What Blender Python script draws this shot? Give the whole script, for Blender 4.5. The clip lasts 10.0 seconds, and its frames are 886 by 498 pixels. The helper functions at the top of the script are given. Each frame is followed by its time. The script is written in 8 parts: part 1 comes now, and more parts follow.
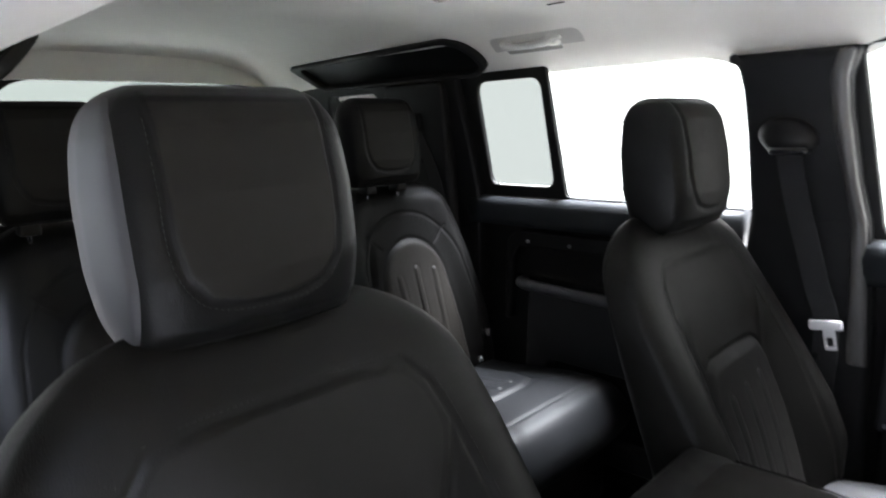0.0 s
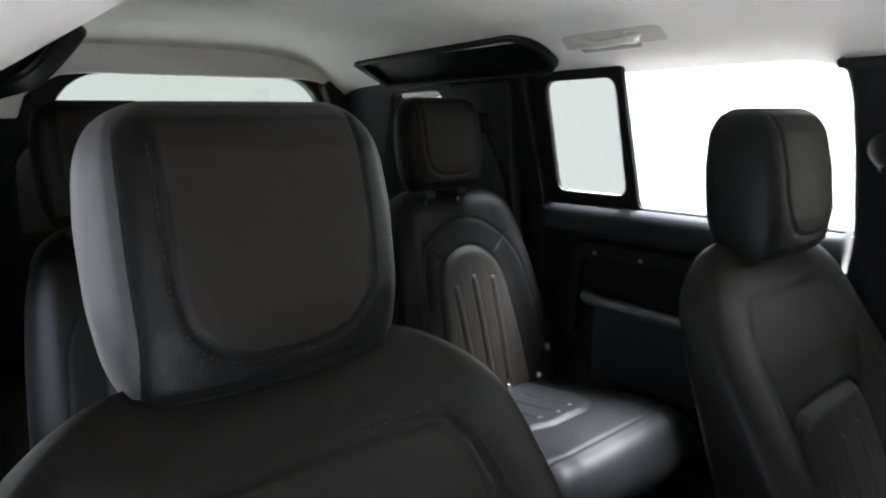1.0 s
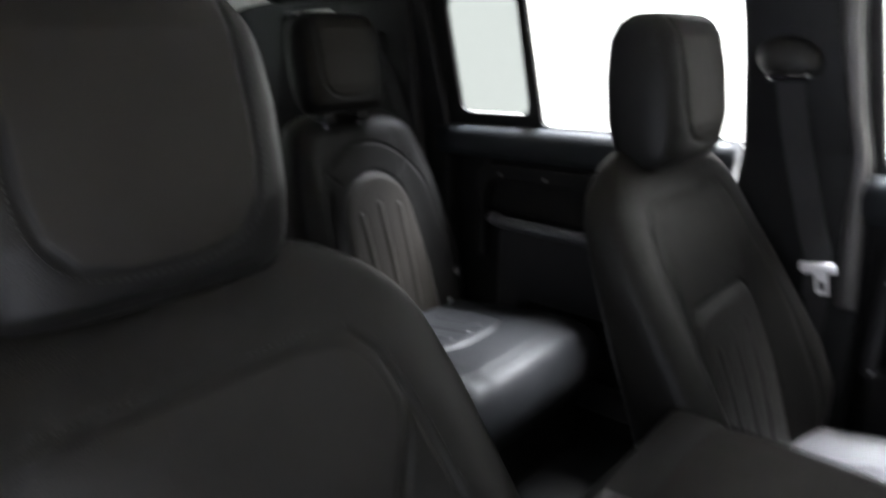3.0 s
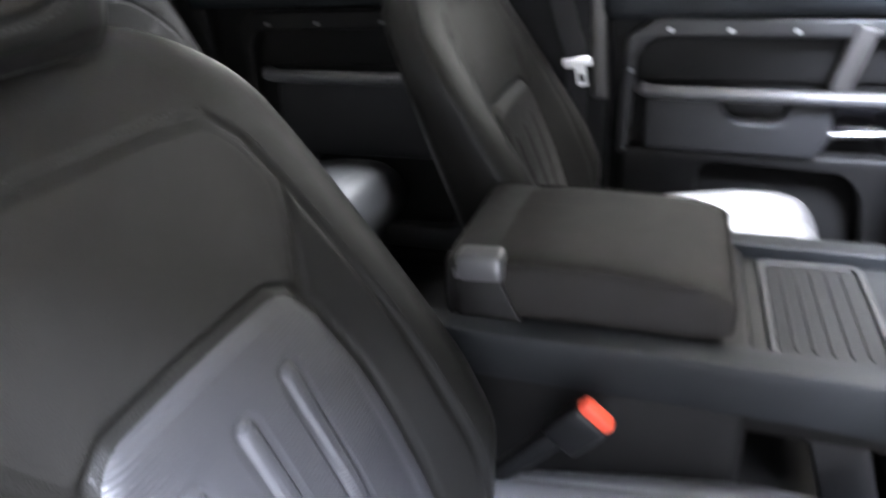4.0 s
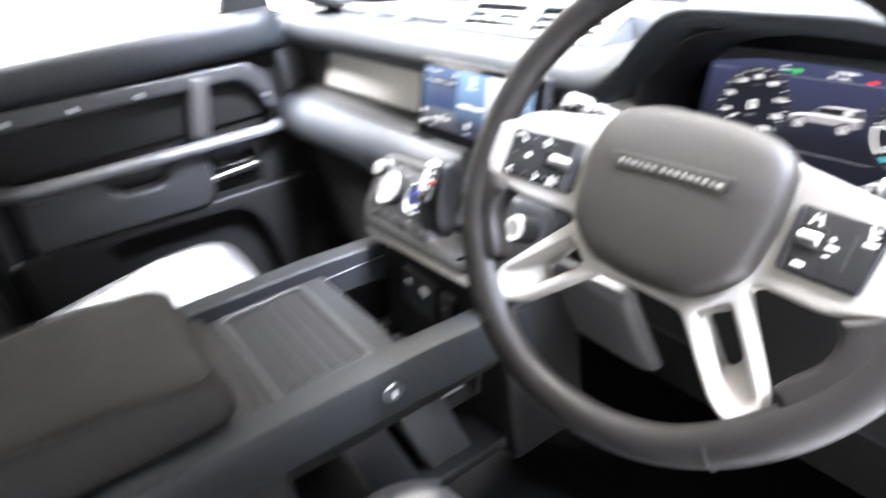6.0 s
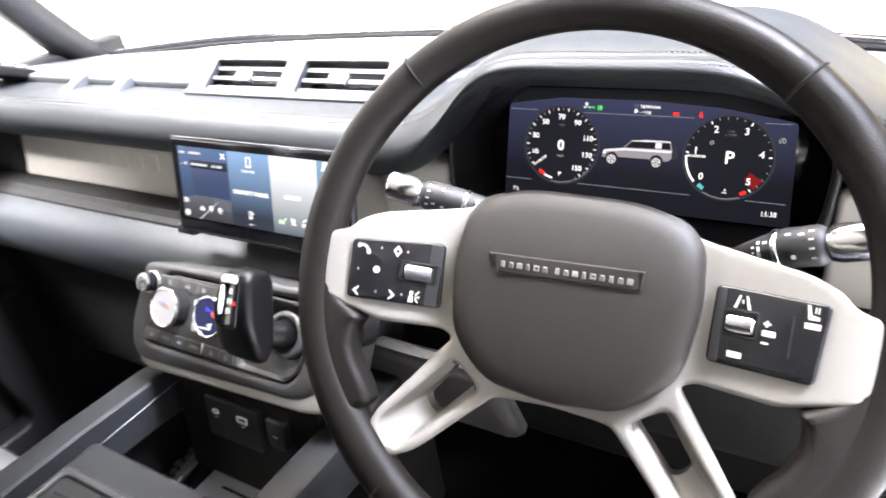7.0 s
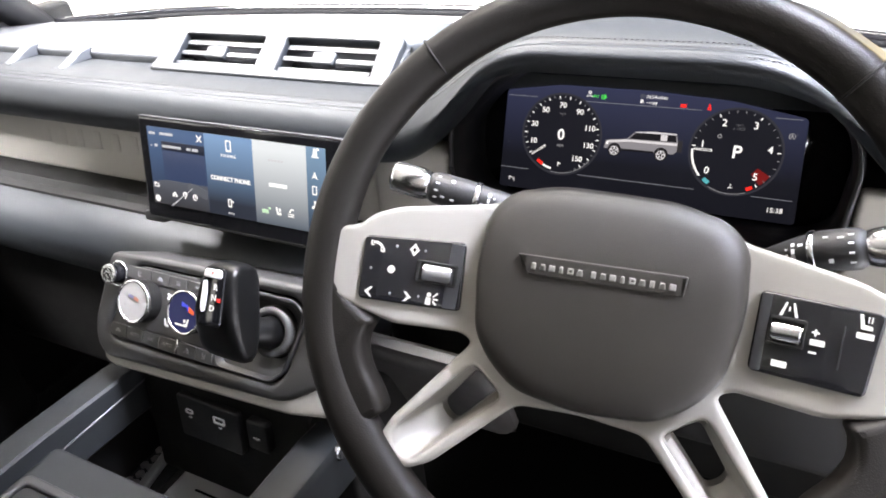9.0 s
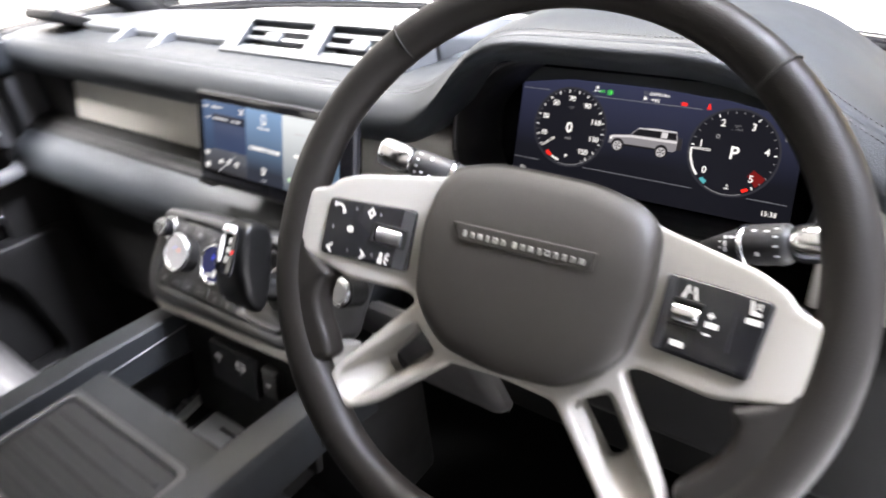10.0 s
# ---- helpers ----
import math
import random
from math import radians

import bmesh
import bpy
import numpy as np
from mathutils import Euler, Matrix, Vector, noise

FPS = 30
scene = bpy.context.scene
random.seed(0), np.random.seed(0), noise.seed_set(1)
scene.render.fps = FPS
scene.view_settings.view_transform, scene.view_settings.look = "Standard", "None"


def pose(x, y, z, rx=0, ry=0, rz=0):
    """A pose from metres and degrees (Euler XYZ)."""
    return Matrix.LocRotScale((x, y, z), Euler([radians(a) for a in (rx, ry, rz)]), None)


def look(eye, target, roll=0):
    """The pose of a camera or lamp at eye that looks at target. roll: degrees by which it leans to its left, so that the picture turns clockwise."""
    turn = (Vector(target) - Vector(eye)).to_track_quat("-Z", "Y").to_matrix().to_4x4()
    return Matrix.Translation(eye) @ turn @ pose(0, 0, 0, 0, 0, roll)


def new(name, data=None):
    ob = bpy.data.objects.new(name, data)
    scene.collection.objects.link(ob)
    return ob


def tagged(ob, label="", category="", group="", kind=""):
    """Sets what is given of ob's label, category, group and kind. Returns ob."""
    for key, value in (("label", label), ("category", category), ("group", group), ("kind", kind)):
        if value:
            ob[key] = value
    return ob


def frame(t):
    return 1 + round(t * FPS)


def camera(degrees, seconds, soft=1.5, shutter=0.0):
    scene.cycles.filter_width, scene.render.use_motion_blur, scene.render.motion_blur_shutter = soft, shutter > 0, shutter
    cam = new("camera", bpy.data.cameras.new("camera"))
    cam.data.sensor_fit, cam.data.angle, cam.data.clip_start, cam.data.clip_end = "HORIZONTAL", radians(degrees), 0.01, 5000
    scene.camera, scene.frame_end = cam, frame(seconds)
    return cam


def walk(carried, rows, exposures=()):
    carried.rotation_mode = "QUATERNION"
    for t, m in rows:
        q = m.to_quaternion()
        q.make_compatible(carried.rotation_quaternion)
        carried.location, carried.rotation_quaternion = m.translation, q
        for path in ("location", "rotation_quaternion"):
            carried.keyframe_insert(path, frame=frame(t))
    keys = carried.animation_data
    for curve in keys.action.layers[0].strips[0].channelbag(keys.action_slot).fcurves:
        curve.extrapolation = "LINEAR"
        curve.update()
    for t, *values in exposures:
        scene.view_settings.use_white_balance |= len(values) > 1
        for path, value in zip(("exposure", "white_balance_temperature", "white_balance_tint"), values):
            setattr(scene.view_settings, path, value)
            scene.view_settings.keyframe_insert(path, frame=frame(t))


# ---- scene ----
cam = camera(69.0, 10.0, 1.8, 0.8)
METRES, EYE, TILT, LEAN, TURN = 8.0, 1.5, 0.0, 0.0, 0.0
PATH = [
    (0, (0.203, -0.757, 1.015), (-1.183, 0.636, 0.641), -1.8),
    (0.5, (0.171, -0.723, 1.043), (-1.28, 0.601, 0.664), -1.0),
    (1, (0.141, -0.677, 1.043), (-1.376, 0.564, 0.646), -0.8),
    (1.5, (0.119, -0.626, 1.055), (-1.462, 0.536, 0.652), 0.5),
    (2, (0.121, -0.608, 1.06), (-1.462, 0.543, 0.632), 0.8),
    (2.2, (0.122, -0.618, 1.06), (-1.449, 0.544, 0.617), 0.5),
    (3.3, (0.122, -0.671, 0.969), (-0.978, 0.844, 0.268), -2.2),
    (3.5, (0.114, -0.694, 0.945), (-0.844, 0.875, 0.158), -2.8),
    (4, (0.074, -0.754, 0.907), (-0.559, 0.899, -0.024), -4.3),
    (4.5, (0.074, -0.794, 0.888), (-0.27, 0.895, -0.127), -6.0),
    (5, (0.116, -0.834, 0.889), (0.073, 0.907, -0.095), -6.6),
    (5.5, (0.113, -0.788, 0.9), (0.5, 0.934, -0.04), -6.8),
    (6, (0.084, -0.693, 0.918), (1.003, 0.81, -0.028), -7.7),
    (6.2, (0.099, -0.657, 0.932), (1.202, 0.716, -0.016), -8.1),
    (7.3, (0.151, -0.504, 0.949), (1.617, 0.363, -0.099), -7.7),
    (7.5, (0.156, -0.49, 0.945), (1.63, 0.337, -0.124), -6.6),
    (8, (0.153, -0.478, 0.946), (1.626, 0.338, -0.134), -6.3),
    (8.5, (0.151, -0.476, 0.949), (1.628, 0.33, -0.134), -5.7),
    (9, (0.149, -0.476, 0.948), (1.625, 0.334, -0.131), -5.8),
    (9.5, (0.15, -0.49, 0.948), (1.618, 0.339, -0.128), -6.1),
    (10, (0.162, -0.592, 0.939), (1.478, 0.494, -0.105), -6.4),
]
walk(cam, [(t, look(eye, target, roll)) for t, eye, target, roll in PATH],
     [(0, -0.14, 6600, 13), (2.2, -0.12, 6600, 13), (3.3, -0.04, 6700, 13), (3.6, 0.16, 6700, 13), (4.2, 1.08, 6700, 13), (5.3, 1.10, 6700, 13), (6.2, 0.90, 6900, 14), (7.3, 0.26, 7200, 15), (8.2, 0.02, 7200, 15), (9.4, -0.03, 7200, 15), (10, -0.02, 7200, 15)])

# ---- light: a bright white studio seen through the glass ----
world = bpy.data.worlds.new("studio_light")
scene.world = world
world.use_nodes = True
wn = world.node_tree
wbg = wn.nodes["Background"]
wbg.inputs["Color"].default_value = (0.95, 0.98, 1.0, 1)
wbg.inputs["Strength"].default_value = 0.48


def softbox(name, eye, target, size_x, size_y, power, colour=(1, 1, 1)):
    lamp = bpy.data.lights.new(name, "AREA")
    lamp.shape, lamp.size, lamp.size_y, lamp.energy, lamp.color = "RECTANGLE", size_x, size_y, power, colour
    ob = new(name, lamp)
    ob.matrix_world = look(eye, target)
    return tagged(ob, "large white studio softbox lamp on the ceiling", "studio lamp")


softbox("studio_softbox", (1.3, -2.55, 4.2), (0.2, -0.6, 0.3), 1.6, 1.2, 2500, (0.70, 0.80, 1.0))
softbox("studio_softbox", (-0.4, 2.45, 4.5), (-0.4, 0.9, 0.0), 2.6, 1.6, 5300, (0.86, 0.92, 1.0))
softbox("studio_softbox", (2.0, 0.9, 4.7), (1.9, 0.8, -0.5), 2.4, 2.8, 1000)
softbox("studio_softbox", (-5.2, 0.0, 4.2), (-4.2, 0.0, -0.5), 3.0, 5.0, 2600)


# ---- materials ----
def material(name, colour, rough=0.5, metal=0.0, grain=0.0, grain_scale=900.0, kind="noise", vary=0.12, vary_scale=9.0, spec=0.5, rough_vary=0.08, coat=0.0, sheen=0.0):
    """A procedural surface: colour with soft variation, a fine relief and uneven gloss."""
    m = bpy.data.materials.new(name)
    m.use_nodes = True
    nt, b = m.node_tree, m.node_tree.nodes["Principled BSDF"]
    b.inputs["Metallic"].default_value = metal
    b.inputs["Specular IOR Level"].default_value = spec
    b.inputs["Coat Weight"].default_value = coat
    b.inputs["Sheen Weight"].default_value, b.inputs["Sheen Roughness"].default_value = sheen, 0.35
    tc = nt.nodes.new("ShaderNodeTexCoord")
    n1 = nt.nodes.new("ShaderNodeTexNoise")
    n1.inputs["Scale"].default_value, n1.inputs["Detail"].default_value = vary_scale, 5
    nt.links.new(tc.outputs["Object"], n1.inputs["Vector"])
    mix = nt.nodes.new("ShaderNodeMix")
    mix.data_type = "RGBA"
    mix.inputs["A"].default_value = (*[c * (1 - vary) for c in colour], 1)
    mix.inputs["B"].default_value = (*[min(1, c * (1 + vary)) for c in colour], 1)
    nt.links.new(n1.outputs["Fac"], mix.inputs["Factor"])
    nt.links.new(mix.outputs["Result"], b.inputs["Base Color"])
    n2 = nt.nodes.new("ShaderNodeTexNoise")
    n2.inputs["Scale"].default_value, n2.inputs["Detail"].default_value = vary_scale * 6, 3
    nt.links.new(tc.outputs["Object"], n2.inputs["Vector"])
    mr = nt.nodes.new("ShaderNodeMapRange")
    mr.inputs["To Min"].default_value, mr.inputs["To Max"].default_value = max(0.02, rough - rough_vary), min(1, rough + rough_vary)
    nt.links.new(n2.outputs["Fac"], mr.inputs["Value"])
    nt.links.new(mr.outputs["Result"], b.inputs["Roughness"])
    if grain:
        bump = nt.nodes.new("ShaderNodeBump")
        bump.inputs["Strength"].default_value, bump.inputs["Distance"].default_value = grain, 0.0006
        if kind == "leather":
            g = nt.nodes.new("ShaderNodeTexVoronoi")
            g.inputs["Scale"].default_value = grain_scale
            nt.links.new(tc.outputs["Object"], g.inputs["Vector"])
            nt.links.new(g.outputs["Distance"], bump.inputs["Height"])
        elif kind == "ribbed":
            g = nt.nodes.new("ShaderNodeTexWave")
            g.wave_type, g.bands_direction, g.wave_profile = "BANDS", "Z", "SIN"
            g.inputs["Scale"].default_value, g.inputs["Distortion"].default_value = grain_scale, 0.0
            bump.inputs["Distance"].default_value = 0.0010
            nt.links.new(tc.outputs["Object"], g.inputs["Vector"])
            nt.links.new(g.outputs["Fac"], bump.inputs["Height"])
        else:
            g = nt.nodes.new("ShaderNodeTexNoise")
            g.inputs["Scale"].default_value, g.inputs["Detail"].default_value = grain_scale, 4
            nt.links.new(tc.outputs["Object"], g.inputs["Vector"])
            nt.links.new(g.outputs["Fac"], bump.inputs["Height"])
        nt.links.new(bump.outputs["Normal"], b.inputs["Normal"])
    return m


def glowing(name, colour, strength):
    m = bpy.data.materials.new(name)
    m.use_nodes = True
    b = m.node_tree.nodes["Principled BSDF"]
    b.inputs["Base Color"].default_value = (0.01, 0.01, 0.012, 1)
    b.inputs["Roughness"].default_value, b.inputs["Specular IOR Level"].default_value = 0.3, 0.1
    b.inputs["Emission Color"].default_value = (*colour, 1)
    b.inputs["Emission Strength"].default_value = strength
    return m


def glow_ramp(name, low, high, axis, strength, start=-0.06, end=0.06):
    """A lit display tile whose colour runs from low to high along one of its own axes."""
    m = glowing(name, low, strength)
    nt, b = m.node_tree, m.node_tree.nodes["Principled BSDF"]
    tc = nt.nodes.new("ShaderNodeTexCoord")
    sep = nt.nodes.new("ShaderNodeSeparateXYZ")
    nt.links.new(tc.outputs["Object"], sep.inputs[0])
    mr = nt.nodes.new("ShaderNodeMapRange")
    mr.inputs["From Min"].default_value, mr.inputs["From Max"].default_value = start, end
    nt.links.new(sep.outputs[axis], mr.inputs["Value"])
    mix = nt.nodes.new("ShaderNodeMix")
    mix.data_type = "RGBA"
    mix.inputs["A"].default_value, mix.inputs["B"].default_value = (*low, 1), (*high, 1)
    nt.links.new(mr.outputs["Result"], mix.inputs["Factor"])
    nt.links.new(mix.outputs["Result"], b.inputs["Emission Color"])
    return m


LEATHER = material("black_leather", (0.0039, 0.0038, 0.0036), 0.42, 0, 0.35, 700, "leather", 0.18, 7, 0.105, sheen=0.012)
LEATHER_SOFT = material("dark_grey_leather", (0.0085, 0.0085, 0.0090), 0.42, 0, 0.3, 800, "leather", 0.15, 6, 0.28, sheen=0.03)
# Front cushions: paler than the backrests, light from above put into the colour.
LIT_CUSHION_LEATHER = material("lit_cushion_leather", (0.032, 0.032, 0.034), 0.42, 0, 0.3, 800, "leather", 0.15, 6, 0.45)
ARM_LEATHER = material("matt_dark_leather", (0.0105, 0.0094, 0.0086), 0.62, 0, 0.5, 900, "leather", 0.15, 6, 0.12)
RIBBED = material("ribbed_seat_fabric", (0.0175, 0.0172, 0.0188), 0.46, 0, 0.5, 80, "ribbed", 0.15, 10, 0.38)
WHEEL_LEATHER = material("wheel_leather", (0.0082, 0.0072, 0.0064), 0.42, 0, 0.2, 1100, "leather", 0.16, 14, 0.15)
HUB = material("centre_pad_leather", (0.0160, 0.0140, 0.0120), 0.50, 0, 0.10, 1600, "leather", 0.1, 10, 0.28)
# Headrest sides: leather lightened, the door light is put into the colour.
LIT_SIDE_LEATHER = material("lit_smooth_side_leather", (0.030, 0.030, 0.032), 0.52, 0, 0.06, 900, "leather", 0.06, 9, 0.30, 0.02)
BACK_LEATHER = material("backrest_leather", (0.0055, 0.0052, 0.0046), 0.44, 0, 0.35, 700, "leather", 0.18, 7, 0.115, sheen=0.010)
BACK_PANEL = material("backrest_panel_leather", (0.0084, 0.0079, 0.0071), 0.50, 0, 0.35, 900, "leather", 0.12, 9, 0.13)
REAR_LEATHER = material("matt_black_leather", (0.0058, 0.0062, 0.0068), 0.46, 0, 0.35, 700, "leather", 0.18, 7, 0.13)
DASH_SOFT = material("dash_soft_trim", (0.0140, 0.0158, 0.0178), 0.45, 0, 0.3, 900, "leather", 0.1, 5, 0.24)
DASH_TOP = material("dash_top_trim", (0.048, 0.0515, 0.056), 0.5, 0, 0.3, 700, "noise", 0.08, 6, 0.5)
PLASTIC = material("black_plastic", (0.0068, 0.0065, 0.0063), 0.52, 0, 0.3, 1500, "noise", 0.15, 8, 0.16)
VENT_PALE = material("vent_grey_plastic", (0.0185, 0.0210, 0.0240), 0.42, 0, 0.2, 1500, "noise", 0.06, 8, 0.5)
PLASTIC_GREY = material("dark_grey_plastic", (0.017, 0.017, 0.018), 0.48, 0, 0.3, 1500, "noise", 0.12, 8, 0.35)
PANEL_GREY = material("console_panel_grey", (0.037, 0.0352, 0.034), 0.45, 0, 0.15, 1500, "noise", 0.08, 12, 0.4)
GLOSS_BLACK = material("gloss_black", (0.006, 0.006, 0.007), 0.08, 0, 0, 1, "noise", 0.1, 8, 0.5, 0.03)
TRIM_LIGHT = material("pale_satin_trim", (0.190, 0.180, 0.161), 0.44, 0.1, 0.12, 2500, "noise", 0.04, 10, 0.4)
PALE_TRIM = material("pale_panel_trim", (0.21, 0.20, 0.182), 0.42, 0.1, 0.12, 2500, "noise", 0.05, 10, 0.35)
BRIGHT_TONGUE = material("bright_buckle_metal", (0.72, 0.72, 0.73), 0.38, 0.35, 0.05, 900, "noise", 0.06, 30)
BEIGE = material("pale_beige_panel", (0.40, 0.385, 0.35), 0.5, 0.1, 0.2, 2500, "noise", 0.05, 8, 0.4)
HEADLINER = material("headliner_cloth", (0.72, 0.695, 0.65), 0.95, 0, 0.4, 1800, "noise", 0.05, 14, 0.1)
BLIND = material("roof_blind_cloth", (0.74, 0.72, 0.68), 0.95, 0, 0.4, 1800, "noise", 0.04, 14, 0.1)
CARPET = material("black_carpet", (0.0022, 0.0022, 0.0022), 0.95, 0, 1.0, 1200, "noise", 0.3, 60, 0.1)
CHROME = material("satin_chrome", (0.75, 0.75, 0.76), 0.2, 1.0, 0, 1, "noise", 0.06, 20, 0.5, 0.06)
STEEL = material("brushed_steel", (0.45, 0.45, 0.46), 0.32, 1.0, 0.2, 1500, "noise", 0.1, 20, 0.5)
WEBBING = material("seat_belt_webbing", (0.011, 0.011, 0.012), 0.65, 0, 0.9, 160, "ribbed", 0.1, 20, 0.4)
BUTTON_GREY = material("button_grey_plastic", (0.033, 0.0317, 0.0305), 0.45, 0, 0.2, 1500, "noise", 0.08, 12, 0.4)
MARK_GREY = material("button_print", (0.15, 0.15, 0.15), 0.6)
GRAB_GREY = material("grab_bar_plastic", (0.060, 0.060, 0.063), 0.42, 0, 0.25, 1500, "noise", 0.08, 8, 0.45)
ORANGE = material("orange_release_button", (0.52, 0.060, 0.030), 0.45, 0, 0.1, 900, "noise", 0.08, 30, 0.3)
RUBBER = material("rubber_mat", (0.0088, 0.009, 0.0095), 0.6, 0, 0.3, 900, "noise", 0.1, 20, 0.15)
CONSOLE_TOP = material("console_edge_trim", (0.0108, 0.0118, 0.0128), 0.55, 0, 0.2, 1400, "noise", 0.1, 9, 0.14)
# Darker patch under the handle bar: painted shade, not another plastic.
GRAB_RECESS_SHADE = material("grab_handle_recess_shade", (0.24, 0.23, 0.215), 0.7, 0, 0.2, 1500, "noise", 0.04, 12, 0.2)
GRAB_CLOTH = material("grab_handle_plastic", (0.46, 0.445, 0.415), 0.6, 0, 0.2, 1500, "noise", 0.04, 12, 0.3)
STUDIO_FLOOR = material("studio_floor_paint", (0.80, 0.80, 0.79), 0.6, 0, 0.1, 60, "noise", 0.05, 1.5, 0.4)
YELLOW = material("yellow_wall_paint", (0.80, 0.55, 0.12), 0.7, 0, 0.1, 60, "noise", 0.05, 1.5, 0.3)
PAINT = material("car_body_paint", (0.62, 0.62, 0.60), 0.3, 0.4, 0, 1, "noise", 0.04, 2, 0.5, 0.03, 0.6)
TREAD = material("hex_rubber", (0.11, 0.11, 0.112), 0.6, 0, 0.5, 300, "leather", 0.1, 20, 0.4)
PANEL_TEXTILE = material("seat_panel_textile", (0.0092, 0.0082, 0.0068), 0.55, 0, 0.5, 1300, "noise", 0.12, 9, 0.12, sheen=0.008)
STITCH = material("grey_thread", (0.022, 0.022, 0.022), 0.8, 0, 0.3, 3000, "noise", 0.1, 60, 0.2)
WHITE_GLOW = glowing("white_symbol_light", (0.93, 0.97, 1.0), 1.2)
DIM_GLOW = glowing("grey_symbol_light", (0.6, 0.63, 0.68), 0.5)
PALE_PRINT = material("pale_print", (0.55, 0.55, 0.56), 0.5)
RED_GLOW = glowing("red_warning_light", (1.0, 0.03, 0.02), 1.3)
GREEN_GLOW = glowing("green_lamp_light", (0.05, 0.9, 0.12), 1.0)
CYAN_GLOW = glowing("cyan_light", (0.1, 0.6, 0.7), 0.8)
# Darkest display and dial tones are raised to include reflection haze on the glass.
NAVY = glow_ramp("cluster_navy_display", (0.009, 0.010, 0.016), (0.036, 0.044, 0.098), 1, 1.0, -0.026, 0.052)
DIAL_DARK = glowing("dial_face_dark", (0.0105, 0.0115, 0.0180), 1.0)
DIAL_RIM = glowing("dial_rim_grey", (0.036, 0.039, 0.052), 1.0)
TILE_MAP = glow_ramp("map_tile", (0.02, 0.03, 0.055), (0.05, 0.12, 0.27), 1, 1.0, -0.04, 0.04)
TILE_PHONE = glow_ramp("phone_tile", (0.022, 0.030, 0.048), (0.20, 0.38, 0.66), 1, 1.0, -0.025, 0.045)
TILE_MEDIA = glow_ramp("media_tile", (0.085, 0.115, 0.155), (0.80, 0.90, 0.97), 1, 1.0, -0.040, 0.038)
TILE_SIDE = glow_ramp("side_tile", (0.015, 0.025, 0.05), (0.20, 0.36, 0.55), 1, 1.0, -0.045, 0.045)
KNOB_FACE = glowing("dial_display_blue", (0.01, 0.015, 0.09), 1.0)
BACKDROP_WHITE = glowing("white_studio_backdrop", (1.0, 1.0, 1.0), 4.2)
BACKDROP_COOL = glowing("cool_white_studio_backdrop", (0.82, 0.88, 1.0), 3.3)
BACKDROP_REAR = glowing("pale_studio_backdrop", (0.96, 1.0, 0.98), 4.0)
BLUE_GLOW = glowing("blue_light", (0.05, 0.08, 0.9), 1.0)
CAR_SILVER = glowing("display_car_silver", (0.27, 0.275, 0.31), 1.0)
CAR_LIGHT = glowing("display_car_highlight", (0.74, 0.76, 0.82), 1.0)
CAR_DARK = glowing("display_car_glass", (0.012, 0.012, 0.016), 0.9)
CAR_TYRE = glowing("display_car_tyre", (0.035, 0.035, 0.04), 0.9)
DIM_DARK = glowing("dim_symbol_light", (0.30, 0.32, 0.36), 0.4)
DIAL_INNER = glowing("dial_inner_ring", (0.014, 0.016, 0.026), 1.0)
PALE_TEXT = glowing("pale_text_light", (0.78, 0.84, 0.92), 0.8)
LIT_GREEN = glowing("pale_green_light", (0.60, 0.92, 0.66), 1.0)
ORANGE_GLOW = glowing("orange_light", (1.0, 0.14, 0.03), 1.1)
TILE_ROAD = glow_ramp("road_picture", (0.040, 0.043, 0.050), (0.085, 0.10, 0.13), 1, 1.0, -0.038, -0.010)
PANEL_DARK = material("control_panel_plastic", (0.024, 0.0232, 0.0225), 0.40, 0, 0.15, 1500, "noise", 0.08, 12, 0.45)
FACE_PALE = material("pale_knob_face", (0.23, 0.22, 0.217), 0.3, 0.0, 0, 1, "noise", 0.04, 20)
GRIP_BLACK = material("lever_grip_leather", (0.0030, 0.0030, 0.0031), 0.34, 0, 0.15, 1200, "leather", 0.1, 20, 0.22)
RING_SATIN = material("satin_lever_ring", (0.075, 0.073, 0.071), 0.30, 0.4, 0.1, 1500, "noise", 0.05, 20)
BUTTON_SILVER = material("silver_button", (0.62, 0.61, 0.60), 0.35, 0.3, 0, 1, "noise", 0.05, 40)
BADGE = material("badge_metal", (0.22, 0.215, 0.205), 0.42, 1.0, 0, 1, "noise", 0.3, 300)


def glass(name, tint, rough=0.0):
    m = bpy.data.materials.new(name)
    m.use_nodes = True
    nt = m.node_tree
    nt.nodes.remove(nt.nodes["Principled BSDF"])
    tr, gl, mx, lw, pw, sc = (nt.nodes.new("ShaderNode" + k) for k in ("BsdfTransparent", "BsdfGlossy", "MixShader", "LayerWeight", "Math", "Math"))
    tr.inputs["Color"].default_value = (*tint, 1)
    gl.inputs["Roughness"].default_value = rough
    pw.operation, sc.operation = "POWER", "MULTIPLY_ADD"
    pw.inputs[1].default_value, sc.inputs[1].default_value, sc.inputs[2].default_value = 5.0, 0.8, 0.04
    nt.links.new(lw.outputs["Facing"], pw.inputs[0])
    nt.links.new(pw.outputs[0], sc.inputs[0])
    nt.links.new(sc.outputs[0], mx.inputs[0])
    nt.links.new(tr.outputs[0], mx.inputs[1])
    nt.links.new(gl.outputs[0], mx.inputs[2])
    nt.links.new(mx.outputs[0], nt.nodes["Material Output"].inputs["Surface"])
    return m


GLASS_CLEAR = glass("clear_window_glass", (0.96, 0.98, 0.97))
GLASS_TINT = glass("green_tinted_glass", (0.43, 0.455, 0.447))
DARK_PANE = material("dark_roof_glass", (0.003, 0.0031, 0.0034), 0.35, 0, 0, 1, "noise", 0.1, 3, 0.06, 0.04)


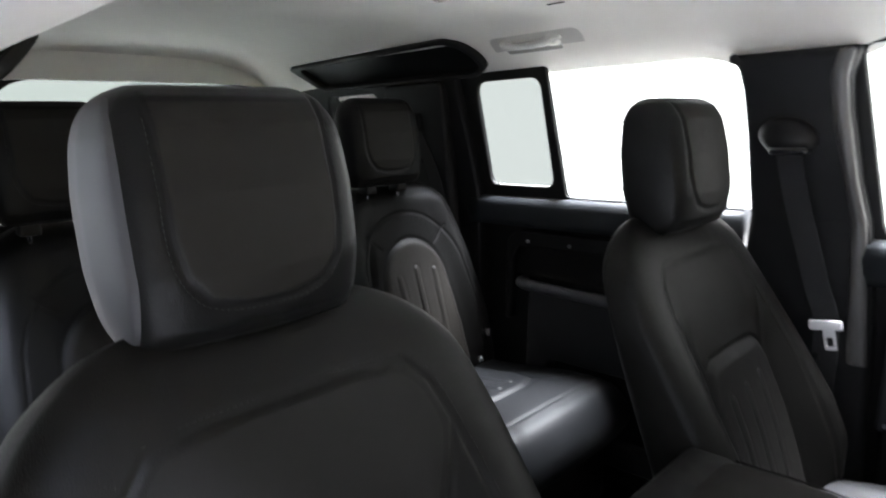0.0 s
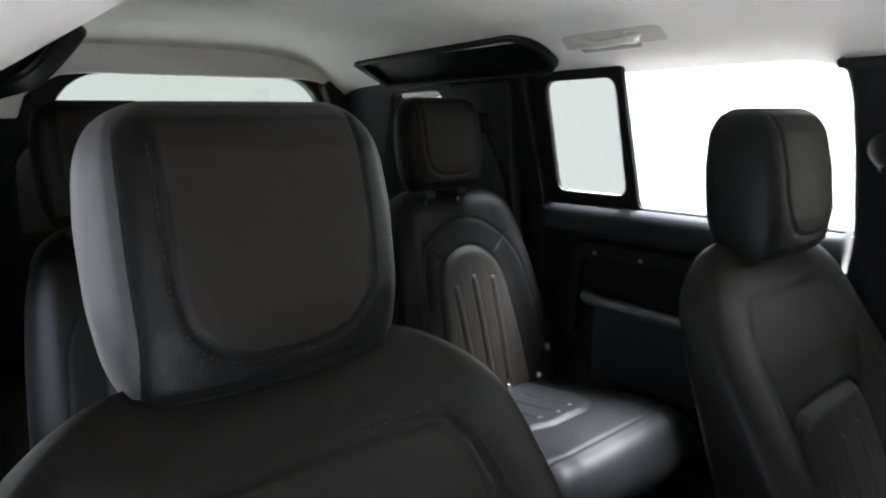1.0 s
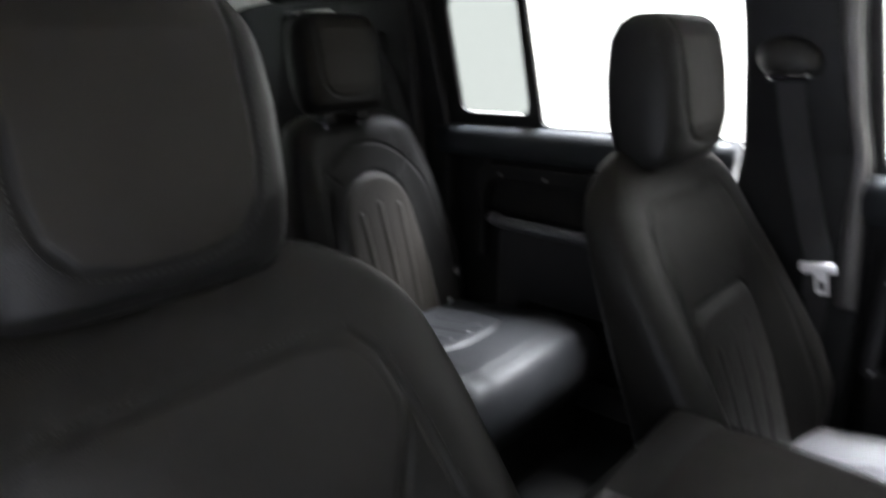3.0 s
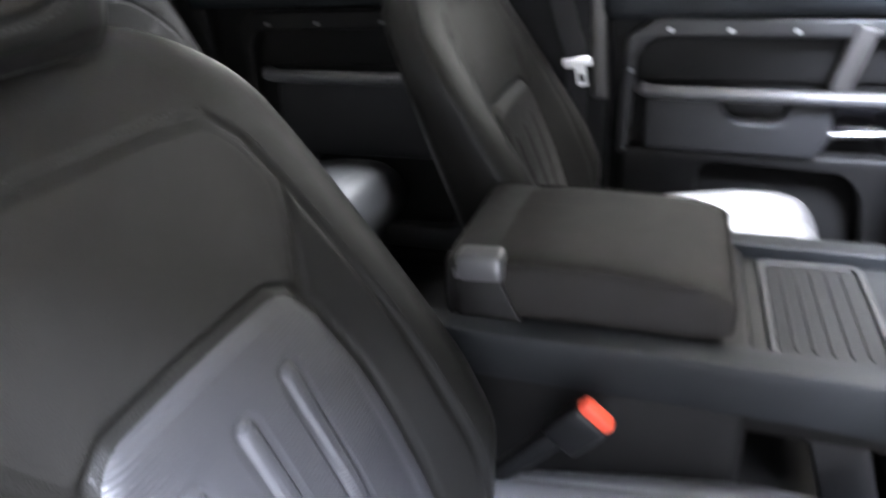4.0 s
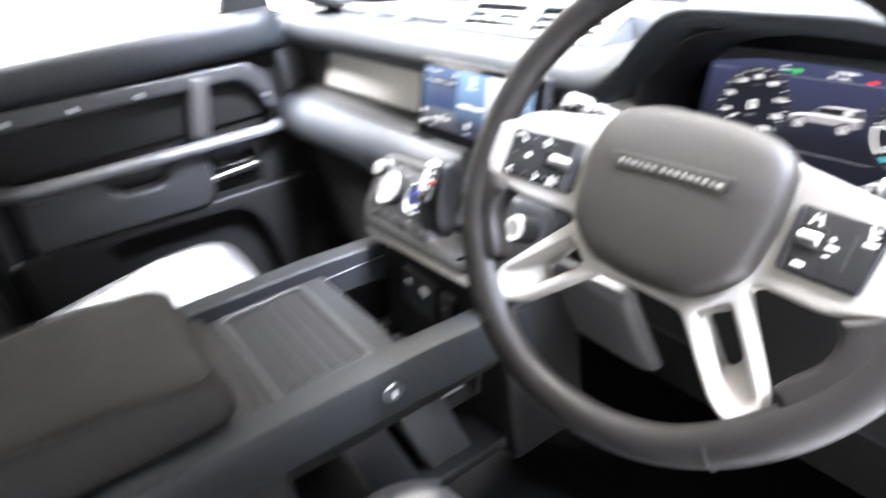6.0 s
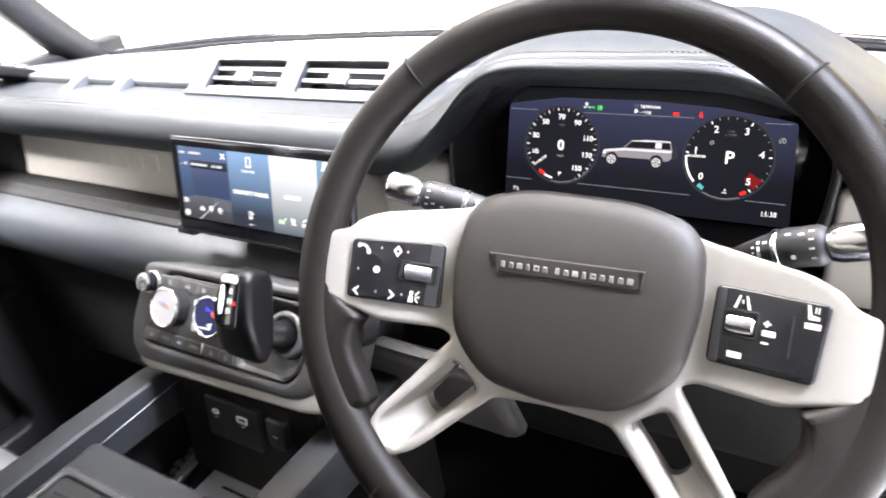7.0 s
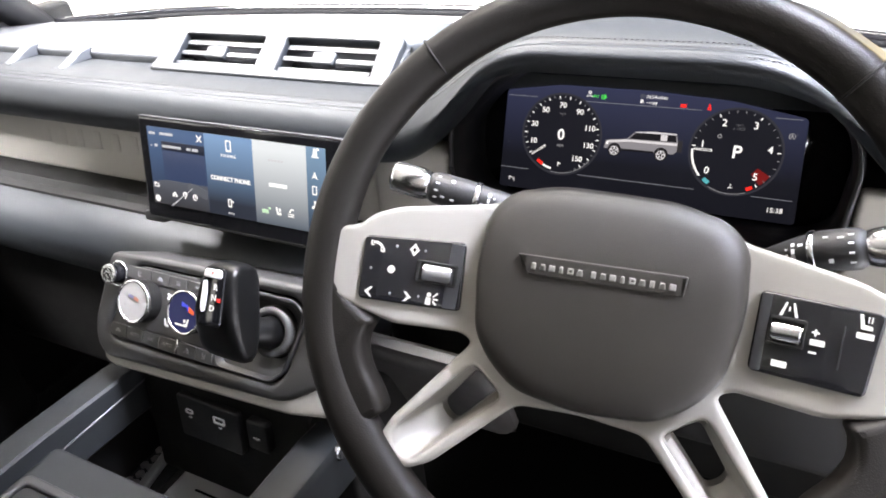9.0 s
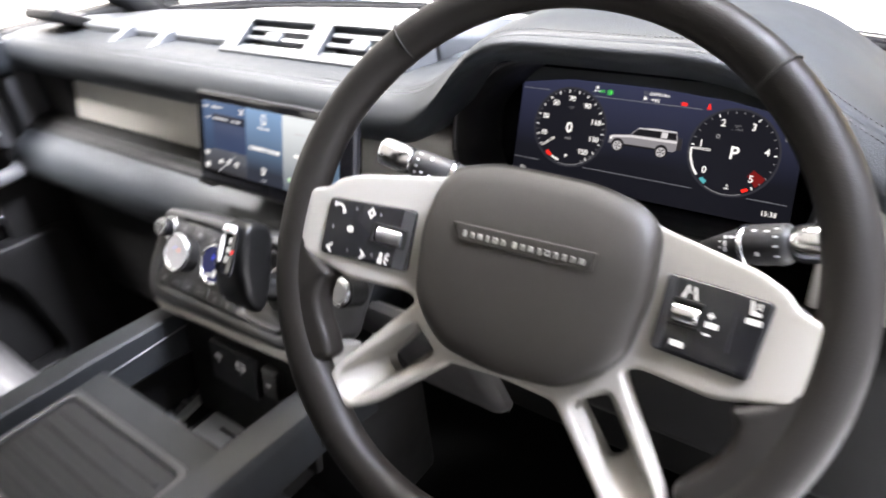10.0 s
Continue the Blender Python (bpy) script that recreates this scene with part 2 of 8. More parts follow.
# ---- building helpers ----
def mesh_ob(name, verts, faces, mat, parent=None, label="", smooth=True, at=None, crease=0):
    me = bpy.data.meshes.new(name)
    me.from_pydata([tuple(map(float, v)) for v in verts], [], [tuple(int(i) for i in f) for f in faces])
    if smooth:
        me.polygons.foreach_set("use_smooth", [True] * len(me.polygons))
    if crease:
        me.set_sharp_from_angle(angle=radians(crease))
    me.materials.append(mat)
    ob = new(name, me)
    if parent:
        ob.parent = parent
    if at is not None:
        ob.matrix_local = at
    if label:
        ob["label"] = label
    return ob


def part(name, bm, mat, parent, label="", at=None, smooth=True):
    me = bpy.data.meshes.new(name)
    bmesh.ops.recalc_face_normals(bm, faces=bm.faces[:])
    bm.to_mesh(me)
    bm.free()
    if smooth:
        me.polygons.foreach_set("use_smooth", [True] * len(me.polygons))
        me.set_sharp_from_angle(angle=radians(40))
    me.materials.append(mat)
    ob = new(name, me)
    if parent:
        ob.parent = parent
    if at is not None:
        ob.matrix_local = at
    if label:
        ob["label"] = label
    return ob


def thing(name, label, category, at=None, group="", kind=""):
    ob = new(name)
    if at is not None:
        ob.matrix_world = at
    return tagged(ob, label, category, group, kind)


def rbox(sx, sy, sz, bev=0.004, seg=3, centre=(0, 0, 0)):
    bm = bmesh.new()
    bmesh.ops.create_cube(bm, size=1)
    for v in bm.verts:
        v.co = Vector((v.co.x * sx + centre[0], v.co.y * sy + centre[1], v.co.z * sz + centre[2]))
    if bev:
        bmesh.ops.bevel(bm, geom=bm.edges[:], offset=bev, segments=seg, affect="EDGES", profile=0.5)
    return bm


def span(x0, x1, y0, y1, z0, z1, bev=0.004, seg=3):
    return rbox(x1 - x0, y1 - y0, z1 - z0, bev, seg, ((x0 + x1) / 2, (y0 + y1) / 2, (z0 + z1) / 2))


def cyl(r, h, seg=32, bev=0.0, r2=None):
    bm = bmesh.new()
    bmesh.ops.create_cone(bm, cap_ends=True, segments=seg, radius1=r, radius2=r if r2 is None else r2, depth=h)
    if bev:
        es = [e for e in bm.edges if len(e.link_faces) == 2 and abs(e.verts[0].co.z - e.verts[1].co.z) < 1e-6]
        bmesh.ops.bevel(bm, geom=es, offset=bev, segments=3, affect="EDGES")
    return bm


def round_poly(pts, r, n=5):
    """A closed outline with its corners rounded."""
    out, k = [], len(pts)
    for i in range(k):
        p, a, b = Vector(pts[i]), Vector(pts[i - 1]), Vector(pts[(i + 1) % k])
        ra = min(r, (a - p).length * 0.45, (b - p).length * 0.45)
        p0, p1 = p + (a - p).normalized() * ra, p + (b - p).normalized() * ra
        for j in range(n + 1):
            t = j / n
            out.append(tuple(p0 * (1 - t) ** 2 + p * 2 * t * (1 - t) + p1 * t * t))
    return out


def slab(outline, depth, bevel=0.002, holes=(), name="slab"):
    """A flat solid, filled between outline and holes in its own xy plane, from -depth/2 to depth/2, with rounded edges."""
    cu = bpy.data.curves.new(name, "CURVE")
    cu.dimensions, cu.fill_mode = "2D", "BOTH"
    cu.extrude, cu.bevel_depth, cu.bevel_resolution, cu.offset = max(depth / 2 - bevel, 0.0001), bevel, 2, -bevel
    for loop in (outline, *holes):
        sp = cu.splines.new("POLY")
        sp.points.add(len(loop) - 1)
        for q, p in zip(sp.points, loop):
            q.co = (p[0], p[1], 0, 1)
        sp.use_cyclic_u = True
    ob = bpy.data.objects.new(name, cu)
    scene.collection.objects.link(ob)
    me = bpy.data.meshes.new_from_object(ob.evaluated_get(bpy.context.evaluated_depsgraph_get()))
    bpy.data.objects.remove(ob)
    bpy.data.curves.remove(cu)
    bm = bmesh.new()
    bm.from_mesh(me)
    bpy.data.meshes.remove(me)
    bmesh.ops.remove_doubles(bm, verts=bm.verts[:], dist=1e-5)
    return bm


def lettering(body, size, mat, parent, at, label="", align="CENTER", bold=0.0):
    cu = bpy.data.curves.new("lettering", "FONT")
    cu.body, cu.size, cu.align_x, cu.align_y, cu.extrude, cu.offset = body, size, align, "CENTER", 0.0002, bold
    cu.resolution_u = 3
    ob = bpy.data.objects.new("lettering", cu)
    scene.collection.objects.link(ob)
    me = bpy.data.meshes.new_from_object(ob.evaluated_get(bpy.context.evaluated_depsgraph_get()))
    bpy.data.objects.remove(ob)
    bpy.data.curves.remove(cu)
    me.materials.clear()
    me.materials.append(mat)
    ob = new("lettering", me)
    ob.parent, ob.matrix_local = parent, at
    ob["label"] = label or "printed lettering " + body
    return ob


def loft(rings, wrap=True, caps=True):
    """Vertices and faces through rings of equal length."""
    rings = np.asarray(rings, float)
    n, m, _ = rings.shape
    verts = rings.reshape(-1, 3)
    i, j = np.meshgrid(np.arange(n - 1), np.arange(m if wrap else m - 1), indexing="ij")
    j2 = (j + 1) % m
    faces = np.stack([i * m + j, i * m + j2, (i + 1) * m + j2, (i + 1) * m + j], -1).reshape(-1, 4).tolist()
    if caps and wrap:
        faces += [list(range(m))[::-1], list(range((n - 1) * m, n * m))]
    return verts, faces


def tube(points, radius, seg=12, flat=1.0, ends=True):
    """A pipe along points; radius may be one number or one for each point."""
    pts = [Vector(p) for p in points]
    rad = [radius] * len(pts) if np.isscalar(radius) else radius
    rings, up = [], None
    for i, p in enumerate(pts):
        d = (pts[min(i + 1, len(pts) - 1)] - pts[max(i - 1, 0)]).normalized()
        if up is None:
            up = Vector((0, 0, 1)) if abs(d.z) < 0.9 else Vector((1, 0, 0))
        s = d.cross(up).normalized()
        up = s.cross(d).normalized()
        rings.append([p + s * rad[i] * math.cos(a) + up * rad[i] * flat * math.sin(a) for a in np.linspace(0, 2 * np.pi, seg, endpoint=False)])
    return loft(rings, True, ends)


def smooth_path(pts, n=40):
    """Points on a Catmull-Rom curve through pts."""
    p = [Vector(q) for q in pts]
    p = [p[0] * 2 - p[1]] + p + [p[-1] * 2 - p[-2]]
    out, k = [], len(p) - 3
    for i in range(n + 1):
        s = i / n * k
        j = min(int(s), k - 1)
        t = s - j
        a, b, c, d = p[j:j + 4]
        out.append(0.5 * ((2 * b) + (c - a) * t + (2 * a - 5 * b + 4 * c - d) * t * t + (3 * b - a - 3 * c + d) * t ** 3))
    return out


def ease(x, xs, ys):
    """Smooth interpolation of ys over xs."""
    d = np.linspace(xs[0], xs[-1], 400)
    v = np.interp(d, xs, ys)
    k = np.hanning(41)
    k /= k.sum()
    pad = np.concatenate([2 * v[0] - v[20:0:-1], v, 2 * v[-1] - v[-2:-22:-1]])
    return np.interp(x, d, np.convolve(pad, k, "valid"))


def bump01(x):
    x = np.clip(x, 0, 1)
    return x * x * (3 - 2 * x)


def near_line(Y, Z, line):
    """Distance of the points (Y, Z) from a polyline."""
    best = np.full(Y.shape, 9.0)
    for (a, b), (c, d) in zip(line[:-1], line[1:]):
        L2 = (c - a) ** 2 + (d - b) ** 2 + 1e-12
        t = np.clip(((Y - a) * (c - a) + (Z - b) * (d - b)) / L2, 0, 1)
        best = np.minimum(best, np.hypot(Y - a - t * (c - a), Z - b - t * (d - b)))
    return best


def inside(Y, Z, poly):
    hit = np.zeros(Y.shape, bool)
    for (a, b), (c, d) in zip(poly, poly[1:] + poly[:1]):
        cross = ((b > Z) != (d > Z)) & (Y < (c - a) * (Z - b) / (d - b + 1e-12) + a)
        hit ^= cross
    return hit


def facing(x, y, z, tilt):
    """A pose whose x runs to the driver's right, y up a surface that leans forward by tilt degrees, z towards the seats."""
    a = radians(tilt)
    m = Matrix(((0, math.sin(a), -math.cos(a), x), (-1, 0, 0, y), (0, math.cos(a), math.sin(a), z), (0, 0, 0, 1)))
    return m


def rect(x0, x1, y0, y1, r=0.0):
    p = [(x0, y0), (x1, y0), (x1, y1), (x0, y1)]
    return round_poly(p, r) if r else p


def ring_of(r0, r1, a0=0.0, a1=360.0, n=64):
    """A flat ring or arc between two radii, as a bmesh in xy."""
    bm = bmesh.new()
    vs = []
    for i in range(n + 1):
        a = radians(a0 + (a1 - a0) * i / n)
        vs.append((bm.verts.new((r0 * math.cos(a), r0 * math.sin(a), 0)), bm.verts.new((r1 * math.cos(a), r1 * math.sin(a), 0))))
    for (p, q), (s, t) in zip(vs[:-1], vs[1:]):
        bm.faces.new((p, q, t, s))
    return bm


def stitch_line(parent, pts, mat=None, step=0.0075, r=0.0007, name="stitching"):
    """A row of short thread stitches along a line, joined into one seam."""
    path = smooth_path(pts, 160)
    verts, faces, run, last = [], [], 0.0, 0.0
    acc = [0.0]
    for a, b in zip(path[:-1], path[1:]):
        acc.append(acc[-1] + (b - a).length)
    total = acc[-1]
    s = 0.0
    while s + step * 0.62 < total:
        ends = []
        for q in (s, s + step * 0.62):
            i = min(max(int(np.searchsorted(acc, q)) - 1, 0), len(path) - 2)
            f = (q - acc[i]) / max(acc[i + 1] - acc[i], 1e-9)
            ends.append(path[i].lerp(path[i + 1], f))
        v, fc = tube([ends[0], ends[0].lerp(ends[1], 0.5), ends[1]], [r * 0.7, r, r * 0.7], 5)
        base = len(verts)
        verts += [tuple(x) for x in v]
        faces += [[k + base for k in f] for f in fc]
        s += step
    return mesh_ob(name, verts, faces, mat or STITCH, parent)


# ---- shell of the car ----
def shell(name, bm, mat, label, category="", kind="structure", at=None):
    ob = part(name, bm, mat, None, "", at)
    return tagged(ob, label, category or name.split("_")[0], "", kind)


shell("floor", span(-2.2, 1.0, -0.80, 0.80, -0.06, 0.0, 0.005), CARPET, "black carpeted car floor under the seats", "floor")
shell("cargo_floor", span(-2.2, -1.32, -0.70, 0.70, 0.0, 0.34, 0.01), CARPET, "black carpeted load floor behind the rear seats", "floor")
shell("ground", span(-40, 40, -40, 40, -0.60, -0.55, 0), STUDIO_FLOOR, "pale grey painted studio floor under the car", "floor")
for sy in (1, -1):
    shell("wall_sill", span(-2.2, 1.0, min(sy * 0.77, sy * 0.83), max(sy * 0.77, sy * 0.83), -0.12, 0.045, 0.01), PLASTIC, "black plastic door sill along the floor edge", "sill")
    shell("wall_kick", span(0.60, 1.02, min(sy * 0.775, sy * 0.83), max(sy * 0.775, sy * 0.83), 0.0, 0.74, 0.01), PLASTIC, "black plastic side wall of the footwell", "wall")
shell("firewall", span(0.98, 1.04, -0.78, 0.78, -0.05, 0.70, 0.01), PLASTIC, "dark bulkhead at the end of the footwells", "wall")
yellow = shell("backdrop", span(7.0, 7.1, -3.2, -2.1, -0.55, 2.0, 0), YELLOW, "yellow painted studio wall beyond the windscreen", "wall")

shell("backdrop_left", span(-9.0, 8.0, 4.6, 4.7, -0.55, 3.6, 0), BACKDROP_WHITE, "bright white lit studio backdrop beyond the windows", "backdrop")
shell("backdrop_right", span(-9.0, 8.0, -4.7, -4.6, -0.55, 3.6, 0), BACKDROP_COOL, "bright white lit studio backdrop beyond the open door", "backdrop")
shell("backdrop_rear", span(-15.1, -15.0, -9.5, 9.5, -0.55, 5.0, 0), BACKDROP_REAR, "pale white lit studio backdrop behind the car", "backdrop")


def ceiling_sheet():
    """The headliner: an arched sheet with a rounded opening for the roof blind."""
    ys = np.array([0.735, 0.722, 0.705, 0.68, 0.645, 0.60, 0.55, 0.48, 0.43, 0.40, 0.36, 0.28, 0.16, 0.0])
    zs = np.array([1.148, 1.154, 1.160, 1.170, 1.188, 1.226, 1.265, 1.290, 1.300, 1.305, 1.309, 1.313, 1.316, 1.317])
    ys, zs = np.concatenate([ys, -ys[-2::-1] * 0.83, [-0.68, -0.76]]), np.concatenate([zs, zs[-2::-1] - 0.055 * bump01((ys[-2::-1] - 0.36) / 0.2), [1.082, 1.072]])
    xs = np.concatenate([np.linspace(0.50, 0.16, 8), [0.12, 0.10, 0.06, 0.0], [-0.05, -0.08, -0.11, -0.14, -0.20, -0.28, -0.33, -0.36, -0.39, -0.43], np.linspace(-0.5, -0.85, 5), [-0.90, -0.94, -0.965, -0.98, -1.0, -1.03], np.linspace(-1.15, -1.9, 7), [-2.0, -2.06, -2.11, -2.15]])
    drop = np.interp(xs, [-2.15, -2.11, -2.06, -2.0, -1.8, 0.35, 0.45, 0.5], [0.060, 0.036, 0.02, 0.008, 0, 0, 0.015, 0.03])
    # the edge dips where it meets the middle pillar
    dip = np.interp(xs, [-1.20, -1.08, -0.44, -0.40, -0.36, -0.11, -0.07, -0.03], [0.034, 0, 0, 0.006, 0.022, 0.022, 0.006, 0])
    bm = bmesh.new()
    grid = [[bm.verts.new((x, y, z - d - q * min(1.0, max(0.0, (abs(y) - 0.66) / 0.07)))) for y, z in zip(ys, zs)] for x, d, q in zip(xs, drop, dip)]
    for i in range(len(xs) - 1):
        for j in range(len(ys) - 1):
            mx, my = (xs[i] + xs[i + 1]) / 2, (ys[j] + ys[j + 1]) / 2
            r = max(abs(mx + 0.43) - 0.42, 0), max(abs(my) - 0.28, 0)
            if math.hypot(*r) < 0.125 and abs(my) < 0.40 and -0.985 < mx < 0.105:
                continue
            bm.faces.new((grid[i][j], grid[i][j + 1], grid[i + 1][j + 1], grid[i + 1][j]))
    rim = [e for e in bm.edges if len(e.link_faces) == 1 and all(-1.2 < v.co.x < 0.3 and abs(v.co.y) < 0.5 for v in e.verts)]
    lip = bmesh.ops.extrude_edge_only(bm, edges=rim)["geom"]
    for v in [g for g in lip if isinstance(g, bmesh.types.BMVert)]:
        v.co.z += 0.045
    out = [e for e in bm.edges if len(e.link_faces) == 1 and not all(v.co.z > 1.33 for v in e.verts)]
    skirt = bmesh.ops.extrude_edge_only(bm, edges=out)["geom"]
    for v in [g for g in skirt if isinstance(g, bmesh.types.BMVert)]:
        v.co.z += 0.06
    ob = shell("ceiling", bm, HEADLINER, "pale grey cloth headliner with a wide roof opening", "ceiling")
    return ob


ceiling_sheet()
shell("ceiling_blind", span(-1.06, 0.18, -0.47, 0.47, 1.352, 1.362, 0.002), BLIND, "pale cloth blind closed under the roof opening", "ceiling")
roof = part("roof", span(-2.22, 0.52, -0.80, 0.80, 1.40, 1.43, 0.012), PAINT, None)
tagged(roof, "white painted car roof panel", "roof", "", "structure")


def upright(bm, y):
    """Stands a flat solid drawn in x and z at the given y."""
    bmesh.ops.transform(bm, matrix=Matrix(((1, 0, 0, 0), (0, 0, 1, y), (0, 1, 0, 0), (0, 0, 0, 1))), verts=bm.verts[:])
    return bm


def leaning(bm, y, k, z0):
    """The same, leaning inwards by k metres a metre above z0."""
    upright(bm, y)
    for v in bm.verts:
        v.co.y -= k * max(0.0, v.co.z - z0)
    return bm


LEAN_K = 0.22


def pane(name, outline, y, side, mat, parent, thick=0.005):
    bm = slab(outline, thick, 0.001)
    leaning(bm, y, LEAN_K, 0.80)
    if side < 0:
        bmesh.ops.scale(bm, vec=(1, -1, 1), verts=bm.verts[:])
    ob = part(name, bm, mat, parent, "window glass")
    ob.visible_shadow = False
    return ob


PILLAR = material("pillar_plastic", (0.0060, 0.0060, 0.0063), 0.55, 0, 0.4, 1300, "noise", 0.12, 8, 0.15)
# Reflected light along the pillar's front edge, painted as a paler grey.
PILLAR_HIGHLIGHT = material("pillar_edge_grey", (0.062, 0.060, 0.058), 0.4, 0, 0.2, 1300, "noise", 0.06, 8, 0.4)


def car_side(side):
    """Pillars, doors' window frames and rear quarter of one side; side +1 is the passenger's."""
    s = "left" if side > 0 else "right"

    def put(name, bm, mat, parent, label=""):
        if side < 0:
            bmesh.ops.scale(bm, vec=(1, -1, 1), verts=bm.verts[:])
            bmesh.ops.translate(bm, vec=(0, -0.10 if name in ("pillar_trim", "pillar_edge") else 0.10, 0), verts=bm.verts[:])
        return part(name, bm, mat, parent, label)

    # rear quarter with its own window
    q = thing("wall_rear_" + s, "black plastic rear quarter trim with a small cargo window", "wall", kind="structure")
    out = [(-2.2, 0.0), (-1.13, 0.0), (-1.13, 0.78), (-1.15, 1.20), (-2.16, 1.20)]
    hole = rect(-1.80, -1.52, 0.86, 1.132, 0.04)
    put("quarter_trim", leaning(slab(round_poly(out, 0.01), 0.07, 0.008, [hole]), 0.785, LEAN_K, 0.80), PLASTIC, q)
    pane("quarter_glass", rect(-1.81, -1.51, 0.85, 1.142, 0.04), 0.80, side, GLASS_TINT, q)
    put("pillar_cover", leaning(slab(round_poly([(-1.50, 0.30), (-1.22, 0.30), (-1.19, 1.15), (-1.46, 1.15)], 0.03), 0.05, 0.012), 0.755, LEAN_K, 0.80), PLASTIC, q, "dark pillar cover behind the rear door")
    # middle pillar
    b = thing("wall_pillar_" + s, "black plastic middle pillar trim beside the front seat", "wall", kind="structure")
    pil = round_poly([(-0.345, 0.0), (-0.06, 0.0), (-0.065, 0.60), (-0.088, 0.80), (-0.104, 0.879), (-0.123, 1.02), (-0.127, 1.085), (-0.112, 1.142), (-0.358, 1.142), (-0.334, 1.116), (-0.325, 1.07), (-0.319, 0.97), (-0.316, 0.80), (-0.335, 0.55)], 0.012)
    put("pillar_trim", leaning(slab(pil, 0.06, 0.018), 0.765, LEAN_K, 0.80), PILLAR, b)
    put("pillar_edge", leaning(slab(round_poly([(-0.105, 0.50), (-0.068, 0.50), (-0.091, 0.80), (-0.107, 0.879), (-0.126, 1.02), (-0.130, 1.085), (-0.117, 1.137), (-0.145, 1.137), (-0.160, 1.086), (-0.152, 0.99), (-0.131, 0.878), (-0.117, 0.80)], 0.010), 0.05, 0.012), 0.751, LEAN_K, 0.80), PILLAR_HIGHLIGHT, b, "rounded front edge of the pillar with its highlight as paler colour")
    return q, b


car_side(1)
car_side(-1)


def bolt_head(parent, x, y, z, r=0.0055):
    b = cyl(r, 0.006, 16, 0.0015)
    bmesh.ops.rotate(b, cent=(0, 0, 0), matrix=Matrix.Rotation(radians(90), 3, "X"), verts=b.verts[:])
    bmesh.ops.translate(b, vec=(x, y, z), verts=b.verts[:])
    part("bolt", b, STEEL, parent, "small steel screw head")


def sill_top(x0, x1, z, y=0.735, depth=0.07, n=14):
    """The soft rounded top of a door trim, lofted along x."""
    rings = []
    for i in range(n):
        f = i / (n - 1)
        x = x0 + (x1 - x0) * f
        prof = [(y + 0.002, z - 0.085), (y - 0.006, z - 0.06), (y - 0.008, z - 0.03), (y - 0.002, z - 0.010), (y + 0.010, z - 0.001), (y + 0.03, z + 0.002), (y + depth, z + 0.004), (y + depth, z - 0.085)]
        rings.append([(x, a, b) for a, b in prof])
    return loft(rings)


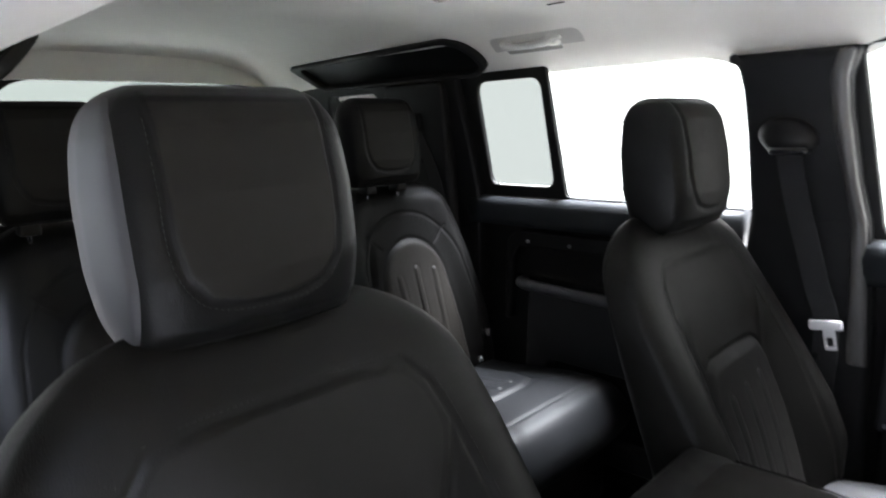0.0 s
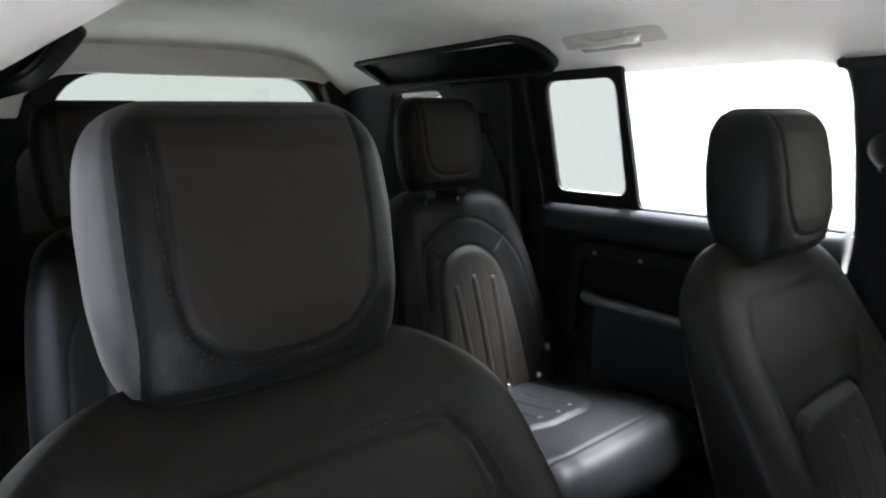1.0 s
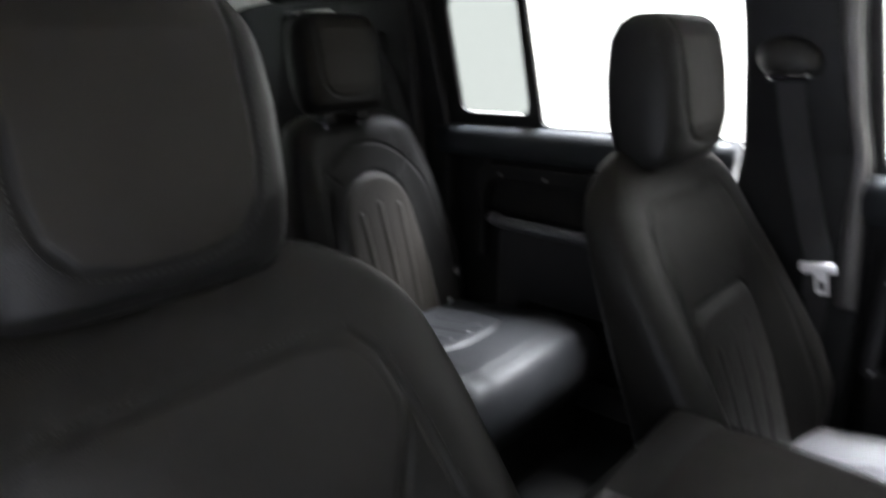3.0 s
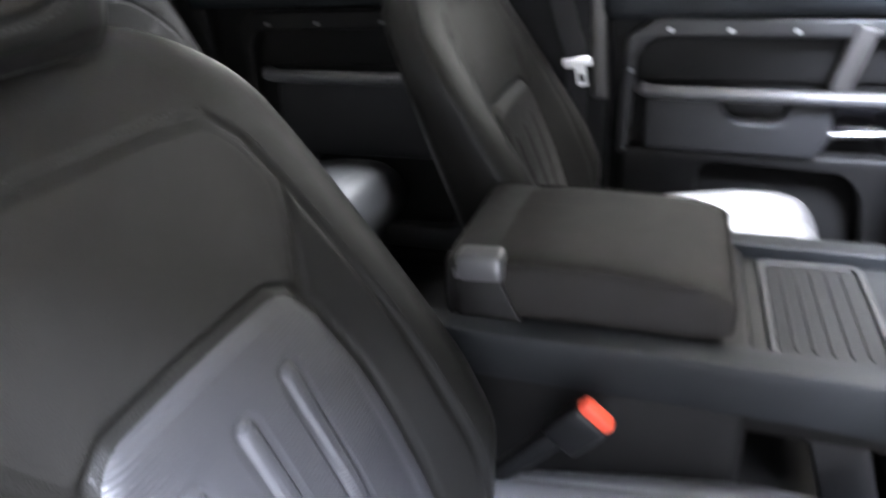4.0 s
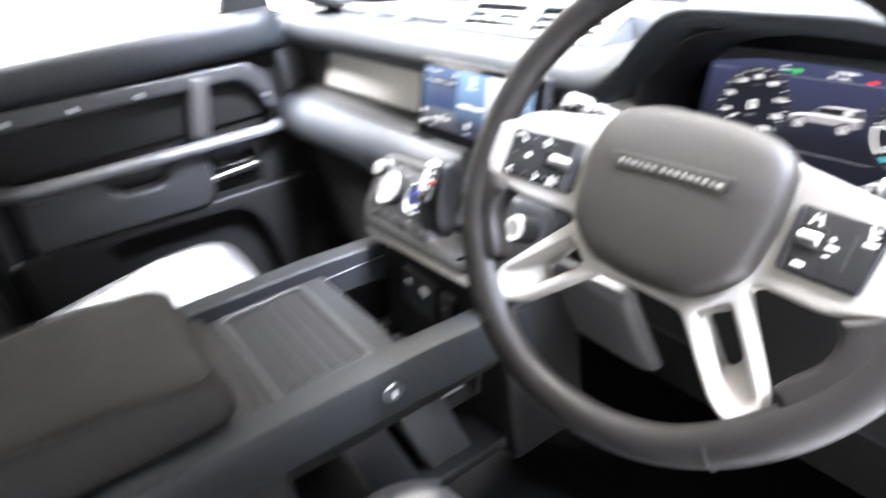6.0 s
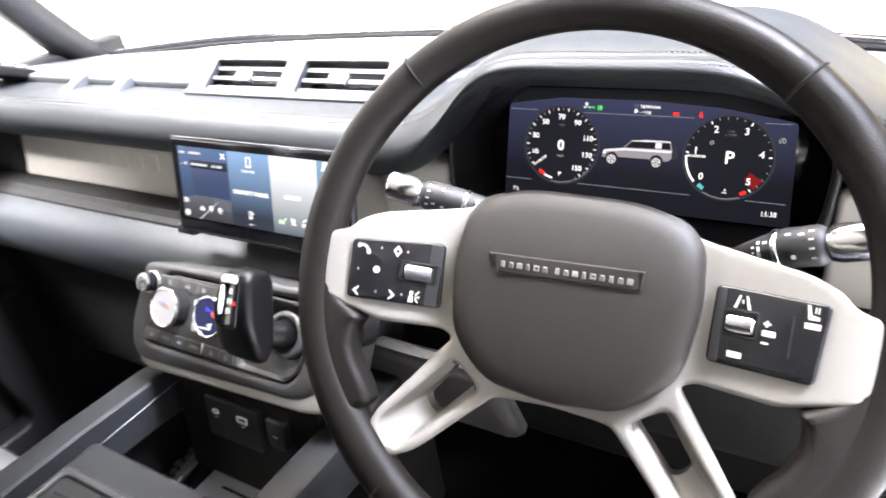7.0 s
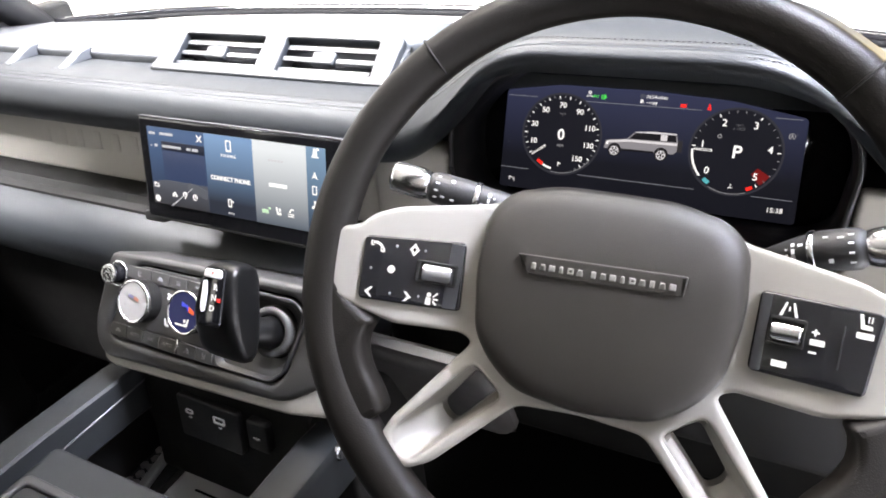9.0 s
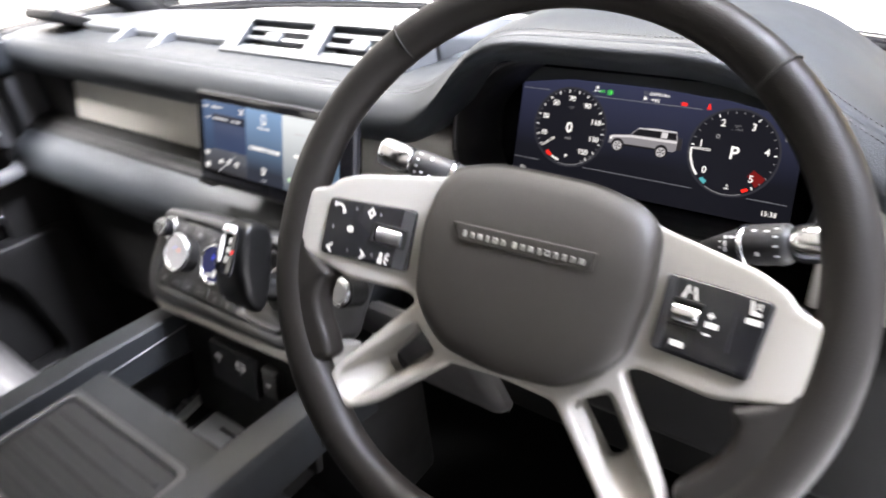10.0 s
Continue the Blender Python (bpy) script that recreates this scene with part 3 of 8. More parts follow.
def passenger_door():
    d = thing("door_1", "closed black front passenger door trim with pale grab bar and chrome handle", "car door", kind="structure")
    part("door_skin", upright(slab(round_poly([(-0.09, 0.02), (0.66, 0.02), (0.66, 0.745), (-0.09, 0.745)], 0.02), 0.06, 0.008), 0.81), PLASTIC, d)
    mesh_ob("sill_trim", *sill_top(-0.092, 0.62, 0.758), DASH_SOFT, d, "soft rounded top of the door trim")
    # raised strip with bolts that runs round the recess
    strip_out = [(-0.045, 0.37), (-0.02, 0.37), (-0.012, 0.60), (0.018, 0.634), (0.50, 0.628), (0.535, 0.60), (0.548, 0.55), (0.575, 0.55), (0.565, 0.625), (0.525, 0.662), (0.03, 0.676), (-0.035, 0.64)]
    part("trim_strip", upright(slab(round_poly(strip_out, 0.02), 0.036, 0.007), 0.752), PLASTIC_GREY, d, "raised grey strip with screw heads")
    part("recess_panel", upright(slab(rect(-0.01, 0.545, 0.535, 0.64, 0.02), 0.012, 0.003), 0.775), PLASTIC, d)
    for x, z in ((0.053, 0.651), (0.171, 0.648), (0.294, 0.645), (0.548, 0.585), (-0.022, 0.567), (-0.024, 0.385)):
        bolt_head(d, x, 0.732, z)
    # grab bar and its upright
    bar = smooth_path([(0.0, 0.745, 0.528), (0.02, 0.712, 0.528), (0.10, 0.700, 0.526), (0.30, 0.698, 0.522), (0.48, 0.702, 0.517), (0.545, 0.715, 0.515), (0.57, 0.745, 0.514)], 40)
    mesh_ob("grab_bar", *tube(bar, 0.017, 16, 0.85), GRAB_GREY, d, "padded horizontal grab bar")
    post = rbox(0.042, 0.028, 0.135, 0.010, 3)
    bmesh.ops.transform(post, matrix=pose(0.400, 0.735, 0.590, 0, 14, 0), verts=post.verts[:])
    part("grab_post", post, PANEL_GREY, d, "grey upright of the door grab bar")
    # lower panel with pull cup and pocket
    low = [(0.015, 0.395), (0.36, 0.385), (0.385, 0.42), (0.385, 0.508), (0.305, 0.508), (0.292, 0.470), (0.272, 0.462), (0.205, 0.464), (0.185, 0.474), (0.168, 0.512), (0.015, 0.514)]
    part("pull_panel", upright(slab(round_poly(low, 0.014), 0.05, 0.010), 0.735), PLASTIC_GREY, d, "grey armrest panel with pull cup")
    part("pull_cup", span(0.17, 0.31, 0.765, 0.785, 0.45, 0.515, 0.004), PLASTIC, d)
    part("handle_cup", span(0.385, 0.53, 0.752, 0.79, 0.415, 0.505, 0.01), GLOSS_BLACK, d, "dark cup behind the door handle")
    hb = rbox(0.115, 0.016, 0.016, 0.005, 3)
    bmesh.ops.transform(hb, matrix=pose(0.440, 0.738, 0.435, 0, -2, 0), verts=hb.verts[:])
    part("door_handle", hb, CHROME, d, "chrome inner door handle")
    low2 = round_poly([(-0.03, 0.04), (0.60, 0.04), (0.60, 0.385), (-0.03, 0.395)], 0.03)
    pocket = round_poly([(0.13, 0.12), (0.50, 0.12), (0.47, 0.30), (0.43, 0.35), (0.14, 0.365)], 0.03)
    part("lower_panel", upright(slab(low2, 0.05, 0.008, [pocket]), 0.748), PLASTIC, d)
    part("speaker_panel", upright(slab(rect(0.50, 0.61, 0.36, 0.51, 0.02), 0.02, 0.005), 0.76), PLASTIC, d)
    # window frame and glass
    part("window_frame", leaning(slab(round_poly([(-0.10, 0.75), (0.64, 0.74), (0.50, 1.17), (-0.15, 1.17)], 0.03), 0.03, 0.005, [round_poly([(-0.068, 0.764), (0.56, 0.752), (0.43, 1.14), (-0.118, 1.145)], 0.03)]), 0.80, LEAN_K, 0.80), PLASTIC, d)
    pane("window_glass", round_poly([(-0.09, 0.755), (0.61, 0.745), (0.48, 1.16), (-0.14, 1.16)], 0.03), 0.808, 1, GLASS_CLEAR, d)
    part("mirror_sail", leaning(slab(round_poly([(0.50, 0.75), (0.62, 0.745), (0.60, 0.86), (0.545, 0.86)], 0.015), 0.03, 0.006), 0.79, LEAN_K, 0.80), PLASTIC, d, "black triangle panel at the mirror")
    return d


passenger_door()


def rear_door(side):
    d = thing("door_2" if side > 0 else "door_3", "closed black rear door trim with tinted fixed pane and wide window", "car door", kind="structure")

    def put(name, bm, mat, label=""):
        if side < 0:
            bmesh.ops.scale(bm, vec=(1, -1, 1), verts=bm.verts[:])
        return part(name, bm, mat, d, label)

    put("door_skin", upright(slab(round_poly([(-1.20, 0.02), (-0.34, 0.02), (-0.34, 0.785), (-1.20, 0.785)], 0.02), 0.06, 0.008), 0.825), PLASTIC)
    v, f = sill_top(-1.17, -0.335, 0.800, 0.748, 0.06)
    v = np.asarray(v) * (1, side, 1)
    mesh_ob("sill_trim", v, f, DASH_SOFT, d, "soft rounded top of the door trim")
    strip = [(-1.04, 0.42), (-1.015, 0.42), (-1.005, 0.62), (-0.975, 0.655), (-0.36, 0.655), (-0.36, 0.70), (-0.99, 0.702), (-1.03, 0.67)]
    put("trim_strip", upright(slab(round_poly(strip, 0.02), 0.03, 0.006), 0.772), PLASTIC, "raised strip with screw heads")
    put("recess_panel", upright(slab(rect(-1.01, -0.36, 0.56, 0.66, 0.02), 0.012, 0.003), 0.79), PLASTIC)
    for x in (-0.946, -0.80, -0.62, -0.47):
        b = cyl(0.0055, 0.006, 16, 0.0015)
        bmesh.ops.rotate(b, cent=(0, 0, 0), matrix=Matrix.Rotation(radians(90), 3, "X"), verts=b.verts[:])
        bmesh.ops.translate(b, vec=(x, 0.755, 0.672), verts=b.verts[:])
        put("bolt", b, STEEL, "small steel screw head")
    bar = smooth_path([(-0.98, 0.775, 0.545), (-0.95, 0.742, 0.545), (-0.85, 0.73, 0.544), (-0.6, 0.73, 0.54), (-0.44, 0.735, 0.538), (-0.40, 0.775, 0.538)], 30)
    bar = [Vector((p.x, p.y * side, p.z)) for p in bar]
    mesh_ob("grab_bar", *tube(bar, 0.02, 16, 0.85), GRAB_GREY, d, "padded horizontal grab bar")
    # Same panel both sides; the driver's side has its shade as a darker colour.
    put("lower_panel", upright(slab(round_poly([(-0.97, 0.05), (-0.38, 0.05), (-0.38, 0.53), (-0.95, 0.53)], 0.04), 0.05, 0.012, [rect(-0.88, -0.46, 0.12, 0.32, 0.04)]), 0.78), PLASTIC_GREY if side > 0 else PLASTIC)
    h1 = round_poly([(-1.094, 0.834), (-0.862, 0.834), (-0.866, 1.138), (-1.094, 1.138)], 0.034)
    put("window_frame", leaning(slab(round_poly([(-1.165, 0.795), (-0.34, 0.795), (-0.34, 0.806), (-0.826, 0.806), (-0.842, 1.185), (-1.165, 1.185)], 0.018), 0.018, 0.004, [h1]), 0.785, LEAN_K, 0.80), PLASTIC, "black window frame with divider")
    pane("fixed_pane", round_poly([(-1.125, 0.835), (-0.865, 0.835), (-0.865, 1.148), (-1.125, 1.148)], 0.02), 0.803, side, GLASS_TINT, d)
    pane("window_glass", round_poly([(-0.845, 0.80), (-0.345, 0.80), (-0.345, 1.20), (-0.845, 1.20)], 0.02), 0.806, side, GLASS_CLEAR, d)
    return d


rear_door(1)
rear_door(-1)

# tailgate with the rear window
gate = thing("wall_tailgate", "black tailgate trim with a wide pale rear window", "wall", kind="structure")
tg = slab(round_poly([(-0.78, 0.0), (0.78, 0.0), (0.74, 0.80), (0.60, 1.33), (-0.60, 1.33), (-0.74, 0.80)], 0.02), 0.06, 0.01, [round_poly([(-0.37, 0.76), (0.63, 0.76), (0.612, 1.02), (0.596, 1.09), (0.562, 1.150), (0.510, 1.190), (0.44, 1.204), (-0.14, 1.204), (-0.225, 1.190), (-0.285, 1.150), (-0.325, 1.09), (-0.345, 1.02)], 0.03)])
STAND_X = Matrix(((0, 0, 1, -2.17), (1, 0, 0, 0), (0, 1, 0, 0), (0, 0, 0, 1)))
bmesh.ops.transform(tg, matrix=STAND_X, verts=tg.verts[:])
part("gate_trim", tg, PLASTIC, gate)
for mid, sy in ((0.135, 1), (0.135, -1)):
    bar = slab(round_poly([(mid + sy * q, z if sy > 0 else 0.72 + (z - 0.72) * 0.62) for q, z in ((0.465, 0.72), (0.595, 0.72), (0.580, 1.06), (0.560, 1.115), (0.520, 1.170), (0.476, 1.195), (0.440, 1.172), (0.462, 1.125), (0.474, 1.08), (0.478, 1.02))], 0.008), 0.05, 0.008)
    bmesh.ops.transform(bar, matrix=Matrix.Translation((0.05, 0, 0)) @ STAND_X, verts=bar.verts[:])
    part("window_surround", bar, PLASTIC_GREY, gate, "dark side of the rear window surround")
hd = slab(round_poly([(-0.74, 1.06), (-0.60, 1.29), (0.60, 1.29), (0.74, 1.13)] + [(0.135 + q, z) for q, z in ((0.555, 1.09), (0.530, 1.125), (0.480, 1.165), (0.430, 1.186), (0.36, 1.194), (-0.36, 1.194), (-0.43, 1.186), (-0.48, 1.165), (-0.530, 1.125), (-0.555, 1.06))], 0.008), 0.03, 0.008)
bmesh.ops.transform(hd, matrix=Matrix.Translation((0.052, 0, 0)) @ STAND_X, verts=hd.verts[:])
part("gate_header", hd, HEADLINER, gate, "pale cloth header over the rear window")
rg = slab(round_poly([(-0.40, 0.74), (0.66, 0.74), (0.64, 1.06), (0.54, 1.22), (-0.25, 1.22), (-0.37, 1.06)], 0.07), 0.005, 0.001)
bmesh.ops.transform(rg, matrix=Matrix.Translation((-0.01, 0, 0)) @ STAND_X, verts=rg.verts[:])
rgo = part("rear_glass", rg, GLASS_TINT, gate, "pale tinted rear window glass")
rgo.visible_shadow = False

# windscreen: pillars, header and glass
ws = thing("window_1", "wide clear windscreen with dark pillars and black lower edge", "windscreen", kind="structure")
for sy in (1, -1):
    mesh_ob("screen_pillar", *tube([(0.98, sy * 0.80, 0.66), (0.86, sy * 0.785, 0.80), (0.66, sy * 0.735, 1.03), (0.49, sy * 0.675, 1.235)], [0.036, 0.036, 0.036, 0.036], 14), PLASTIC_GREY, ws, "dark grey windscreen pillar")
mesh_ob("screen_header", *tube([(0.49, 0.66, 1.25), (0.55, 0.3, 1.29), (0.56, 0, 1.295), (0.55, -0.3, 1.29), (0.49, -0.66, 1.25)], 0.035, 12), HEADLINER, ws, "pale cloth header above the windscreen")
base = smooth_path([(0.955, 0.74, 0.712), (1.02, 0.45, 0.722), (1.045, 0.0, 0.727), (1.02, -0.45, 0.722), (0.955, -0.74, 0.712)], 40)
mesh_ob("screen_edge", *tube(base, 0.009, 8), GLOSS_BLACK, ws, "black lower edge of the windscreen")
top = smooth_path([(0.50, 0.665, 1.245), (0.56, 0.35, 1.29), (0.575, 0, 1.297), (0.56, -0.35, 1.29), (0.50, -0.665, 1.245)], 40)
gl = mesh_ob("screen_glass", *loft([[p for p in base], [b_.lerp(t_, 0.5) + Vector((0.02, 0, 0)) for b_, t_ in zip(base, top)], [p for p in top]], False, False), GLASS_CLEAR, ws, "clear windscreen glass")
gl.visible_shadow = False
shell("bonnet", span(1.10, 2.2, -0.85, 0.85, 0.40, 0.60, 0.05), PAINT, "white painted car bonnet in front of the windscreen", "bonnet")


# ---- roof fittings ----
def alpine(side):
    d = thing("roof_window", "black framed narrow roof side window set in the headliner", "roof window", group="roof side windows")
    a = Vector((0, 0.657, 1.156)) if side > 0 else Vector((0, -0.535, 1.100))
    up = (Vector((0, 0.560, 1.262) if side > 0 else (0, -0.435, 1.204)) - a).normalized()
    nrm = Vector((1, 0, 0)).cross(up) * side
    m = Matrix(((1, up.x, nrm.x, a.x), (0, up.y, nrm.y, a.y), (0, up.z, nrm.z, a.z), (0, 0, 0, 1)))
    m.translation.x = 0.0 if side > 0 else 0.06
    inward = Vector((0, -side, -1))
    sg = 1 if nrm.dot(inward) > 0 else -1
    out = round_poly([(-1.775, 0.0), (-1.03, 0.0), (-0.985, 0.026), (-0.995, 0.068), (-1.035, 0.112), (-1.09, 0.134), (-1.86, 0.118), (-1.87, 0.108)], 0.02)
    hole = round_poly([(-1.755, 0.014), (-1.04, 0.014), (-1.008, 0.032), (-1.016, 0.066), (-1.050, 0.102), (-1.10, 0.119), (-1.815, 0.104)], 0.018)
    fb = slab(out, 0.022, 0.005, [hole])
    bmesh.ops.translate(fb, vec=(0, 0, sg * 0.004), verts=fb.verts[:])
    part("window_frame", fb, PLASTIC, d, "black plastic frame", m)
    tun = []
    for off in (0.0, -0.012):
        tun.append([(x * (1 + off * 0.0), y, sg * off) for x, y in hole])
    v, f = loft(tun, True, False)
    mesh_ob("tunnel", v, f, PLASTIC, d, "", True, m)
    pb = slab(hole, 0.006, 0.001)
    bmesh.ops.translate(pb, vec=(0, 0, -sg * 0.006), verts=pb.verts[:])
    part("dark_pane", pb, DARK_PANE, d, "dark glossy roof glass", m)
    return d


alpine(1)
alpine(-1)


def grab_handle(x0, x1):
    h = thing("grab_handle", "pale grey folded grab handle on the headliner above the rear door", "grab handle")
    y, z = 0.622, 1.211
    rec = slab(rect(x0 - 0.022, x1 + 0.05, -0.040, 0.036, 0.030), 0.012, 0.004)
    rec_in = slab(rect(x0 + 0.02, x1 - 0.02, -0.012, 0.024, 0.010), 0.006, 0.002)
    tilt = pose(0, y, z + 0.004, -39, 0, 0)
    bmesh.ops.transform(rec, matrix=tilt, verts=rec.verts[:])
    bmesh.ops.transform(rec_in, matrix=tilt @ Matrix.Translation((0, 0, -0.0045)), verts=rec_in.verts[:])
    base = part("handle_base", rec, GRAB_CLOTH, h)
    part("recess", rec_in, GRAB_RECESS_SHADE, base, "recess behind the handle bar, shade painted as darker colour")
    pts = smooth_path([(x0 + 0.012, y - 0.002, z + 0.018), (x0 + 0.03, y - 0.022, z + 0.004), (x0 + 0.07, y - 0.028, z - 0.004), (x1 - 0.07, y - 0.028, z - 0.004), (x1 - 0.03, y - 0.022, z + 0.004), (x1 - 0.012, y - 0.002, z + 0.018)], 30)
    mesh_ob("handle_bar", *tube(pts, 0.011, 12, 0.8), GRAB_CLOTH, h, "pale folded handle bar")
    for x in (x0 + 0.035, x1 - 0.035):
        part("hinge_cap", rbox(0.032, 0.03, 0.034, 0.008, 3, (x, y - 0.012, z + 0.008)), GRAB_CLOTH, h)


grab_handle(-0.93, -0.72)
hook = thing("coat_hook", "small dark lamp slot in the headliner", "coat hook", pose(-0.68, 0.52, 1.286))
part("hook_plate", rbox(0.05, 0.026, 0.008, 0.003, 2), GRAB_CLOTH, hook)
part("hook_slot", rbox(0.046, 0.020, 0.010, 0.002, 2, (0, 0, -0.004)), PLASTIC, hook, "dark slot")


# ---- seat belts ----
def strap(name, pts, width, parent, thick=0.0016):
    """A flat belt along points, with its breadth along x."""
    path = smooth_path(pts, 40)
    rings = []
    for i, p in enumerate(path):
        d = (path[min(i + 1, 40)] - path[max(i - 1, 0)]).normalized()
        w = (Vector((1, 0, 0)) - d * d.x).normalized() * width / 2
        n = d.cross(w).normalized() * thick
        rings.append([p - w - n, p + w - n, p + w + n, p - w + n])
    return mesh_ob(name, *loft(rings), WEBBING, parent, "black woven belt webbing", False)


belt = thing("seat_belt", "black front passenger seat belt hanging with bright buckle tongue", "seat belt")
strap("webbing", [(-0.225, 0.665, 0.955), (-0.205, 0.675, 0.85), (-0.155, 0.668, 0.68), (-0.130, 0.667, 0.585), (-0.14, 0.68, 0.35), (-0.16, 0.70, 0.12)], 0.046, belt)
gc = bmesh.new()
bmesh.ops.create_uvsphere(gc, u_segments=28, v_segments=18, radius=1.0)
for v in gc.verts:
    v.co = Vector((-0.232 + 0.056 * v.co.x - 0.010 * v.co.z, 0.690 + 0.034 * v.co.y, 0.972 + 0.042 * v.co.z))
part("guide_cover", gc, PLASTIC, belt, "black rounded belt guide")
part("guide_loop", rbox(0.075, 0.02, 0.02, 0.009, 3, (-0.222, 0.662, 0.945)), GLOSS_BLACK, belt)
tq = rbox(0.060, 0.012, 0.020, 0.004, 2)
bmesh.ops.transform(tq, matrix=pose(-0.129, 0.656, 0.600, 0, -8, 0), verts=tq.verts[:])
tongue = part("tongue", tq, BRIGHT_TONGUE, belt, "bright buckle tongue")
tq = slab(rect(-0.011, 0.011, -0.022, 0.022, 0.004), 0.003, 0.001, [rect(-0.006, 0.006, -0.014, 0.004, 0.002)])
part("tongue_blade", tq, BRIGHT_TONGUE, tongue, "bright metal blade", pose(-0.119, 0.655, 0.572, 90, -10, 0))
part("belt_button", rbox(0.014, 0.008, 0.014, 0.003, 2, (-0.146, 0.667, 0.53)), PLASTIC, belt)

belt2 = thing("seat_belt", "black rear seat belt running down the pillar to its buckle", "seat belt")
strap("webbing", [(-1.33, 0.665, 1.02), (-1.26, 0.675, 0.88), (-1.16, 0.66, 0.62), (-1.09, 0.655, 0.42), (-1.06, 0.66, 0.32)], 0.046, belt2)
part("guide_cover", rbox(0.10, 0.035, 0.06, 0.015, 3, (-1.335, 0.672, 1.03)), PLASTIC, belt2)
part("buckle_plate", rbox(0.05, 0.016, 0.022, 0.005, 2, (-1.045, 0.668, 0.395)), CHROME, belt2, "bright belt tongue")

drv_belt = thing("belt_buckle", "black belt buckle with orange release button between seat and console", "buckle", pose(0.013, -0.205, 0.396, 0, 42, 0))
part("stalk", rbox(0.026, 0.018, 0.16, 0.007, 3, (-0.004, 0, -0.10)), GRIP_BLACK, drv_belt)
part("housing", rbox(0.050, 0.026, 0.060, 0.008, 3, (0.0, 0, -0.012)), GRIP_BLACK, drv_belt, "black buckle housing")
part("release_button", rbox(0.044, 0.020, 0.020, 0.006, 3, (0.0, 0, 0.020)), ORANGE, drv_belt, "orange release button")


# ---- seats ----
def pad_rings(levels, W, front, back, m=150, p=4.2):
    """Closed rings across a cushion: W half width, front(v, level) and back(v, level) the two faces, as arrays over the levels."""
    th = np.linspace(0, 2 * np.pi, m, endpoint=False)
    w = 1 - 2 * np.abs(((th / np.pi + 1) % 2) - 1)
    v = -(0.45 * w + 0.55 * np.sin(w * np.pi / 2))
    d = np.where(th < np.pi, 1.0, -1.0) * np.clip(1 - np.abs(v) ** p, 0, 1) ** (1 / p)
    V, D = np.broadcast_to(v, (len(levels), m)), np.broadcast_to(d, (len(levels), m))
    Lv = np.broadcast_to(np.asarray(levels)[:, None], V.shape)
    Wv = np.asarray(W)[:, None]
    f, b = front(V, Lv), back(V, Lv)
    mid = (f + b) / 2
    out = np.where(D >= 0, mid + (f - mid) * np.abs(D), mid + (b - mid) * np.abs(D))
    return V * Wv, out, Lv, D


def seam_depth(Y, Z, lines, depth=0.0036, width=0.0032):
    g = np.zeros(Y.shape)
    for ln in lines:
        g = np.maximum(g, depth * np.exp(-(near_line(Y, Z, ln) / width) ** 2))
    return g


def skin(parent, name, A, B, H, D, outline, mat, label, order, lift=0.0022, ring_n=240, steps=44):
    """A sewn-in panel that follows a cushion's face: A across, B along, H the height of the face; order puts them into x, y, z."""
    half_n = A.shape[1] // 2
    b_rows = B[:, 0]
    cols = []
    for k in range(len(b_rows)):
        o = np.argsort(A[k, :half_n + 1])
        cols.append((A[k, :half_n + 1][o], H[k, :half_n + 1][o]))
    loop = np.array(outline + outline[:1], float)
    run = np.concatenate([[0], np.cumsum(np.hypot(*np.diff(loop, axis=0).T))])
    s = np.linspace(0, run[-1], ring_n + 1)[:-1]
    edge = np.stack([np.interp(s, run, loop[:, 0]), np.interp(s, run, loop[:, 1])], -1)
    c = (edge.min(0) + edge.max(0)) / 2
    rings = []
    for f in np.concatenate([[1.0, 0.992, 0.98, 0.965, 0.945], np.linspace(0.92, 0.004, steps)]):
        q = c + (edge - c) * f
        kk = np.clip(np.searchsorted(b_rows, q[:, 1]) - 1, 0, len(b_rows) - 2)
        w = np.clip((q[:, 1] - b_rows[kk]) / (b_rows[kk + 1] - b_rows[kk]), 0, 1)
        h = np.array([np.interp(x, *cols[k]) * (1 - u) + np.interp(x, *cols[k + 1]) * u for x, k, u in zip(q[:, 0], kk, w)])
        d = (1 - f) * 0.09
        rings.append(np.stack([q[:, 0], q[:, 1], h + lift * bump01(d / 0.006) - 0.0012], -1))
    verts, faces = loft(order(np.array(rings)), True, False)
    faces.append(list(range(len(verts) - ring_n, len(verts))))
    return mesh_ob(name, verts, faces, mat, parent, label)


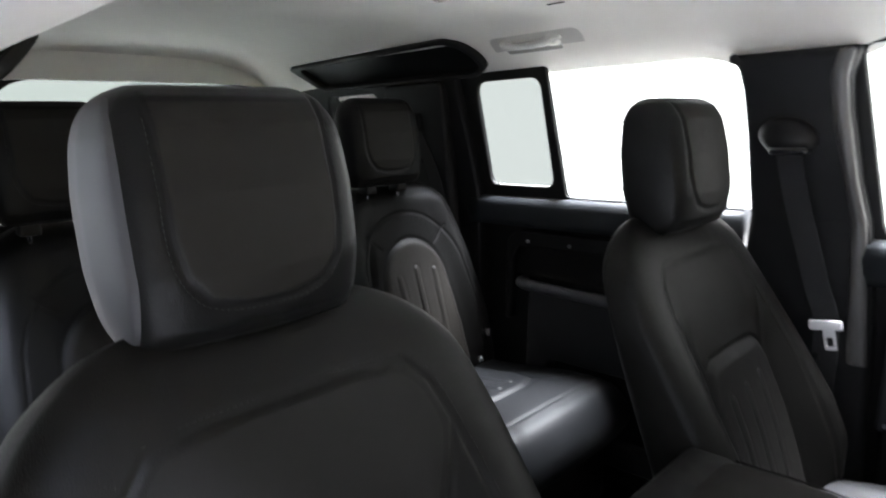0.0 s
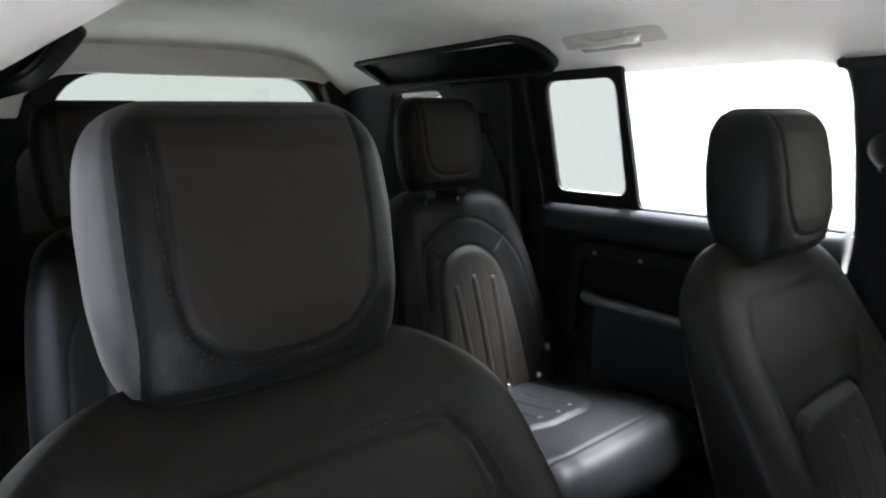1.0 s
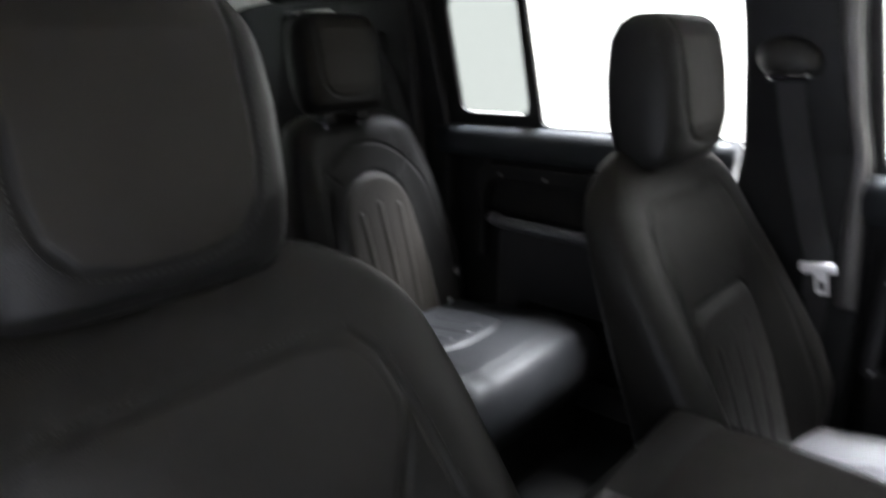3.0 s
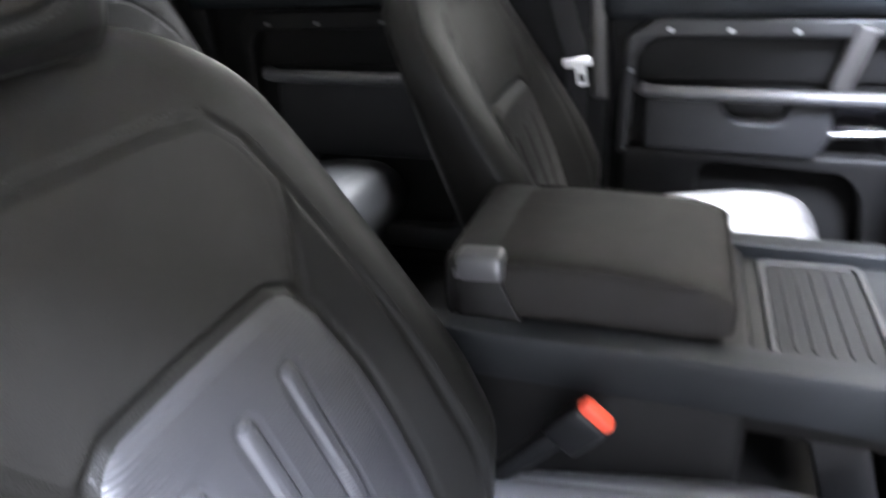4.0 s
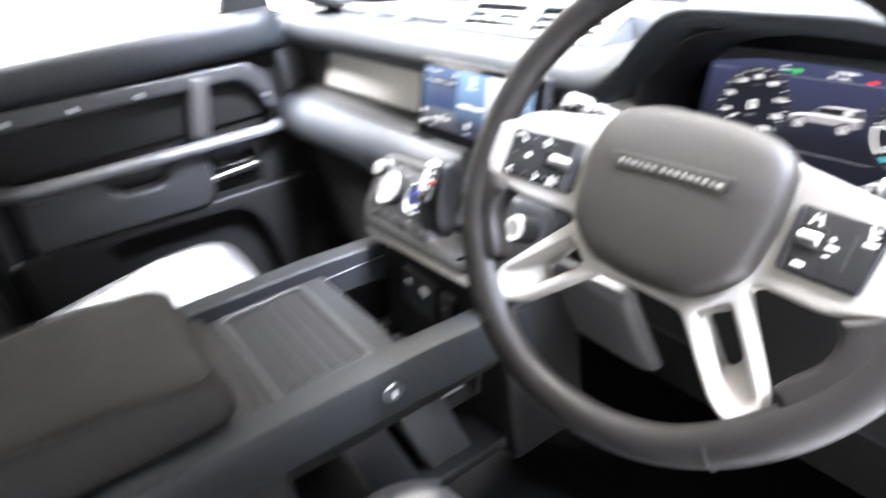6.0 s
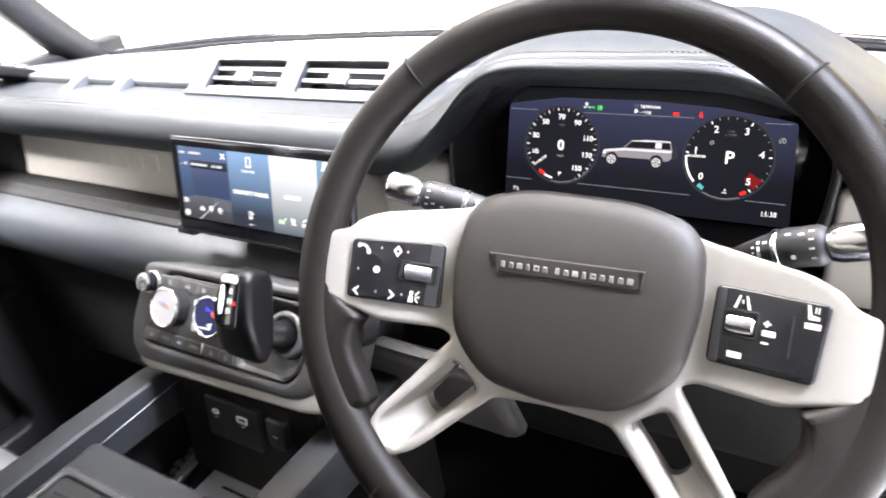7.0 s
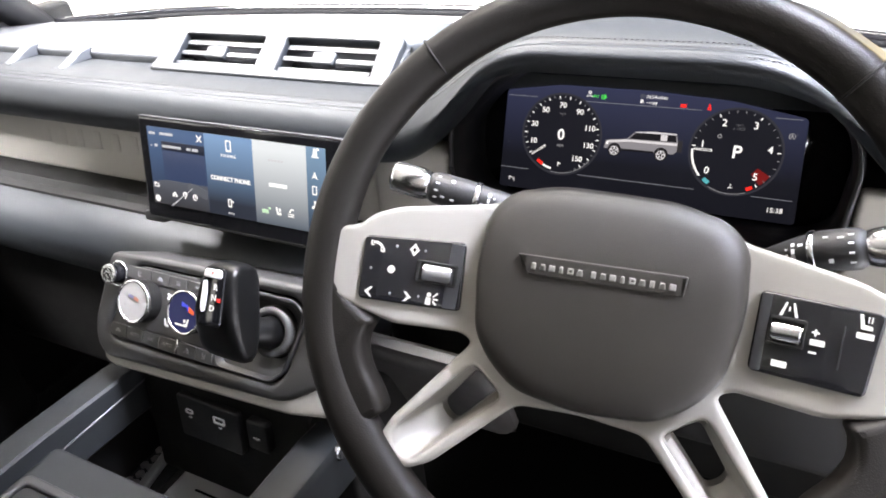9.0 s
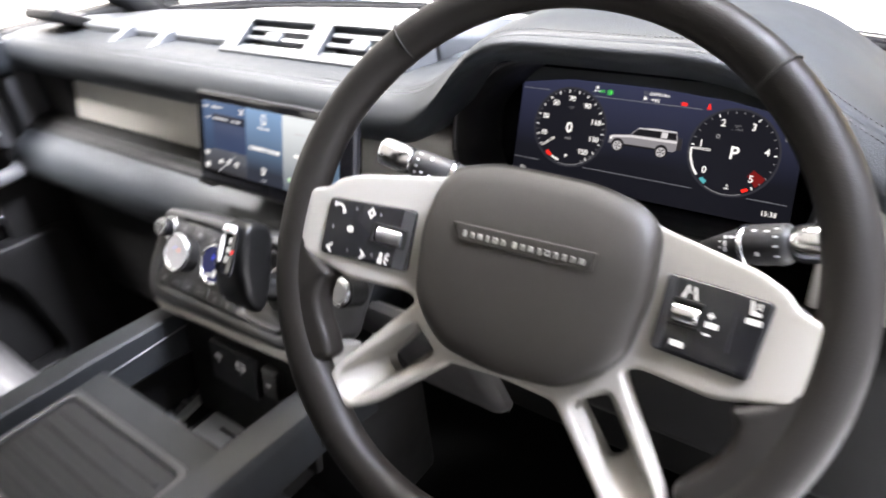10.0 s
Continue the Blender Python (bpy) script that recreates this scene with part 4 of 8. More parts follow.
def backrest(parent, zs, Wk, xck, xbk, thk, insert, lines, flutes, v0=0.45, v1=0.84, base_mat=None, insert_mat=None, top_soft=0.1, m=340, panels=(), rows=190, sewn=(), flute=0.0044):
    levels = np.concatenate([np.linspace(zs[0], zs[-1] - top_soft, rows), zs[-1] - top_soft * (1 - np.sin(np.linspace(0, np.pi / 2, 32)[1:]))])
    W = ease(levels, zs, Wk)
    xc, xb, th = ease(levels, zs, xck), ease(levels, zs, xbk), ease(levels, zs, thk)
    cap = np.clip((levels - (zs[-1] - top_soft)) / top_soft, 0, 1)
    shrink = np.sqrt(np.clip(1 - cap ** 2.6, 0.0004, 1))[:, None]
    W = W * (0.55 + 0.45 * shrink[:, 0])
    xc_, xb_, th_ = xc[:, None], xb[:, None], th[:, None]
    fr = lambda V, Z: xc_ - (1 - shrink) * th_ * 0.5 + (xb_ - xc_) * bump01((np.abs(V) - v0) / (v1 - v0)) * shrink
    bk = lambda V, Z: xc_ - th_ + (1 - shrink) * th_ * 0.48 + 0.012 * np.abs(V) ** 2
    Y, X, Z, D = pad_rings(levels, W, fr, bk, m)
    g = seam_depth(Y, Z, lines)
    rib = np.zeros(Y.shape)
    for y0, z0, z1 in flutes:
        d = near_line(Y, Z, [(y0, z0), (y0 * 0.9, z1)])
        rib += flute * np.exp(-(d / 0.0080) ** 6) - 0.45 * flute * np.exp(-((d - 0.0115) / 0.0035) ** 2)
    ins_puff = np.where(inside(Y, Z, insert), 0.007 * bump01(near_line(Y, Z, insert + insert[:1]) / 0.02), 0.0)
    X = np.where(D > 0, X - g + rib + ins_puff * np.abs(D), X)
    verts, faces = loft(np.stack([X, Y, Z], -1))
    mesh_ob("backrest", verts, faces, base_mat or LEATHER, parent)
    for nm, outline, label in panels:
        skin(parent, nm, Y, Z, X, D, round_poly(outline, 0.02, 5), BACK_PANEL, label, lambda G: np.stack([G[..., 2], G[..., 0], G[..., 1]], -1), 0.0016)
    half_n = Y.shape[1] // 2

    def on_face(y, z):
        k = int(np.clip(np.searchsorted(levels, z), 1, len(levels) - 1))
        o = np.argsort(Y[k, :half_n + 1])
        return float(np.interp(y, Y[k, :half_n + 1][o], X[k, :half_n + 1][o]))

    for line in sewn:
        curve = smooth_path([(0, y, z) for y, z in line], 120)
        stitch_line(parent, [(on_face(p.y, p.z) + 0.0006, p.y, p.z) for p in curve], STITCH, 0.0062, 0.0006)
    skin(parent, "back_insert", Y, Z, X, D, round_poly(insert, 0.045, 8), insert_mat or RIBBED, "ribbed fluted insert of the backrest", lambda G: np.stack([G[..., 2], G[..., 0], G[..., 1]], -1), 0.0022, 440 if rows > 150 else 240, 110 if rows > 150 else 50)


def cushion(parent, xs, Wk, zck, bolster, z_low, insert, lines, flutes=(), insert_mat=None, base_mat=None, m=260, v0=0.55, v1=0.86):
    levels = np.concatenate([np.linspace(xs[0], xs[-1] - 0.06, 90), xs[-1] - 0.06 * (1 - np.sin(np.linspace(0, np.pi / 2, 30)[1:]))])
    W, zc = ease(levels, xs, Wk), ease(levels, xs, zck)
    cap = np.clip((levels - (xs[-1] - 0.06)) / 0.06, 0, 1)
    shrink = np.sqrt(np.clip(1 - cap ** 2.2, 0.0004, 1))[:, None]
    zc_ = zc[:, None]
    zm = z_low + 0.55 * (zc_ - z_low)
    fr = lambda V, X: zm + (zc_ + bolster * bump01((np.abs(V) - v0) / (v1 - v0)) - zm) * shrink
    bk = lambda V, X: zm + (z_low - zm) * shrink
    Y, Z, X, D = pad_rings(levels, W, fr, bk, m, 4.6)
    g = seam_depth(Y, X, lines)
    rib = np.zeros(Y.shape)
    for y0, x0, x1 in flutes:
        d = near_line(Y, X, [(y0, x0), (y0, x1)])
        rib += 0.0036 * np.exp(-(d / 0.0085) ** 4) - 0.0015 * np.exp(-((d - 0.0125) / 0.004) ** 2)
    puff = np.where(inside(Y, X, insert), 0.007 * bump01(near_line(Y, X, insert + insert[:1]) / 0.02), 0.0)
    Z = np.where(D > 0, Z - g + rib + puff * np.abs(D), Z)
    verts, faces = loft(np.stack([X, -Y, Z], -1))
    mesh_ob("seat_cushion", verts, faces, base_mat or LEATHER_SOFT, parent)
    skin(parent, "cushion_insert", Y, X, Z, D, round_poly(insert, 0.03, 6), insert_mat or RIBBED, "raised insert of the seat cushion", lambda G: np.stack([G[..., 1], -G[..., 0], G[..., 2]], -1))


def headrest(parent, x0, z0, z1, half, thick, lean=0.08, seam=True, name="headrest", mat=None, front_round=0.16, taper=0.15, sides=False):
    n = 70
    u = np.linspace(0, 1, n)
    u = 0.5 - 0.5 * np.cos(np.pi * u)
    levels = z0 + (z1 - z0) * u
    prof = np.interp(u, [0, 0.05, 0.14, 0.32, 0.6, 0.80, 0.90, 0.965, 1.0], [0.84, 0.90, 0.955, 0.995, 1.0, 0.962, 0.895, 0.79, 0.62])
    k = np.hanning(11)
    prof = np.convolve(np.pad(prof, 5, "edge"), k / k.sum(), "valid")
    tp = np.interp(u, [0, 0.03, 0.10, 0.3, 0.6, 0.85, 0.95, 0.99, 1.0], [0.38, 0.62, 0.84, 1.0, 0.98, 0.87, 0.69, 0.47, 0.32])
    W = half * prof
    xm = x0 + lean * (levels - z0) * 0.0 - 0.10 * (levels - z0)
    T = (thick / 2 * tp)[:, None]
    xm_ = xm[:, None]
    fr = lambda V, Z: xm_ + T * (1 - front_round * V ** 2)
    bk = lambda V, Z: xm_ - T * (1 - 0.35 * V ** 2)
    Y, X, Z, D = pad_rings(levels, W, fr, bk, 170, 6.5)
    Y = Y * (1 - taper * np.clip((X - xm_) / (thick / 2), 0, 1) ** 1.4)
    h, s = z1 - z0, half * 0.66
    if seam:
        u_line = [(-s, z1 - 0.012), (-s, z0 + h * 0.44), (-s * 0.92, z0 + h * 0.30), (-s * 0.70, z0 + h * 0.205), (-s * 0.35, z0 + h * 0.17), (0, z0 + h * 0.165), (s * 0.35, z0 + h * 0.17), (s * 0.70, z0 + h * 0.205), (s * 0.92, z0 + h * 0.30), (s, z0 + h * 0.44), (s, z1 - 0.012)]
        X = np.where(D > 0, X - seam_depth(Y, Z, [u_line], 0.0030, 0.0030), X)
    verts, faces = loft(np.stack([X, Y, Z], -1))
    ob = mesh_ob(name, verts, faces, mat or LEATHER, parent)
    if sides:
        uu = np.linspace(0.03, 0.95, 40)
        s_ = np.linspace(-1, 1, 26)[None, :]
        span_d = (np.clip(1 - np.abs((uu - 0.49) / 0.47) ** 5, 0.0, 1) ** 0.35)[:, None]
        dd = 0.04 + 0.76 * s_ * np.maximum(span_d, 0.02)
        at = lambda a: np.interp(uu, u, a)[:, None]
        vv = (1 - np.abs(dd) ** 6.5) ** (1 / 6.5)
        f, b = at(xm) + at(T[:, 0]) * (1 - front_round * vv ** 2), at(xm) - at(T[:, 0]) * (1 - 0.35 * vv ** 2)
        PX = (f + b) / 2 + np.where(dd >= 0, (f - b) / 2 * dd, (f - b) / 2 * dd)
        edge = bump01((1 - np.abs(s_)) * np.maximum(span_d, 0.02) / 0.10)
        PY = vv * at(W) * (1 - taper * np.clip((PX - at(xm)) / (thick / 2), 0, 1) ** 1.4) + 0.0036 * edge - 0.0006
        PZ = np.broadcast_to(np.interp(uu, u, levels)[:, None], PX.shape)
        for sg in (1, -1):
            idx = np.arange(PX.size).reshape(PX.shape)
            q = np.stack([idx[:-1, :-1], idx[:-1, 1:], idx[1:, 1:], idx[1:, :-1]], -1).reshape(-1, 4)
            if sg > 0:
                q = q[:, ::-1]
            mesh_ob("side_panel", [tuple(p) for p in np.stack([PX, PY * sg, PZ], -1).reshape(-1, 3).tolist()], q.tolist(), LIT_SIDE_LEATHER, ob, "smooth sewn leather side panel, paler for the light on it")
    if seam:
        to_xyz = lambda G: np.stack([G[..., 2], G[..., 0], G[..., 1]], -1)
        skin(ob, "centre_panel", Y, Z, X, D, u_line, PANEL_TEXTILE, "slightly lighter sewn centre panel", to_xyz, 0.0016)
        half_n = Y.shape[1] // 2

        def on_face(y, z):
            k = int(np.clip(np.searchsorted(levels, z), 1, n - 1))
            o = np.argsort(Y[k, :half_n + 1])
            return float(np.interp(y, Y[k, :half_n + 1][o], X[k, :half_n + 1][o]))

        for off in (1.05,):
            line = [(y * off, z0 + h * 0.5 + (z - z0 - h * 0.5) * (off if z < z0 + h * 0.5 else 1.0)) for y, z in u_line[1:-1]]
            line = [(u_line[0][0] * off, z1 - 0.03)] + line + [(u_line[-1][0] * off, z1 - 0.03)]
            curve = smooth_path([(0, y, z) for y, z in line], 90)
            stitch_line(ob, [(on_face(p.y, p.z) + 0.0006, p.y, p.z) for p in curve], STITCH, 0.0062, 0.0006)
    return ob


def front_seat(ox, cy, side, label, up=0.0, hx=-0.355, hy=0.0, flute=0.0044, cush=0.0, low=0.0, lift=0.0):
    """side: +1 where the console lies on the seat's left."""
    seat = thing("front_seat", label, "car seat", pose(ox, cy, 0), "front seats")
    zs = [0.20, 0.30, 0.39, 0.465, 0.54, 0.60, 0.68, 0.74, 0.785, 0.815, 0.845]
    Wk = [0.225, 0.262, 0.275, 0.272, 0.268, 0.264, 0.258, 0.246, 0.228, 0.208, 0.19]
    xck = [-0.105, -0.125, -0.148, -0.172, -0.202, -0.226, -0.258, -0.284, -0.304, -0.318, -0.334]
    xbk = [-0.085, -0.070, -0.066, -0.096, -0.142, -0.182, -0.238, -0.276, -0.300, -0.316, -0.334]
    thk = [0.10, 0.11, 0.115, 0.115, 0.112, 0.108, 0.10, 0.095, 0.09, 0.085, 0.08]
    ins = [(-0.094, 0.657), (0.0, 0.660), (0.094, 0.657), (0.114, 0.646), (0.128, 0.618), (0.134, 0.55), (0.139, 0.44), (0.142, 0.28), (-0.142, 0.28), (-0.139, 0.44), (-0.134, 0.55), (-0.128, 0.618), (-0.114, 0.646)]
    if side > 0:
        ins = [(y + (0.012 * min(1.0, (0.66 - z) / 0.10) if y > 0.11 else 0.0), z) for y, z in ins]
    lines = [ins + ins[:1],
             [(-0.200, 0.30), (-0.189, 0.468), (-0.190, 0.534), (-0.183, 0.624), (-0.174, 0.692), (-0.160, 0.742), (-0.138, 0.766), (-0.08, 0.774), (0.08, 0.774), (0.138, 0.766), (0.160, 0.742), (0.174, 0.692), (0.183, 0.624), (0.190, 0.534), (0.189, 0.468), (0.200, 0.30)],
             [(0.172, 0.712), (0.150, 0.672), (0.126, 0.624)], [(-0.172, 0.712), (-0.150, 0.672), (-0.126, 0.624)]]
    ins = [(y, z - low * bump01((z - 0.28) / 0.20)) for y, z in ins]
    lines[0] = ins + ins[:1]
    lines[2:] = [[(s_ * 0.172, 0.712 - low * 0.5), (s_ * 0.150, 0.672 - low * 0.8), (s_ * 0.126, 0.624 - low)] for s_ in (1, -1)]
    fl = [(-0.072, 0.587 - low, 0.30), (-0.006, 0.592 - low, 0.30), (0.060, 0.597 - low, 0.30)]
    upper = [(-0.134, 0.762), (-0.08, 0.770), (0.08, 0.770), (0.134, 0.762), (0.156, 0.739), (0.167, 0.712 - low * 0.5), (0.146, 0.674 - low * 0.8), (0.124, 0.640 - low), (0.104, 0.662 - low), (-0.104, 0.662 - low), (-0.124, 0.640 - low), (-0.146, 0.674 - low * 0.8), (-0.167, 0.712 - low * 0.5), (-0.156, 0.739)]
    backrest(seat, zs, Wk, xck, xbk, thk, ins, lines, fl, panels=[("upper_panel", upper, "smooth sewn panel above the insert")], sewn=[[(y * 1.045, 0.5 + (z - 0.5) * 1.018) for y, z in lines[1]]], flute=flute, base_mat=BACK_LEATHER, insert_mat=RIBBED if side > 0 else BACK_PANEL)
    # Only the driver's headrest gets the side panels with light in their colour.
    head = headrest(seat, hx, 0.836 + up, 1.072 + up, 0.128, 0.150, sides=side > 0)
    head.location.y = hy
    for y in (-0.055, 0.055):
        mesh_ob("headrest_post", *tube([(-0.345, y, 0.74), (hx, y, 0.84)], 0.006, 12), CHROME, seat, "chrome headrest post")
    xs = [-0.16, -0.05, 0.08, 0.20, 0.28, 0.33, 0.365]
    insc = [(-0.125, -0.16), (0.125, -0.16), (0.138, 0.02), (0.12, 0.085), (0.07, 0.115), (-0.07, 0.115), (-0.12, 0.085), (-0.138, 0.02)]
    lc = [insc + insc[:1], [(0.125, 0.08), (0.165, 0.16), (0.20, 0.25)], [(-0.125, 0.08), (-0.165, 0.16), (-0.20, 0.25)], [(-0.205, -0.15), (-0.21, 0.18), (-0.195, 0.26), (-0.12, 0.30), (0.12, 0.30), (0.195, 0.26), (0.21, 0.18), (0.205, -0.15)]]
    cushion(seat, xs, [0.225, 0.245, 0.258, 0.262, 0.258, 0.245, 0.225], [0.265, 0.280, 0.298, 0.316, 0.318, 0.306, 0.285], 0.026, 0.15, insc, lc, [(-0.06, -0.1, 0.06), (0.0, -0.1, 0.08), (0.06, -0.1, 0.06)], LIT_CUSHION_LEATHER, LIT_CUSHION_LEATHER)
    for ob in seat.children:
        if ob.name.split(".")[0] in ("seat_cushion", "cushion_insert"):
            ob.location = (0, cush, lift)
    part("seat_base", span(-0.12, 0.26, -0.21, 0.21, 0.03, 0.17, 0.012), PLASTIC, seat)
    for y in (-0.17, 0.17):
        part("seat_rail", span(-0.22, 0.34, y - 0.02, y + 0.02, 0.0, 0.03, 0.004), STEEL, seat, "dark steel seat rail")
    part("recliner_cover", rbox(0.20, 0.024, 0.10, 0.01, 3, (-0.10, side * 0.262, 0.24)), PLASTIC, seat)
    return seat


front_seat(0.0, -0.457, 1, "black leather driver's seat with ribbed fluted insert and wide headrest", -0.013, -0.383, 0.0, 0.0044, 0.042, 0.026)
front_seat(0.013, 0.398, -1, "black leather front passenger seat with stitched panels beside the console", -0.020, -0.340, 0.012, 0.0022, 0.0, 0.052, 0.018)


def rear_seat(cy, label, half=0.255, hy=0.0, hz=0.0, hw=0.122):
    seat = thing("rear_seat", label, "car seat", pose(0, cy, 0), "rear seats")
    k = half / 0.27
    zs = [0.24, 0.34, 0.44, 0.53, 0.63, 0.72, 0.785, 0.825, 0.855]
    Wk = [0.262 * k, 0.27 * k, 0.27 * k, 0.262 * k, 0.25 * k, 0.235 * k, 0.215 * k, 0.20 * k, 0.185 * k]
    xck = [-1.03, -1.05, -1.075, -1.10, -1.13, -1.155, -1.172, -1.183, -1.195]
    xbk = [x + d for x, d in zip(xck, (0.02, 0.03, 0.034, 0.034, 0.03, 0.02, 0.012, 0.005, 0.0))]
    thk = [0.12] * 9
    s = half / 0.255
    arch = lambda w, z, h: [(w * math.cos(t), z + h * math.sin(t)) for t in np.linspace(0, np.pi, 15)]
    ins = [(x * s, z) for x, z in [(0.145, 0.265), (0.136, 0.44)] + arch(0.122, 0.575, 0.130) + [(-0.136, 0.44), (-0.145, 0.265)]]
    lines = [ins + ins[:1], [(x * s, z) for x, z in [(0.20, 0.28), (0.194, 0.50)] + arch(0.182, 0.60, 0.178) + [(-0.194, 0.50), (-0.20, 0.28)]],
             [(0.100 * s, 0.680), (0.148 * s, 0.725)], [(-0.100 * s, 0.680), (-0.148 * s, 0.725)]]
    fl = [(-0.067 * s, 0.600, 0.345), (0.0, 0.618, 0.335), (0.067 * s, 0.606, 0.345)]
    backrest(seat, zs, Wk, xck, xbk, thk, ins, lines, fl, 0.5, 0.85, LEATHER, PANEL_TEXTILE, 0.07, 240, rows=120, flute=0.0034)
    head = headrest(seat, -1.185, 0.860, 1.096 + hz, hw, 0.115)
    head.location.y = hy
    for y in (-0.055, 0.055):
        mesh_ob("headrest_post", *tube([(-1.195, y + hy, 0.80), (-1.192, y + hy, 0.90)], 0.006, 12), CHROME, seat, "chrome headrest post")
        part("post_collar", span(-1.212, -1.170, y + hy - 0.018, y + hy + 0.018, 0.838, 0.862, 0.005), PLASTIC, seat)
    xs = [-1.06, -0.95, -0.85, -0.75, -0.66, -0.61, -0.575]
    insc = [(-0.14 * s, -1.06), (0.14 * s, -1.06), (0.145 * s, -0.88), (0.12 * s, -0.80), (0.06 * s, -0.775), (-0.06 * s, -0.775), (-0.12 * s, -0.80), (-0.145 * s, -0.88)]
    lc = [insc + insc[:1], [(0.125 * s, -0.80), (0.19 * s, -0.71)], [(-0.125 * s, -0.80), (-0.19 * s, -0.71)], [(-0.235 * s, -0.66), (0.235 * s, -0.66)]]
    cushion(seat, xs, [half * 0.99] * 5 + [half * 0.985, half * 0.97], [0.300, 0.312, 0.326, 0.342, 0.345, 0.336, 0.322], 0.012, 0.17, insc, lc, [(-0.055 * s, -0.97, -0.83), (0, -0.98, -0.82), (0.055 * s, -0.97, -0.83)], REAR_LEATHER, REAR_LEATHER)
    part("seat_base", span(-1.05, -0.64, -half * 0.9, half * 0.9, 0.0, 0.185, 0.01), PLASTIC, seat)
    for y in (-0.12, 0.0, 0.12):
        part("anchor_stud", rbox(0.012, 0.014, 0.018, 0.004, 2, (-1.005, y * s + 0.02, 0.335)), CHROME, seat, "small bright anchor stud")
    return seat


rear_seat(0.462, "black leather outer rear seat with arched fluted insert and tall headrest", 0.255, -0.050, 0.0, 0.130)
rear_seat(-0.330, "black leather outer rear seat behind the driver's seat", 0.255, -0.070, -0.012, 0.112)


def rear_middle():
    seat = thing("rear_seat", "narrow black leather middle rear seat with low headrest", "car seat", pose(0, 0.051, -0.030), "rear seats")
    zs = [0.26, 0.46, 0.66, 0.78, 0.85]
    xck = [-1.03, -1.075, -1.13, -1.165, -1.185]
    ins = [(-0.07, 0.74), (0.07, 0.74), (0.07, 0.30), (-0.07, 0.30)]
    backrest(seat, zs, [0.118, 0.12, 0.12, 0.118, 0.115], xck, [x + 0.006 for x in xck], [0.12] * 5, ins, [ins + ins[:1], [(-0.12, 0.60), (0.12, 0.60)]], (), 0.5, 0.9, LEATHER, PANEL_TEXTILE, 0.05, 160, rows=90)
    headrest(seat, -1.19, 0.88, 1.055, 0.085, 0.10, seam=False)
    for y in (-0.04, 0.04):
        mesh_ob("headrest_post", *tube([(-1.195, y, 0.82), (-1.192, y, 0.90)], 0.006, 12), CHROME, seat, "chrome headrest post")
    xs = [-1.06, -0.95, -0.85, -0.75, -0.66, -0.61, -0.575]
    insc = [(-0.08, -1.06), (0.08, -1.06), (0.08, -0.80), (-0.08, -0.80)]
    cushion(seat, xs, [0.125] * 7, [0.305, 0.316, 0.33, 0.345, 0.348, 0.338, 0.322], 0.0, 0.17, insc, [insc + insc[:1]], (), REAR_LEATHER, REAR_LEATHER)
    part("seat_base", span(-1.05, -0.64, -0.11, 0.11, 0.0, 0.185, 0.01), PLASTIC, seat)


rear_middle()


# ---- dashboard ----
dash = thing("dashboard", "black and grey dashboard with pale beige insert and stitched soft rolls", "dashboard")


def hump(y):
    """How far the upper roll rises over the instruments at y."""
    return float(np.interp(y, [-0.68, -0.62, -0.585, -0.555, -0.525, -0.495, -0.465, -0.305, -0.283, -0.258, -0.230, -0.195, -0.150, -0.10], [0.0, 0.004, 0.016, 0.034, 0.053, 0.066, 0.0705, 0.0705, 0.066, 0.053, 0.030, 0.010, 0.002, 0.0]))


def reach(y):
    """How far the hood comes towards the driver at y."""
    return float(np.interp(y, [-0.62, -0.56, -0.48, -0.28, -0.20, -0.13], [0.0, 0.01, 0.02, 0.02, 0.01, 0.0]))


def upper_roll():
    ys = np.concatenate([np.linspace(0.775, 0.0, 26), np.linspace(-0.03, -0.68, 66), np.linspace(-0.69, -0.775, 5)])
    h = np.array([hump(y) for y in ys])
    r = np.array([reach(y) for y in ys])
    k = np.hanning(9)
    k /= k.sum()
    h, r = np.convolve(np.pad(h, 4, "edge"), k, "valid"), np.convolve(np.pad(r, 4, "edge"), k, "valid")
    prof = [(0.80, 0.730), (0.72, 0.736), (0.690, 0.7375), (0.674, 0.7370), (0.662, 0.7356), (0.6520, 0.7334), (0.6496, 0.7324), (0.6484, 0.7286), (0.6472, 0.7316), (0.6450, 0.7306), (0.638, 0.726), (0.628, 0.715), (0.624, 0.702), (0.626, 0.690), (0.633, 0.680), (0.645, 0.674), (0.665, 0.672), (0.80, 0.672)]
    rings = []
    for y, a, b in zip(ys, h, r):
        ring = []
        for x, z in prof:
            f = np.clip((0.80 - x) / 0.13, 0, 1)
            low = 1.08 if z > 0.71 else (1.45 if z > 0.69 else 1.72)
            ring.append((x - b * f, y, z + a * low))
        rings.append(ring)
    mesh_ob("upper_roll", *loft(rings), DASH_SOFT, dash, "stitched soft grey upper roll rising over the instruments")
    for dx, zz in ((0.6545, 0.7346), (0.6425, 0.7298)):
        pts = [(dx - b, y, zz + a * 1.08) for y, a, b in zip(ys[3:-6:2], h[3:-6:2], r[3:-6:2])]
        stitch_line(dash, pts, STITCH, 0.0040, 0.00038)


upper_roll()


